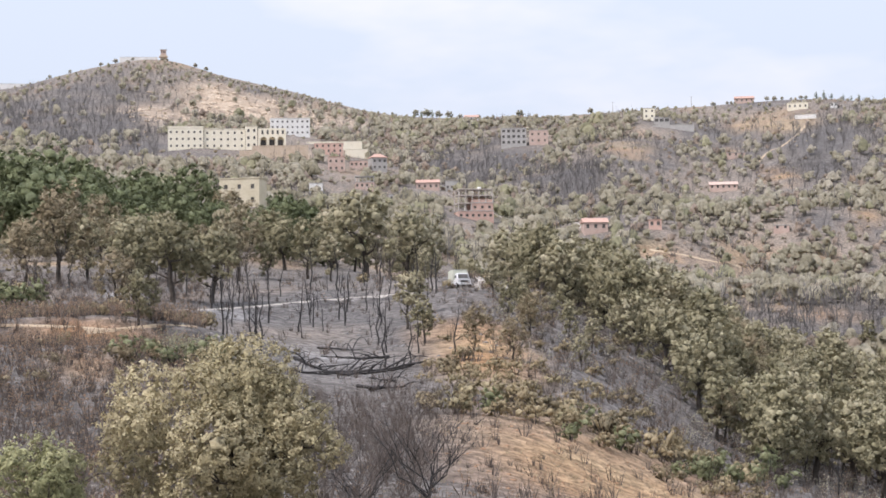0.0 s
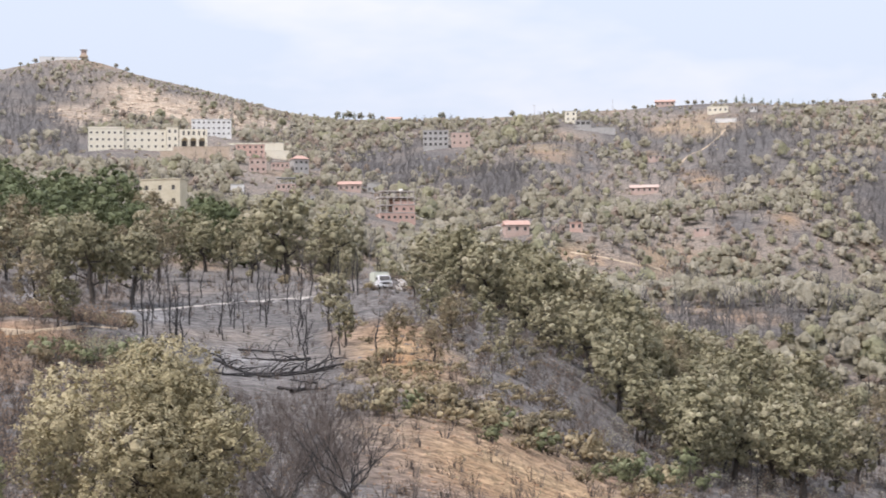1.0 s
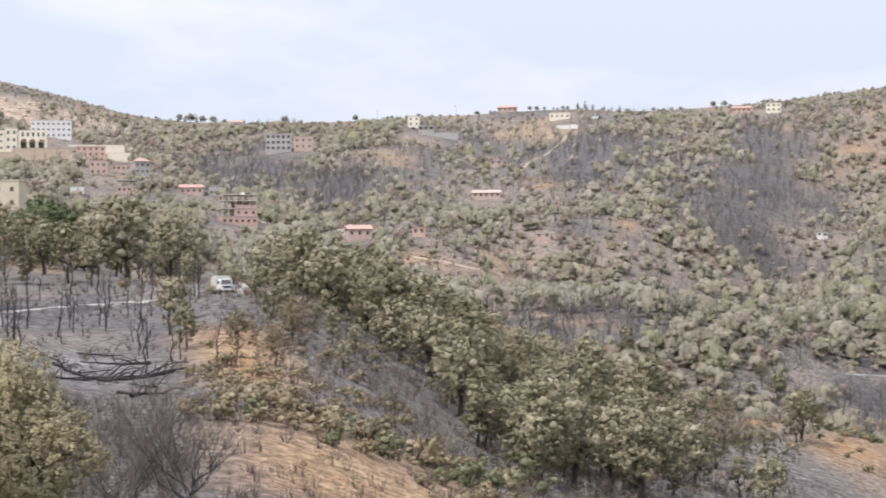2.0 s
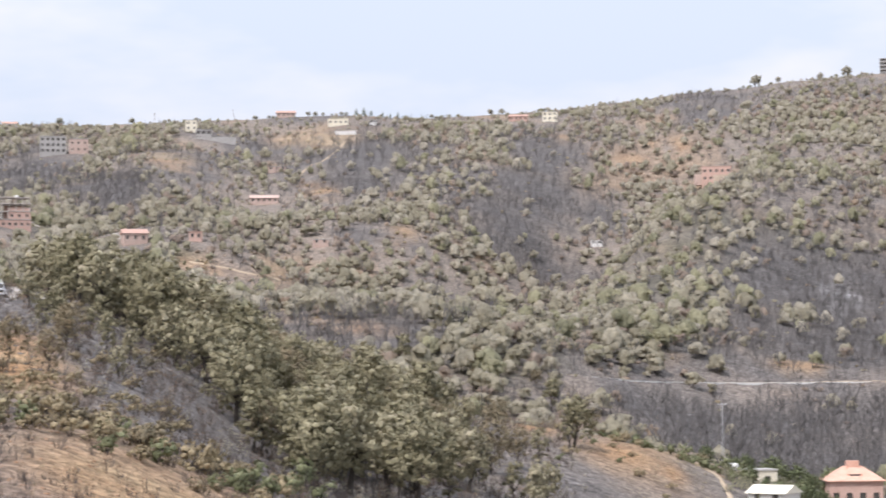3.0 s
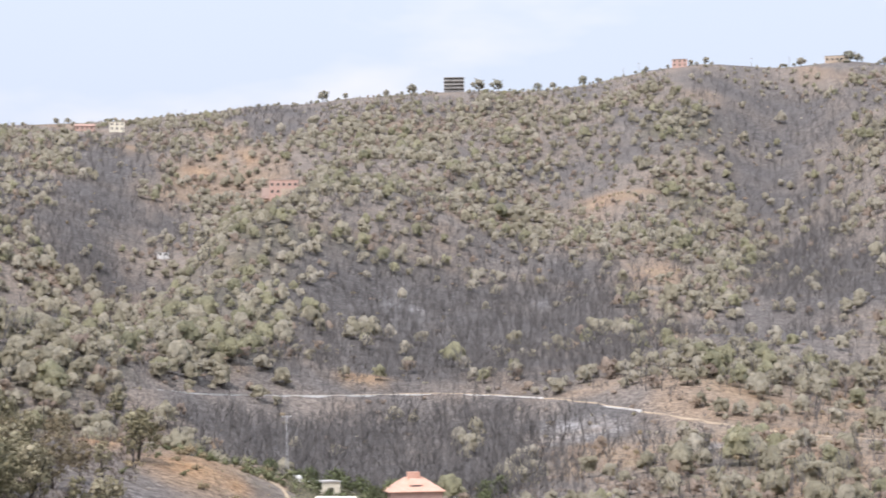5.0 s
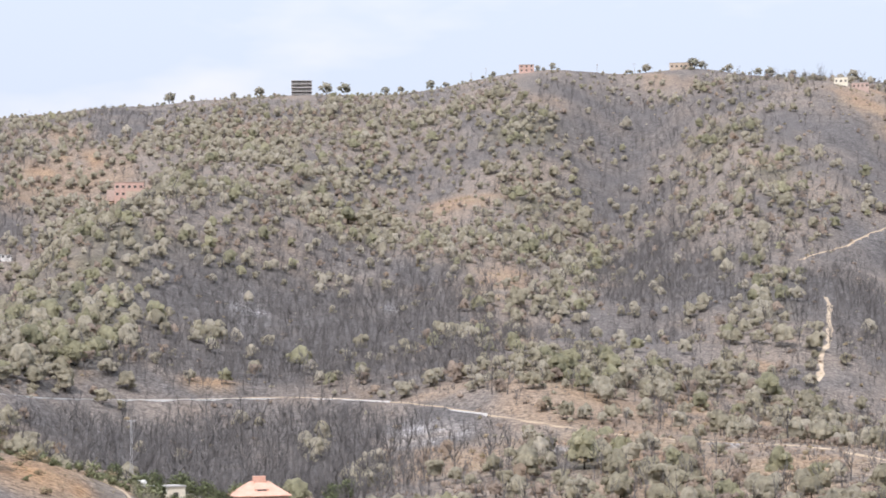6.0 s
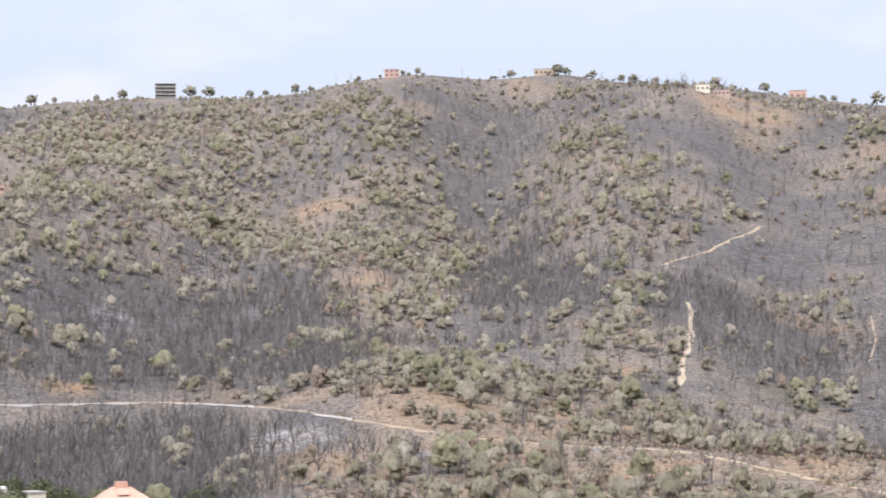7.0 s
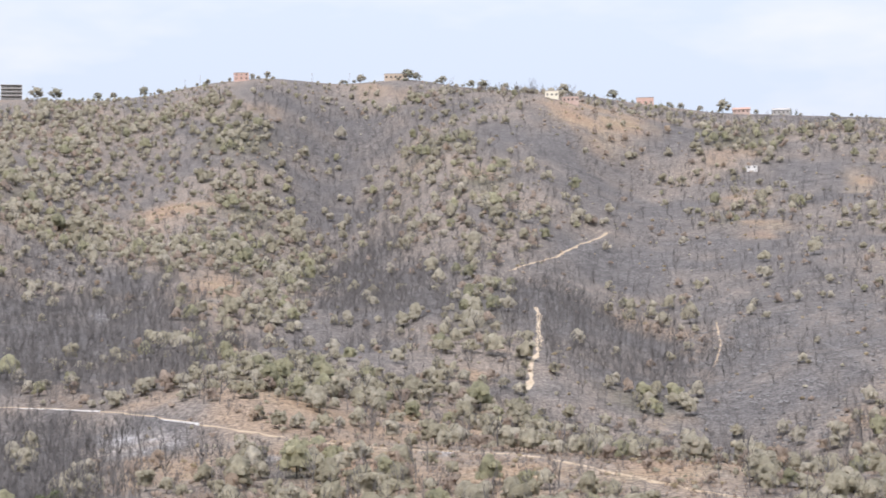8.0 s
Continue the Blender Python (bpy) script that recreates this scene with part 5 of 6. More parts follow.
    return s * np.where(rng.random(mask.sum()) < 0.1, 1.35, 1.0) * np.interp(back[mask], [18, 130], [0.36, 1.0])


# nearer trees are grown leaf by leaf, distant ones in larger sprays
close = cand[:, 1] < 660
# oak tint lightens by noise and near burnt ground, standing in for haze
paled = np.clip(fractal(cx, cy, 130, 3, 57) + 0.3 + ash, 0, 1)
for mask, seed, lumps, leaves, size in ((close, 400, 9, 150, 0.17), (~close, 410, 4, 16, 0.26)):
    puff = 0.72 if seed == 400 else 0.9
    # stems wear the lighter twig grey, lifting dark gaps in place of haze
    wood_mass("oak_woodland", far_models(seed, 12, lumps, leaves, 2.75, 5.0, size, puff=puff), cand[is_oak & mask], sizes_of(is_oak & mask, 0.6, 1.25), M_FAR_OAK, M_SNAG, rng, "haze-toned grey-green oak scrub over the far hillside", paled[is_oak & mask])
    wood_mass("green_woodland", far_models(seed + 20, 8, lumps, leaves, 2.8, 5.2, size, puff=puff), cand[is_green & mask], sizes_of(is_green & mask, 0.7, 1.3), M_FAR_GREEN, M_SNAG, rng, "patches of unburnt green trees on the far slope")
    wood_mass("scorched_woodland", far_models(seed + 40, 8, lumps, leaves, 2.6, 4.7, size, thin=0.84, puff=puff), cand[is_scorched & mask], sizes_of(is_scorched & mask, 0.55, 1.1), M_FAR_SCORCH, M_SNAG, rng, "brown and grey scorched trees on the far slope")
wood_mass("burnt_woodland", bare_models(460, 14, 6.2, 2.4, 7, 3), cand[is_bare], sizes_of(is_bare, 0.65, 1.25), M_SNAG, M_SNAG, rng, "bare burnt grey trees over the far hillside")
# the burnt woods stand closer
more = grove(rng, 4.0, 430, 1060)
mz = zone_weight("ash", more[:, 0], more[:, 1]) * (1 - zone_weight("green", more[:, 0], more[:, 1]))
road_d, _ = line_distance(more[:, 1] * np.sin(np.radians(more[:, 0])), more[:, 1] * np.cos(np.radians(more[:, 0])), line_points(FAR_ROAD, 6.0))
more = more[(rng.random(len(more)) < mz * 0.8) & (road_d > 14) & (more[:, 1] > np.interp(more[:, 0], BEAR, NEAR_SIDE)) & (more[:, 1] < np.interp(more[:, 0], np.arange(-33, 33), edge) - 60)]
wood_mass("burnt_woodland", bare_models(480, 14, 5.6, 2.2, 6, 3), more, rng.uniform(0.6, 1.2, len(more)), M_SNAG, M_SNAG, rng, "dense bare burnt woods on the charred faces of the slope")
# low scrub and tufts between the trees
tufts = sow(rng, 9000, 440, 1350)
tw = np.maximum(zone_weight("dry", tufts[:, 0], tufts[:, 1]), zone_weight("straw", tufts[:, 0], tufts[:, 1]))
tufts = tufts[(tufts[:, 1] > np.interp(tufts[:, 0], BEAR, NEAR_SIDE)) & (rng.random(len(tufts)) < 0.1 + 0.8 * tw)]
wood_mass("dry_scrub", far_models(480, 6, 1, 6, 0.9, 1.0, 0.22, False), tufts, rng.uniform(0.6, 1.6, len(tufts)), M_STRAW_FAR, M_BARK, rng, "tufts of straw-coloured grass and low scrub")

low_where = sow(rng, 9000, 440, 1300)
lz = np.maximum(zone_weight("ash", low_where[:, 0], low_where[:, 1]), zone_weight("burn", low_where[:, 0], low_where[:, 1]))
low_where = low_where[(low_where[:, 1] > np.interp(low_where[:, 0], BEAR, NEAR_SIDE)) & (rng.random(len(low_where)) < 0.85 - 0.7 * lz)]
half = len(low_where) // 2
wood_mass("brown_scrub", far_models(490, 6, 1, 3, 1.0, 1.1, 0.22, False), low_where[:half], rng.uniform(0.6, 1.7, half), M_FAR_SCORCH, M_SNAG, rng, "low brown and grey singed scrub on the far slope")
wood_mass("olive_scrub", far_models(496, 6, 1, 3, 1.0, 1.1, 0.22, False), low_where[half:], rng.uniform(0.6, 1.6, len(low_where) - half), M_FAR_OAK, M_SNAG, rng, "low haze-toned olive scrub on the far slope")


# ---- single trees along the ridge ----
ridge_trees = [tree_thing("ridge_tree", 500 + k, 6, 2.9, 520, 0.24, 0.2, M_FAR_OAK_ONE, "dark round tree standing on the ridge against the sky", lobe_count=13, twigs=0, base=0.10, hollow=1.6, tuft=0.4, dense=0.85) for k in range(4)]
for b, h in [(-24.8, 3.4), (-24.5, 3.4), (-18.9, 5.5), (-18.6, 6.2), (-18.3, 4.8), (-18.0, 4.8), (-17.7, 3.4), (-17.2, 2.7), (-16.1, 5.8), (-14.2, 4.1), (-12.5, 2.7), (-9.5, 3.4), (-9.3, 3.1),
             (-27.3, 2.7), (-26.9, 3.1), (-28.1, 2.7), (-29.8, 2.7), (-4.6, 4.1), (-4.3, 4.1), (2.5, 7.6), (3.1, 4.1), (4.2, 4.1), (4.9, 6.9), (6.7, 8.2), (7.2, 8.2), (8.3, 5.8), (8.7, 4.8), (9.5, 6.9)]:
    plant(ridge_trees, b, crest(b) - 3, h / 5.6, rng, "ridge trees")
for b, h in [(9.9, 3.4), (12.4, 3.4), (12.8, 4.8), (11.2, 3.4), (14.8, 2.7), (15.3, 5.5), (16.6, 6.9), (16.8, 5.5), (17.5, 5.5), (18.3, 5.5), (18.6, 5.5), (19.2, 4.8), (19.5, 3.4), (20.8, 6.2), (21.3, 2.7), (22.1, 6.2), (23.6, 3.4),
             (23.9, 4.1), (25.0, 8.9), (25.9, 3.4), (24.4, 4.1), (27.9, 2.1)]:
    plant(ridge_trees, b, crest(b) - 3, h / 5.6, rng, "ridge trees")


# low bushes that break the line of the ridge
for mid, n in ((-29.0, 4), (-26.0, 4), (-19.5, 4), (-16.0, 4), (-13.2, 5), (-10.4, 5), (-8.9, 5), (-5.9, 4), (-3.6, 5), (-1.0, 4), (0.9, 5), (2.4, 4), (4.4, 5), (7.6, 5), (9.0, 6), (10.6, 5), (12.4, 7), (15.4, 4), (17.0, 7), (18.8, 7), (21.0, 6), (22.6, 5), (24.2, 6), (26.3, 6), (28.3, 5)):
    for _ in range(n):
        b = mid + rng.normal() * 0.45
        plant(ridge_trees, b, crest(b) - rng.uniform(2, 14), rng.uniform(0.22, 0.5), rng, "ridge bushes")


def cypress(seed, label):
    rng = np.random.default_rng(seed)
    lobes = [(rng.normal() * 0.12, rng.normal() * 0.12, z, r) for z, r in ((0.9, 1.0), (1.9, 1.05), (2.9, 0.85), (3.9, 0.6), (4.7, 0.35))]
    v, f, nn, tt = crown_leaves(rng, lobes, 160, 0.24)
    t = thing("cypress", Vector((0, 0, 0)), 0, label, "tree")
    tv, tf = tube(np.array([[0, 0, -0.5], [0, 0, 4.2]]), np.array([0.18, 0.06]), 4)
    part("trunk", mesh_from("trunk", tv, tf, [M_BARK]), None, t)
    part("crown", mesh_from("crown", v, f, [M_GREEN], tint=tt, normals=nn), None, t)
    return t


cypresses = [cypress(520 + k, "narrow dark green cypress on the ridge") for k in range(3)]
for b, h in [(-8.2, 4.8), (-8.0, 5.2), (-7.8, 4.1), (-7.5, 4.1), (-7.3, 3.1), (-7.1, 4.1), (-6.9, 2.6), (25.3, 4.8), (26.8, 4.5), (26.95, 4.8), (-18.75, 5.6), (-18.45, 5.2)]:
    plant(cypresses, b, crest(b) - 2, h / 5.0, rng, "cypresses")


# ---- loose stones: the quarried scar, and rubble on the burnt slope ----
def stones(name, where, seed, lo, hi, mat, label):
    rng = np.random.default_rng(seed)
    v0, f0 = ICO_V, ICO_F
    z = ground(where[:, 0], where[:, 1])
    b = np.radians(where[:, 0])
    pos = np.stack([where[:, 1] * np.sin(b), where[:, 1] * np.cos(b), z], 1)
    vs, fs = [], []
    for k, p in enumerate(pos):
        a = rng.uniform(0, 6.28)
        rot = np.array([[np.cos(a), np.sin(a), 0], [-np.sin(a), np.cos(a), 0], [0, 0, 1]])
        v = v0 * rng.uniform(0.7, 1.3, (len(v0), 1)) * np.array([1.3, 0.9, 0.6]) @ rot * rng.uniform(lo, hi) + p
        vs.append(v)
        fs.append(f0 + k * len(v0))
    return tagged(new(name, mesh_from(name, np.concatenate(vs), np.concatenate(fs), [mat])), label, "stones", kind="stuff")


def zone_points(seed, count, b0, b1, f0, f1, kind):
    rng = np.random.default_rng(seed)
    p = np.stack([rng.uniform(b0, b1, count), rng.uniform(f0, f1, count)], 1)
    return p[rng.random(count) < zone_weight(kind, p[:, 0], p[:, 1])] if kind else p


stones("boulders", zone_points(701, 420, -26.8, -20.6, 1235, 1405, "scar"), 711, 0.5, 2.2, M_STONE, "pale boulders and ledges in a quarried slope")
stones("rubble", zone_points(702, 800, 24.0, 29.0, 640, 880, None), 712, 0.25, 1.0, M_RUBBLE, "grey rubble scattered over burnt ground")
stones("rubble", zone_points(703, 160, -22.5, -16.5, 175, 300, None), 713, 0.08, 0.3, M_RUBBLE, "small pale stones on the ash field")
stones("rubble", zone_points(704, 200, -18.6, -9.5, 125, 170, None), 714, 0.05, 0.18, M_CLOD, "small clods of orange soil on the shoulder")


# ---- roads and tracks ----
ribbon("track", LANE[:5], 1.1, M_TRACK, "narrow earth path leading to the lane", "track")
ribbon("road", LANE[4:], 1.7, M_LANE, "narrow pale concrete lane across the burnt spur", "road")
ribbon("road", FAR_ROAD, 3.2, M_TRACK, "pale road cut into the foot of the far slope", "road")


def parapet(pts, height, thick, label):
    """A low wall along the outer edge of a road through (bearing, distance) points."""
    line = [Vector((f * math.sin(radians(b)), f * math.cos(radians(b)))) for b, f in pts]
    fine = []
    for p, q in zip(line, line[1:]):
        n = max(1, int((q - p).length / 4.0))
        fine += [p.lerp(q, k / n) for k in range(n)]
    fine.append(line[-1])
    for _ in range(4):
        fine = [fine[0]] + [(fine[k - 1] + fine[k] * 2 + fine[k + 1]) / 4 for k in range(1, len(fine) - 1)] + [fine[-1]]
    tops = smooth_rows(np.array([float(ground(math.degrees(math.atan2(p.x, p.y)), p.length)) for p in fine]), 3)
    bm = bmesh.new()
    rings = []
    for p, z in zip(fine, tops):
        d = p.normalized()
        rings.append([bm.verts.new((p.x + d.x * o, p.y + d.y * o, z + h)) for o, h in ((0, -1.0), (0, height), (thick, height), (thick, -1.0))])
    for a, b in zip(rings, rings[1:]):
        for k in range(3):
            bm.faces.new((a[k], b[k], b[k + 1], a[k + 1]))
    for end in (rings[0], rings[-1]):
        bm.faces.new(end)
    bmesh.ops.recalc_face_normals(bm, faces=bm.faces[:])
    me = bpy.data.meshes.new("parapet")
    bm.to_mesh(me)
    bm.free()
    me.materials.append(M_WHITE)
    return tagged(new("parapet", me), label, "parapet", kind="structure")


parapet([(b, f - 3.4) for b, f in FAR_ROAD if b < 8.5], 0.28, 0.22, "low whitewashed parapet along the far road")
parapet([(b, f - 3.4) for b, f in FAR_ROAD if 9 < b < 11], 0.3, 0.25, "short whitewashed kerb wall at the bend of the far road")
ribbon("track", SIDE_TRACK, 3.2, M_TRACK, "bare earth track climbing the burnt slope", "track")
ribbon("track", [(19.9, 786), (20.02, 770), (19.95, 752), (20.0, 735), (19.93, 715), (19.98, 703), (19.68, 690), (19.78, 677), (19.6, 664)], 3.3, M_SAND, "eroded sandy track down the far slope", "track", step=3.0, ragged=1.2)
ribbon("track", [(24.7, 831), (24.8, 782), (24.6, 745)], 1.3, M_TRACK, "short eroded strip of pinkish soil", "track", step=3.0, ragged=0.7)
ribbon("track", [(-31, 198), (-29.9, 197), (-28.5, 196), (-27.0, 197), (-25.5, 197), (-24.8, 200)], 0.5, M_TRACK, "orange footpath along the terrace bank", "track")
ribbon("track", [(-12.7, 708), (-12.1, 708), (-11.2, 707), (-10.3, 716)], 2.4, M_TRACK, "sandy track through the clearing", "track")
ribbon("track", [(-11.3, 566), (-10.5, 580), (-9.7, 596), (-9.5, 616)], 2.6, M_TRACK, "pale bend of a track on the middle spur", "track")
ribbon("track", [(0.72, 362), (1.0, 352), (1.12, 346), (1.36, 331), (1.6, 316), (1.9, 302)], 1.7, M_TRACK, "straw-coloured path over the knoll", "track")
ribbon("track", [(-17.0, 880), (-16.4, 855), (-15.5, 845), (-14.5, 740)], 2.6, M_LANE, "pale lane below the unfinished house", "track")
ribbon("track", [(-8.35, 1225), (-8.5, 1190), (-8.9, 1144), (-9.8, 1090)], 3.0, M_TRACK, "earth ramp below the white ridge house", "track")
ribbon("road", [(-17.35, 276), (-17.2, 284), (-17.15, 292), (-17.3, 302)], 3.0, M_LANE, "pale concrete lane climbing behind the truck", "road", 0.22)
ribbon("track", [(-17.0, 280), (-16.5, 282), (-16.0, 285)], 1.2, M_LANE, "pale edge of the lane at its bend", "track", 0.26)


# ---- houses ----
def facade(bm, w, h, y0, y1, storeys, cols, ww, wh, sill=0.9):
    """A front wall as one piece, with openings right through it."""
    sh, bay = h / storeys, w / cols
    xs, zs = [-w / 2], [0.0]
    for c in range(cols):
        xs += [-w / 2 + (c + 0.5) * bay - ww / 2, -w / 2 + (c + 0.5) * bay + ww / 2]
    for s in range(storeys):
        zs += [s * sh + sill, s * sh + sill + wh]
    xs, zs = xs + [w / 2], zs + [h]
    verts = {(i, k, e): bm.verts.new((x, y, z)) for i, x in enumerate(xs) for k, z in enumerate(zs) for e, y in enumerate((y0, y1))}
    solid = {(i, k) for i in range(len(xs) - 1) for k in range(len(zs) - 1) if not (i % 2 and k % 2)}
    for i, k in solid:
        quad = [(i, k), (i + 1, k), (i + 1, k + 1), (i, k + 1)]
        bm.faces.new([verts[(*q, 0)] for q in quad])
        bm.faces.new([verts[(*q, 1)] for q in reversed(quad)])
        for (di, dk), a, b in (((0, -1), quad[0], quad[1]), ((1, 0), quad[1], quad[2]), ((0, 1), quad[2], quad[3]), ((-1, 0), quad[3], quad[0])):
            if (i + di, k + dk) not in solid:
                bm.faces.new([verts[(*b, 0)], verts[(*a, 0)], verts[(*a, 1)], verts[(*b, 1)]])


def hip_roof(bm, w, d, z, rise, over=0.5, ridge=0.35):
    x, y = w / 2 + over, d / 2 + over
    r = w / 2 * ridge
    pts = [(-x, -y, z), (x, -y, z), (x, y, z), (-x, y, z), (-r, 0, z + rise), (r, 0, z + rise)]
    low = [(-x, -y, z - 0.18), (x, -y, z - 0.18), (x, y, z - 0.18), (-x, y, z - 0.18)]
    v = [bm.verts.new(p) for p in pts + low]
    for f in ((0, 1, 5, 4), (1, 2, 5), (2, 3, 4, 5), (3, 0, 4), (6, 9, 8, 7), (0, 6, 7, 1), (1, 7, 8, 2), (2, 8, 9, 3), (3, 9, 6, 0)):
        bm.faces.new([v[k] for k in f])


def house(name, bearing, far, w, d, h, storeys, cols, wall, label, roof="flat", roof_mat=None, turn=0.0, ww=1.0, wh=1.2, sink=1.5, up=0.0, door=False, parent=None, shift=(0, 0), group="", up_by=0.0):
    """A house of storeys and bays, its front turned to the valley."""
    if parent is None:
        t = thing(name, spot(bearing, far, up), -bearing + turn, label, "house", group)
    else:
        t = parent
    ox, oy = shift
    bm = bmesh.new()
    facade(bm, w, h, -d / 2, -d / 2 + 0.3, storeys, cols, ww, wh)
    bmesh.ops.translate(bm, verts=bm.verts, vec=(ox, oy, up_by))
    part("wall", bm, wall, t)
    for x0, x1, ya, yb in ((-w / 2, -w / 2 + 0.3, -d / 2 + 0.3, d / 2), (w / 2 - 0.3, w / 2, -d / 2 + 0.3, d / 2), (-w / 2 + 0.3, w / 2 - 0.3, d / 2 - 0.3, d / 2)):
        part("wall", boxed(ox + x0, ox + x1, oy + ya, oy + yb, up_by, up_by + h), wall, t)
    if not up_by:
        part("plinth", boxed(ox - w / 2, ox + w / 2, oy - d / 2, oy + d / 2, -sink - 3, -0.004), wall, t)
    for s in range(1, storeys):
        part("floor_slab", boxed(ox - w / 2 + 0.3, ox + w / 2 - 0.3, oy - d / 2 + 0.3, oy + d / 2 - 0.3, s * h / storeys - 0.2, s * h / storeys), wall, t)
    bm = bmesh.new()
    if roof == "hip":
        hip_roof(bm, w, d, h + 0.19, min(w, d) * 0.26)
    elif roof == "gable":
        x, y, z = w / 2 + 0.4, d / 2 + 0.4, h + 0.02
        v = [bm.verts.new(p) for p in ((-x, -y, z), (x, -y, z), (x, y, z), (-x, y, z), (-x, 0, z + d * 0.24), (x, 0, z + d * 0.24))]
        for f in ((0, 1, 5, 4), (2, 3, 4, 5), (0, 4, 3), (1, 2, 5), (3, 2, 1, 0)):
            bm.faces.new([v[k] for k in f])
    else:
        box(bm, -w / 2 - 0.15, w / 2 + 0.15, -d / 2 - 0.15, d / 2 + 0.15, h, h + 0.25)
    bmesh.ops.translate(bm, verts=bm.verts, vec=(ox, oy, up_by))
    part("roof", bm, roof_mat or M_CONC, t)
    sh, bay = h / storeys, w / cols
    for s in range(storeys):
        for c in range(cols):
            x, z = -w / 2 + (c + 0.5) * bay, up_by + s * sh + 0.9
            win = part("window", boxed(ox + x - ww / 2, ox + x + ww / 2, oy - d / 2 + 0.16, oy - d / 2 + 0.2, z, z + wh), M_GLASS, t, "dark window opening")
            part("sill", boxed(ox + x - ww / 2 - 0.08, ox + x + ww / 2 + 0.08, oy - d / 2 - 0.08, oy - d / 2 - 0.003, z - 0.1, z), M_CONC, win)
    if door:
        part("door", boxed(ox - w * 0.28, ox - w * 0.28 + 0.9, oy - d / 2 - 0.05, oy - d / 2 - 0.004, 0, 2.05), M_GLASS, t, "dark wooden door")
    return t


def skeleton_floor(t, w, d, z, h, cols, mat, ox=0.0, back=True):
    """An unfinished storey: columns, a beam round the top and a slab."""
    for c in range(cols + 1):
        x = ox - w / 2 + c * w / cols
        for y in (-d / 2, d / 2 - 0.35):
            part("column", boxed(x - 0.17, x + 0.17, y, y + 0.35, z, z + h - 0.28), mat, t)
    part("slab", boxed(ox - w / 2 - 0.3, ox + w / 2 + 0.3, -d / 2 - 0.2, d / 2 + 0.2, z + h - 0.28, z + h), mat, t, "bare concrete floor slab")


# long cream building on the west hill
t = thing("white_building", spot(-24.1, 1102, -0.5), 24.1, "long cream three-storey building on a hill terrace", "building")
house("", 0, 0, 18, 11, 10.6, 3, 6, M_CREAM, "", parent=t, shift=(-18.5, 0), roof_mat=M_CREAM, ww=1.0, wh=1.05)
house("", 0, 0, 21, 11, 10.0, 3, 6, M_CREAM, "", parent=t, shift=(1.3, 0.8), roof_mat=M_CREAM, ww=1.0, wh=1.05)
house("", 0, 0, 6, 12, 11.2, 3, 2, M_CREAM, "", parent=t, shift=(15.0, 0.2), roof_mat=M_CREAM, ww=1.1, wh=1.5)
bm = bmesh.new()
for k in range(4):
    x = 19.0 + k * 4.4
    box(bm, x - 0.5, x + 0.5, -5.5, -4.7, 0, 6.0)
    if k < 3:
        n = 8
        for s in range(n):
            a0, a1 = math.pi * s / n, math.pi * (s + 1) / n
            xa, xb = x + 2.2 - 1.7 * math.cos(a0), x + 2.2 - 1.7 * math.cos(a1)
            za = 4.0 + 1.9 * math.sin((a0 + a1) / 2)
            box(bm, xa, xb, -5.5, -4.7, za, 6.0 + 0.003)
box(bm, 18.5, 32.7, -5.5, 5.5, 6.0, 10.2)
box(bm, 18.5, 32.7, -1.5, 5.5, -4, 6.0)
part("arcade", bm, M_CREAM, t, "cream entrance arcade of pointed arches")
for k in range(5):
    part("window", boxed(20.2 + k * 2.6, 21.2 + k * 2.6, -5.56, -5.5, 7.2, 9.2), M_GLASS, t)
for k in range(3):
    part("window", boxed(19.9 + k * 4.4, 22.5 + k * 4.4, -1.56, -1.5, 0.1, 4.6), M_GLASS, t)
part("parapet", boxed(-27.6, -9.4, -5.6, -5.3, 10.86, 11.4), M_CREAM, t)
house("white_building", -22.28, 1190, 22, 10, 9.2, 3, 8, M_WHITE, "white three-storey block above the cream building", roof_mat=M_WHITE, ww=1.0, wh=1.0, up=-0.5)


def wall_thing(name, bearing, far, length, h, mat, label, turn=0.0, thick=0.5, up=0.0, cap=True):
    t = thing(name, spot(bearing, far, up), -bearing + turn, label, "wall")
    n = max(2, int(length / 5))
    for k in range(n):
        x0 = -length / 2 + k * length / n
        part("panel", boxed(x0 + 0.01, x0 + length / n - 0.01, -thick / 2, thick / 2, -2.5, h + 0.08 * (k % 3)), mat, t)
    if cap:
        part("coping", boxed(-length / 2, length / 2, -thick / 2 - 0.08, thick / 2 + 0.08, h + 0.17, h + 0.35), mat, t)
    return t


wall_thing("retaining_wall", -22.55, 1062, 28, 5.6, M_STONE, "tall sandy retaining wall of a hill terrace")
wall_thing("retaining_wall", -23.4, 1068, 9, 3.0, M_STONE, "low sandy terrace wall beside the slope")
wall_thing("boundary_wall", -21.1, 1150, 30, 3.2, M_CREAM, "long white boundary wall on the hillside")
wall_thing("boundary_wall", -20.5, 1130, 12, 4.2, M_CREAM, "white garden wall with a flat coping")
wall_thing("boundary_wall", -26.3, crest(-26.3) - 4, 26, 1.9, M_WHITE, "pale wall along the hilltop")
wall_thing("boundary_wall", -29.4, crest(-29.4) - 4, 30, 1.6, M_WHITE, "pale hilltop wall against the sky")
wall_thing("boundary_wall", 1.85, 1056, 19, 1.4, M_STONE, "sandy garden wall below a pink house")
wall_thing("retaining_wall", -12.0, 1226, 24, 2.2, M_CONC, "grey terrace wall below the ridge")
wall_thing("retaining_wall", -14.0, 1200, 18, 1.5, M_STONE, "low broken wall of a terraced garden")
wall_thing("retaining_wall", -8.5, 1212, 12, 2.0, M_WHITE, "pale ramp wall below the ridge house")

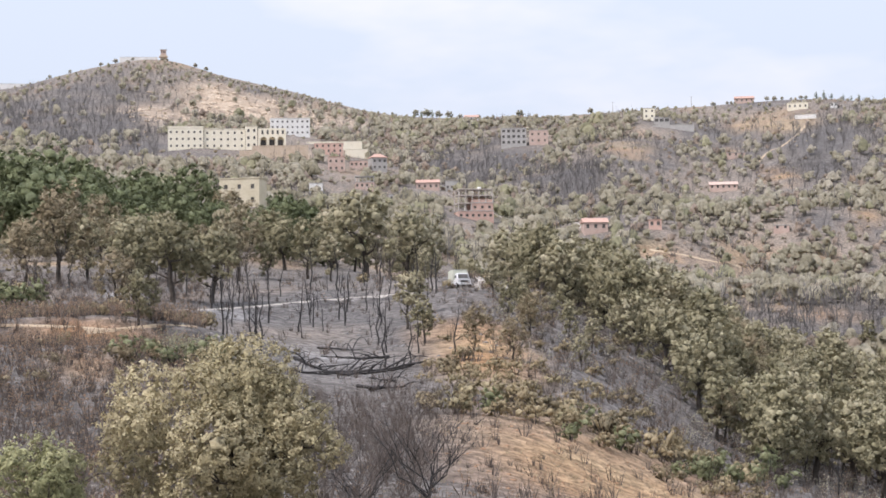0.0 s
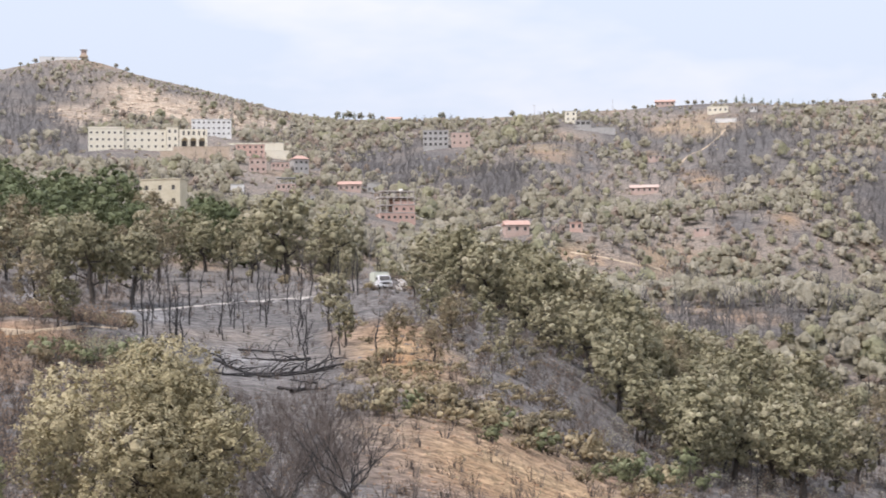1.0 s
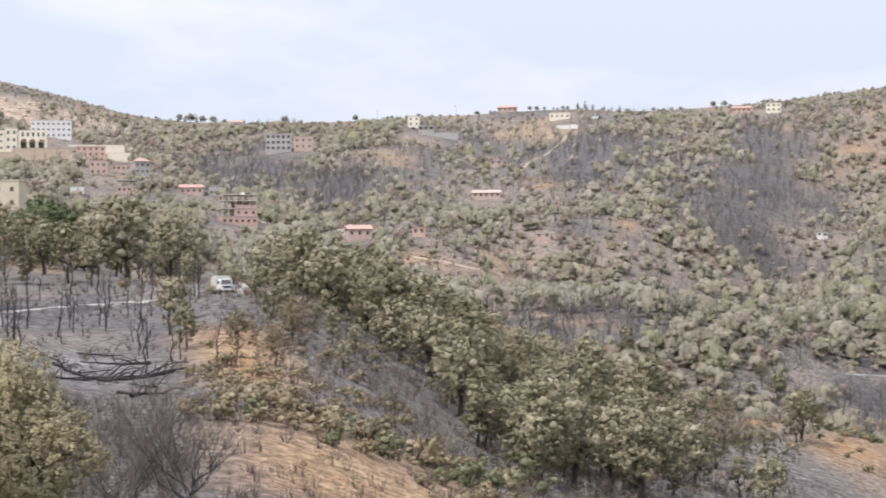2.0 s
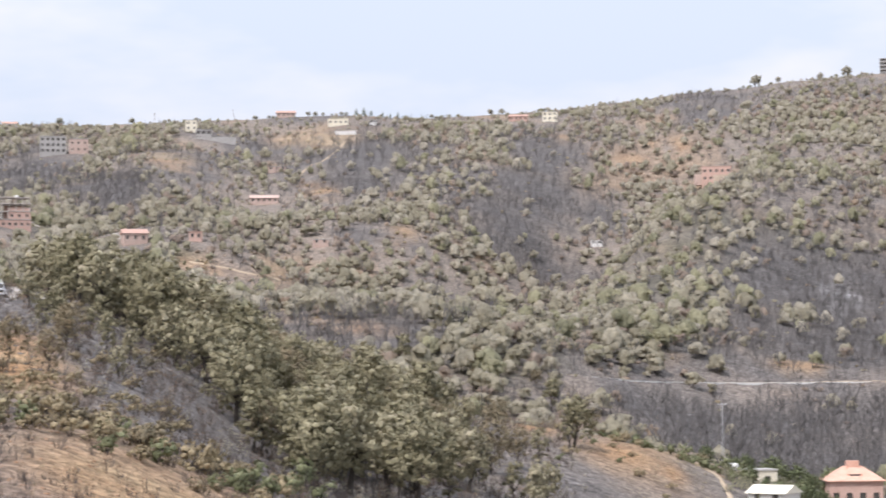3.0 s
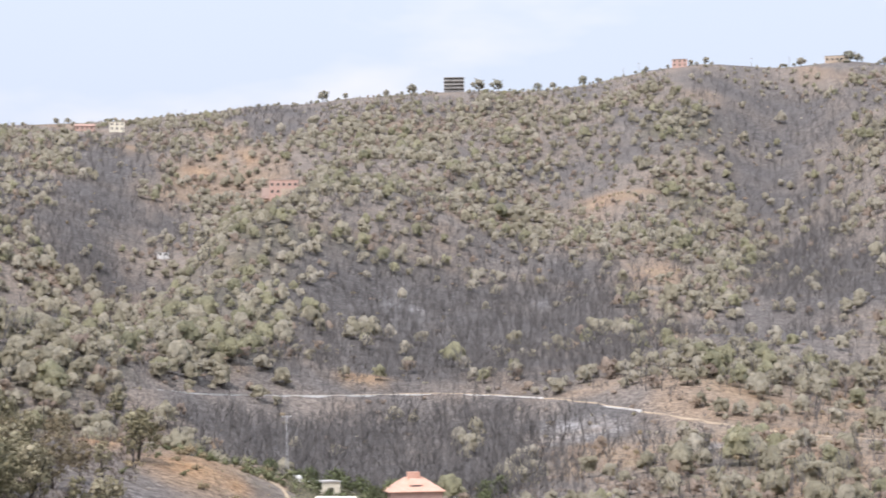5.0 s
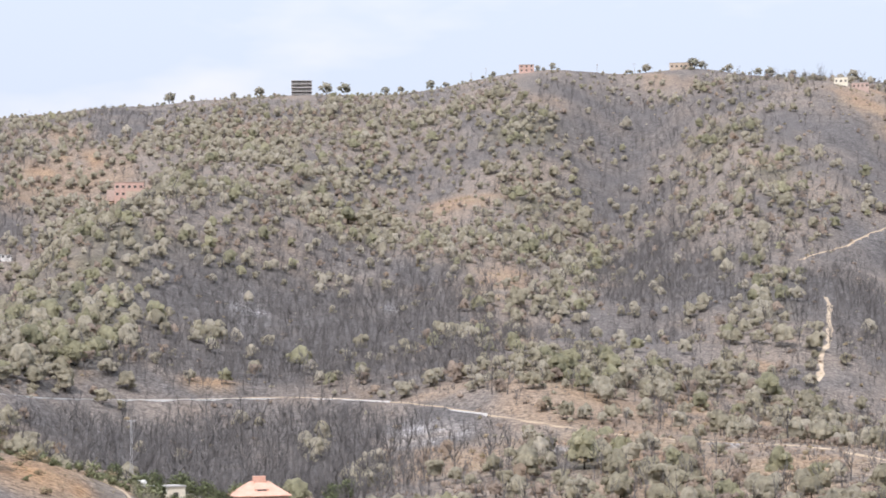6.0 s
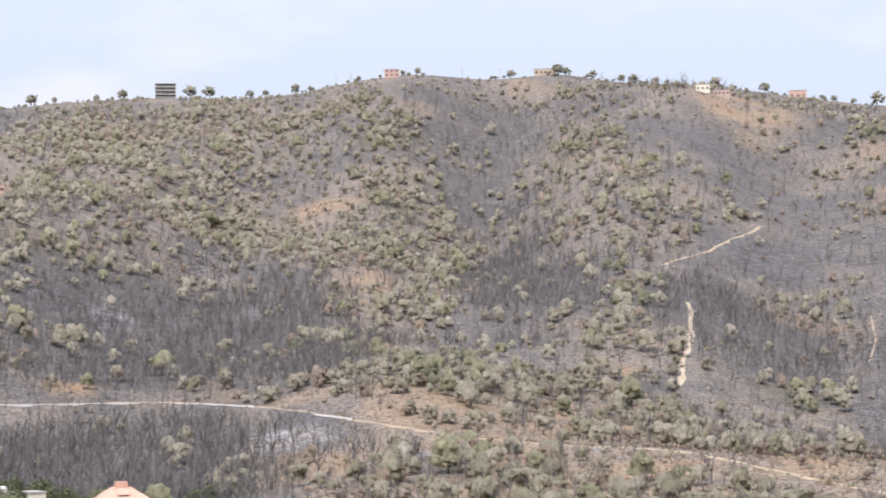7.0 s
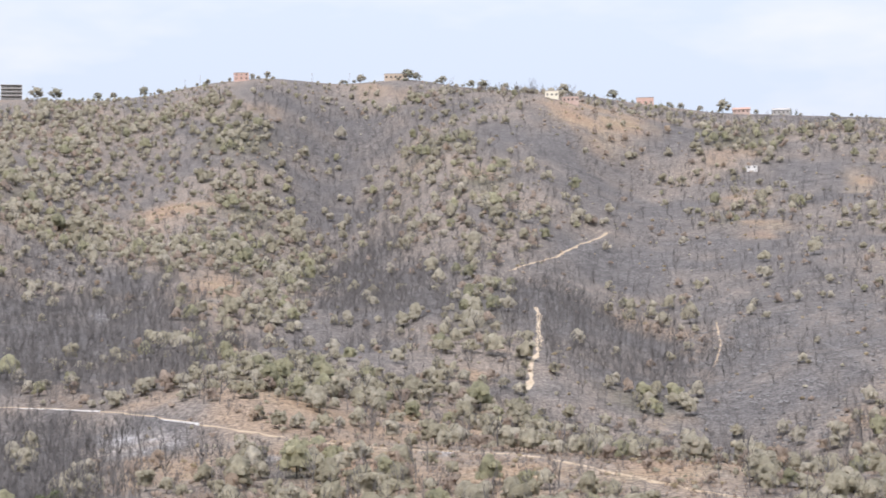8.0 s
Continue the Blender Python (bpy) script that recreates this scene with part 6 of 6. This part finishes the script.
# watch tower on the hilltop
t = thing("watch_tower", spot(-25.64, crest(-25.64) - 2, -0.5), 25.6, "square pale watch tower with a projecting gallery", "tower")
part("shaft", boxed(-2.2, 2.2, -2.2, 2.2, -1, 4.2, 0.06), M_STONE, t)
part("gallery", boxed(-3.0, 3.0, -3.0, 3.0, 2.4, 3.2, 0.05), M_STONE, t)
part("cabin", boxed(-1.9, 1.9, -1.9, 1.9, 4.2, 7.4, 0.05), M_ROSE, t, "pinkish lookout cabin")
part("roof", boxed(-2.3, 2.3, -2.3, 2.3, 7.4, 7.7), M_CONC, t)
for k in range(3):
    part("window", boxed(-1.5 + k * 1.1, -0.8 + k * 1.1, -1.95, -1.9, 5.3, 6.5), M_GLASS, t)

# unfinished pink block above the lane
t = thing("unfinished_house", spot(-17.38, 830, -0.3), 17.4 + 12, "unfinished pink brick block with bare concrete frame storeys", "house")
house("", 0, 0, 14, 9, 3.0, 1, 6, M_PINK, "", parent=t, ww=1.1, wh=1.0)
house("", 0, 0, 8.6, 8.6, 2.9, 1, 3, M_PINK, "", parent=t, shift=(2.6, 0.1), ww=1.0, wh=1.0, up_by=3.25)
skeleton_floor(t, 5.0, 8.6, 3.25, 3.0, 2, M_FRAME, ox=-4.3)
skeleton_floor(t, 13.4, 8.4, 6.4, 2.9, 5, M_FRAME)
part("wall", boxed(-1.6, 6.6, -3.9, -3.6, 6.4, 7.6), M_PINK, t, "half-built brick parapet")
part("wall", boxed(-1.6, 6.6, 3.2, 3.5, 6.4, 8.9), M_PINK, t)
skeleton_floor(t, 13.0, 8.2, 9.3, 2.4, 5, M_FRAME)
part("water_tank", boxed(1.6, 3.0, -0.8, 0.8, 11.7, 12.7, 0.2), M_WHITE, t, "small white rooftop water tank")

# village below the white building
house("house", -21.05, 1036, 8.2, 8, 6.8, 2, 3, M_ROSE, "small pink two-storey house among hillside trees", roof_mat=M_OLDTILE, up=-0.4, group="village houses")
house("house", -19.94, 1066, 7.6, 8, 6.2, 2, 3, M_CONC, "grey two-storey house with a red tiled roof", roof="hip", roof_mat=M_OLDTILE, up=-0.4, turn=15, group="village houses")
house("house", -20.45, 1062, 9.0, 7, 3.2, 1, 4, M_ROSE, "low pinkish house beside a garden wall", roof_mat=M_CONC, group="village houses")
house("house", -21.25, 1112, 15, 9, 5.2, 2, 5, M_PINK, "red-brown block behind a white wall", roof_mat=M_OLDTILE, group="village houses")
t = house("house", -20.3, 955, 8.6, 7, 2.8, 1, 4, M_ROSE, "half-built house with a row of bare columns", group="village houses")
skeleton_floor(t, 8.2, 6.6, 3.05, 2.6, 5, M_CONC)
house("house", -18.6, 985, 10.5, 7, 3.0, 1, 4, M_ROSE, "low house with a long red tiled roof", roof="gable", roof_mat=M_OLDTILE, group="village houses")
house("house", -17.95, 990, 6.0, 6, 4.2, 1, 3, M_CONC, "small grey house beside a red-roofed one", roof_mat=M_CONC, group="village houses")
house("house", -21.6, 930, 6.0, 6, 4.0, 1, 2, M_WHITE, "small white house half hidden by trees", group="village houses")
house("house", -19.5, 930, 5.0, 6, 3.0, 1, 2, M_CONC, "small grey hut among burnt shrubs", group="village houses")
house("cream_house", -23.55, 600, 11.5, 8, 7.4, 2, 3, M_SHADED_CREAM, "cream flat-roofed house rising out of green trees", roof_mat=M_SHADED_CREAM, up=-0.6, turn=-16, ww=1.0, wh=1.2)
# houses on the ridge
house("house", -16.27, 1199, 14.2, 9, 9.4, 3, 5, M_CONC, "greyish three-storey house below the ridge line", ww=1.5, wh=1.5, group="ridge houses")
house("house", -15.6, 1199, 10.5, 8, 7.2, 2, 3, M_ROSE, "faded pink two-storey house below the ridge", group="ridge houses")
house("house", -12.63, 1246, 6.8, 7, 6.0, 2, 2, M_CREAM, "narrow cream house on the ridge", group="ridge houses")
house("house", -12.3, 1236, 9.0, 7, 3.2, 1, 3, M_CONC, "low grey house with a dark veranda opening", ww=2.2, wh=1.7, group="ridge houses")
house("house", -10.1, crest(-10.1) - 8, 12, 7, 2.6, 1, 4, M_ROSE, "long low pinkish house on the ridge", roof="gable", roof_mat=M_OLDTILE, group="ridge houses")
house("house", -8.7, 1250, 12, 8, 3.2, 1, 4, M_CREAM, "low cream house on the ridge with an earth ramp", roof_mat=M_CREAM, group="ridge houses")
house("house", -7.75, 1250, 4.0, 5, 2.2, 1, 2, M_WHITE, "small white hut beside ridge cypresses", group="ridge houses")
house("house", -17.4, 1376, 9, 7, 2.6, 1, 3, M_WHITE, "small white house with a red roof on the skyline", roof="gable", roof_mat=M_OLDTILE, group="ridge houses")
house("house", -3.0, 1286, 9.0, 7, 5.4, 2, 3, M_CREAM, "cream two-storey house on the ridge", group="ridge houses")
house("house", -3.85, 1288, 11, 6, 2.6, 1, 4, M_PINK, "low red-brown shed on the ridge", roof="gable", roof_mat=M_OLDTILE, group="ridge houses")
t = thing("unfinished_house", spot(6.03, crest(6.03) - 5, -0.3), -6.0, "grey unfinished four-level concrete frame on the ridge", "house")
for s in range(4):
    skeleton_floor(t, 13.0, 8.5, s * 2.4, 2.4, 4, M_CONC)
    part("wall", boxed(-6.3, 6.3, -3.4, -3.1, s * 2.4, s * 2.4 + 1.2), M_CONC, t)
    part("wall", boxed(-6.3, 6.3, 3.3, 3.6, s * 2.4, s * 2.4 + 2.1), M_CONC, t)
house("house", 16.25, crest(16.25) - 5, 15, 8, 3.6, 1, 5, M_STONE, "long sandy house under a flat roof on the ridge", ww=1.4, group="ridge houses")
house("house", 12.1, crest(12.1) - 8, 9.5, 8, 5.0, 2, 3, M_PINK, "red brick two-storey house on the ridge", up=-0.5, group="ridge houses")
house("house", 20.45, 1257, 8.0, 7, 3.6, 1, 3, M_CREAM, "small cream house above a bare slope", group="ridge houses")
house("house", 20.95, 1258, 9.5, 7, 3.2, 1, 4, M_ROSE, "low pinkish house above dry soil", group="ridge houses")
house("house", 22.95, crest(22.95) - 4, 11, 7, 4.4, 1, 3, M_PINK, "brown brick building on the ridge", up=-0.4, group="ridge houses")
house("house", 25.5, crest(25.5) - 5, 11, 7, 2.6, 1, 4, M_ROSE, "low house among ridge trees", roof="gable", roof_mat=M_OLDTILE, group="ridge houses")
house("house", 26.55, crest(26.55) - 5, 11, 7, 2.8, 1, 4, M_CONC, "low grey house between cypresses", roof="gable", roof_mat=M_CONC, group="ridge houses")
# houses scattered on the slopes
house("house", -14.15, 733, 8.2, 7, 2.8, 1, 3, M_ROSE, "small house with a red tiled roof by a pale lane", roof="gable", roof_mat=M_OLDTILE, turn=8, group="slope houses")
house("house", -12.53, 732, 4.4, 4, 2.6, 1, 2, M_PINK, "small square red brick hut", roof_mat=M_OLDTILE, group="slope houses")
house("house", -10.7, 1046, 13.5, 7, 2.4, 1, 5, M_ROSE, "long low house with a faded pink roof", roof="gable", roof_mat=M_ROSE, group="slope houses")
house("house", -9.2, 902, 6.5, 6, 2.0, 1, 2, M_ROSE, "small ruined pinkish house on the slope", group="slope houses")
house("house", -10.35, 1114, 9.5, 6, 2.2, 1, 3, M_ROSE, "low rose-coloured hut amid grey trees", group="slope houses")
t = house("pink_house", 1.42, 1110, 15, 9, 7.4, 2, 5, M_PINK, "pink two-storey brick house with a walled garden", roof_mat=M_ROSE, ww=1.4, wh=1.3)
part("extension", boxed(-11.5, -7.6, -3.5, 3.5, -2, 3.6), M_ROSE, t, "low pinkish side building")
house("house", 25.73, 1170, 6.0, 6, 1.8, 1, 2, M_WHITE, "tiny white-roofed hut on burnt ground", roof_mat=M_WHITE, group="slope houses")
house("house", -1.8, 1010, 5.5, 5, 2.0, 1, 2, M_WHITE, "small white hut on the slope", roof_mat=M_WHITE, group="slope houses")
# bare columns in the clearing
t = thing("foundation", spot(-11.0, 696, -1.2), 11, "row of bare concrete columns on a clearing", "foundation")
part("slab", boxed(-7.5, 7.5, -3, 3, -1.5, 0.3), M_STONE, t)
for k in range(7):
    part("column", boxed(-7 + k * 2.2, -6.6 + k * 2.2, -2.6, -2.2, 0.3, 2.2 - 0.2 * (k % 2)), M_STONE, t)

# ---- houses on the knoll ----
KZ = 100.0
t = thing("villa", Vector((400 * math.sin(radians(4.79)), 400 * math.cos(radians(4.79)), KZ - 23.2)), -4.8 + 8, "brick villa under an orange hipped tile roof with a raised lantern", "house")
house("", 0, 0, 9.6, 9.6, 4.3, 1, 4, M_PINK, "", parent=t, roof="hip", roof_mat=M_TILE, ww=1.1, wh=1.4, sink=2)
part("lantern", boxed(-1.1, 1.1, -1.1, 1.1, 6.2, 7.9), M_TILE, t, "raised square lantern of the tiled roof")
bm = bmesh.new()
v = [bm.verts.new(p) for p in ((-1.3, -3.6, 5.15), (1.3, -3.6, 5.15), (1.0, -1.6, 6.25), (-1.0, -1.6, 6.25))]
bm.faces.new(v)
r = bmesh.ops.extrude_face_region(bm, geom=bm.faces[:])
bmesh.ops.translate(bm, verts=[e for e in r["geom"] if isinstance(e, bmesh.types.BMVert)], vec=(0, 0, 0.5))
part("dormer", bm, M_TILE, t)
part("window", boxed(-0.9, 0.9, -3.64, -3.61, 5.2, 5.55), M_GLASS, t)
t = thing("white_house", Vector((370 * math.sin(radians(2.22)), 370 * math.cos(radians(2.22)), KZ - 18.6)), -2.4 + 20, "small white flat-roofed house in a green garden", "house")
house("", 0, 0, 6.6, 5.5, 2.9, 1, 2, M_CREAM, "", parent=t, roof_mat=M_CONC, ww=0.9, wh=1.1, door=True)
t = thing("shed", Vector((322 * math.sin(radians(2.75)), 322 * math.cos(radians(2.75)), KZ - 19.2)), -2.2 - 28, "low shed under a pale beige sheet roof", "shed")
house("", 0, 0, 6.0, 5.0, 2.2, 1, 2, M_WHITE, "", parent=t, roof="gable", roof_mat=M_CREAM)
for k, x in enumerate((0.0, 1.7)):
    t = thing("water_tank", Vector((372 * math.sin(radians(1.55 + k * 0.17)), 372 * math.cos(radians(1.55 + k * 0.17)), KZ - 15.6)), 60, "white plastic water tank on a block stand", "tank")
    bm = bmesh.new()
    bmesh.ops.create_cone(bm, cap_ends=True, segments=16, radius1=0.48, radius2=0.48, depth=1.4, matrix=pose(0, 0, 0.6, 90, 0, 0))
    bmesh.ops.bevel(bm, geom=[e for e in bm.edges if len(e.link_faces) == 2 and any(len(f.verts) > 4 for f in e.link_faces)], offset=0.14, segments=2, affect="EDGES")
    part("drum", bm, M_WHITE, t)
    part("stand", boxed(-0.5, 0.5, -0.8, 0.8, -2.4, 0.12), M_CONC, t)


def pole(bearing, far, h, label, mat=M_POLE, arms=2, lattice=False):
    t = thing("utility_pole", spot(bearing, far, -0.3), -bearing, label, "pole", "utility poles")
    if lattice:
        for sx, sy in ((-1, -1), (1, -1), (1, 1), (-1, 1)):
            v, f = tube(np.array([[sx * 0.35, sy * 0.35, -0.5], [sx * 0.12, sy * 0.12, h]]), np.array([0.06, 0.05]), 4)
            part("leg", mesh_from("leg", v, f, [mat]), None, t)
        for k in range(12):
            z0, z1 = h * k / 12, h * (k + 1) / 12
            a, b = 0.35 - 0.23 * k / 12, 0.35 - 0.23 * (k + 1) / 12
            s = 1 if k % 2 else -1
            v, f = tube(np.array([[-a * s, -a, z0], [b * s, -b, z1]]), np.array([0.035, 0.035]), 3)
            part("brace", mesh_from("brace", v, f, [mat]), None, t)
    else:
        v, f = tube(np.array([[0, 0, -0.5], [0, 0, h]]), np.array([0.17, 0.10]), 6)
        part("shaft", mesh_from("shaft", v, f, [mat]), None, t)
    for k in range(arms):
        arm = part("crossarm", boxed(-0.9, 0.9, -0.06, 0.06, h - 0.35 - k * 0.8, h - 0.22 - k * 0.8), mat, t)
        for x in (-0.8, 0.0, 0.8):
            part("insulator", boxed(x - 0.05, x + 0.05, -0.05, 0.05, h - 0.22 - k * 0.8, h - 0.02 - k * 0.8), M_WHITE, arm)
    return t


pole(1.44, 425, 19.6, "pale lattice power pole rising behind the knoll", M_STEEL, 1, True)
for b, f, h in [(-20.0, 1120, 9), (-19.2, 1130, 9), (-17.8, 828, 8), (-25.3, 520, 12), (-15.9, 760, 7), (-11.6, 900, 7), (-11.5, crest(-11.5) - 5, 7), (2.25, 1075, 8), (-13.6, crest(-13.6) - 5, 7),
                (15.0, crest(15.0) - 4, 7), (14.0, crest(14.0) - 4, 6), (11.0, crest(11.0) - 4, 7), (10.6, crest(10.6) - 4, 6)]:
    pole(b, f, h, "thin weathered utility pole on the hillside", M_POLE, 1)


# ---- van on the lane ----
def wheel(t, x, y, r=0.33):
    bm = bmesh.new()
    bmesh.ops.create_cone(bm, cap_ends=True, segments=18, radius1=r, radius2=r, depth=0.22, matrix=Matrix.Translation((x, y, r)) @ pose(0, 0, 0, 0, 90, 0))
    w = part("wheel", bm, M_RUBBER, t)
    bm = bmesh.new()
    bmesh.ops.create_cone(bm, cap_ends=True, segments=14, radius1=r * 0.6, radius2=r * 0.6, depth=0.24, matrix=Matrix.Translation((x, y, r)) @ pose(0, 0, 0, 0, 90, 0))
    part("rim", bm, M_STEEL, w)


t = thing("truck", spot(-17.75, 279, 0.3), 17.5 + 14, "small white truck with a pale canvas box on the lane", "truck")
bm = bmesh.new()
box(bm, -0.88, 0.88, -1.9, 0.2, 0.42, 1.15)
for v in bm.verts:
    if v.co.y < -1.5:
        v.co.z = min(v.co.z, 1.02)
bmesh.ops.bevel(bm, geom=bm.edges[:], offset=0.09, segments=2, affect="EDGES")
part("body", bm, M_VAN, t)
bm = bmesh.new()
box(bm, -0.84, 0.84, -1.35, 0.18, 1.1, 1.85)
for v in bm.verts:
    if v.co.z > 1.5:
        v.co.x *= 0.9
        v.co.y = v.co.y + 0.42 if v.co.y < 0 else v.co.y
bmesh.ops.bevel(bm, geom=bm.edges[:], offset=0.07, segments=2, affect="EDGES")
cab = part("cab", bm, M_VAN, t)
bm = bmesh.new()
v = [bm.verts.new(p) for p in ((-0.7, -1.32, 1.2), (0.7, -1.32, 1.2), (0.64, -1.05, 1.72), (-0.64, -1.05, 1.72))]
f = bm.faces.new(v)
r = bmesh.ops.extrude_face_region(bm, geom=[f])
bmesh.ops.translate(bm, verts=[e for e in r["geom"] if isinstance(e, bmesh.types.BMVert)], vec=(0, -0.05, 0.02))
part("windscreen", bm, M_GLASS, cab, "dark windscreen")
for s in (-1, 1):
    part("side_window", boxed(s * 0.82 - 0.03, s * 0.82 + 0.03, -0.7, -0.05, 1.22, 1.62), M_GLASS, cab)
    part("headlight", boxed(s * 0.66 - 0.13, s * 0.66 + 0.13, -1.95, -1.89, 0.7, 0.88, 0.02), M_STEEL, t, "round clear headlight")
    part("mirror", boxed(s * 0.98 - 0.08, s * 0.98 + 0.08, -1.1, -1.02, 1.2, 1.42), M_RUBBER, cab)
    for y in (-1.25, 1.9):
        wheel(t, s * 0.78, y)
part("grille", boxed(-0.45, 0.45, -1.94, -1.89, 0.62, 0.9), M_RUBBER, t)
part("bumper", boxed(-0.9, 0.9, -2.02, -1.9, 0.36, 0.55, 0.03), M_VAN, t)
part("bed", boxed(-0.95, 0.95, 0.24, 3.0, 0.5, 1.0, 0.03), M_VAN, t)
bm = boxed(-1.0, 1.0, 0.26, 3.0, 1.0, 2.35)
bmesh.ops.bevel(bm, geom=[e for e in bm.edges if all(v.co.z > 2 for v in e.verts)], offset=0.16, segments=3, affect="EDGES")
box_part = part("canopy", bm, M_CANVAS, t, "pale grey-green canvas box")
for k in range(4):
    part("hoop", boxed(-1.02, 1.02, 0.36 + k * 0.82, 0.42 + k * 0.82, 2.35, 2.38), M_STEEL, box_part)

# ---- fallen charred trees in the ash field ----
lrng = np.random.default_rng(71)


def fallen(bearing, far, length, turn, thick, sprays):
    """A burnt tree lying on the land, its limbs spread along the ground."""
    p = spot(bearing, far)
    t = thing("fallen_log", p, 0, "fallen charred trunk lying in pale ash", "log", "fallen logs")

    def lie(line, lift):
        zz = [float(ground(math.degrees(math.atan2(p.x + c[0], p.y + c[1])), math.hypot(p.x + c[0], p.y + c[1]))) - p.z for c in line]
        line[:, 2] = np.array(zz) + lift + np.abs(line[:, 2])
        return line

    q = np.linspace(0, 1, 9)[:, None]
    way = np.array([math.cos(turn), math.sin(turn), 0])
    side = np.array([-way[1], way[0], 0])
    flat = q * length * way + side * np.sin(q * lrng.uniform(2, 5) + lrng.uniform(0, 3)) * length * 0.05
    trunk = lie(flat.copy() + lrng.normal(size=(9, 3)) * np.array([0.05, 0.05, 0.05]), thick)
    v, f = tube(trunk, thick * np.linspace(1, 0.35, 9), 7)
    part("trunk", mesh_from("trunk", v, f, [M_CHAR]), None, t)
    for s in range(sprays):
        i = lrng.integers(1, 8)
        ln = length * lrng.uniform(0.25, 0.6)
        a = lrng.uniform(0.3, 1.2) * (1 if lrng.random() < 0.5 else -1)
        d = way * math.cos(a) + side * math.sin(a)
        k = np.linspace(0, 1, 6)[:, None]
        line = flat[i] + k * ln * d + side * np.sin(k * 4 + s) * ln * 0.07
        line[:, 2] = np.sin(k[:, 0] * lrng.uniform(1.5, 3.0)) * lrng.uniform(0.2, 1.5)
        v, f = tube(lie(line, thick * 0.7), thick * lrng.uniform(0.35, 0.6) * np.linspace(1, 0.25, 6), 5)
        part("branch", mesh_from("branch", v, f, [M_CHAR]), None, t)


for b, f, ln, a, th, n in [(-21.4, 192, 8.5, 0.75, 0.20, 10), (-22.3, 199, 7.0, -0.5, 0.16, 8), (-21.0, 190, 7.5, 0.95, 0.16, 10), (-19.7, 205, 6.5, 3.6, 0.15, 8), (-22.4, 190, 6.0, 0.9, 0.13, 6),
                           (-20.6, 179, 4.5, 0.0, 0.15, 4), (-20.2, 176, 2.4, 1.2, 0.22, 2), (-19.5, 184, 3.6, 2.7, 0.12, 3), (-22.9, 205, 4.0, -0.3, 0.11, 3), (-21.6, 214, 4.6, 0.5, 0.11, 3)]:
    fallen(b, f, ln, a, th, n)
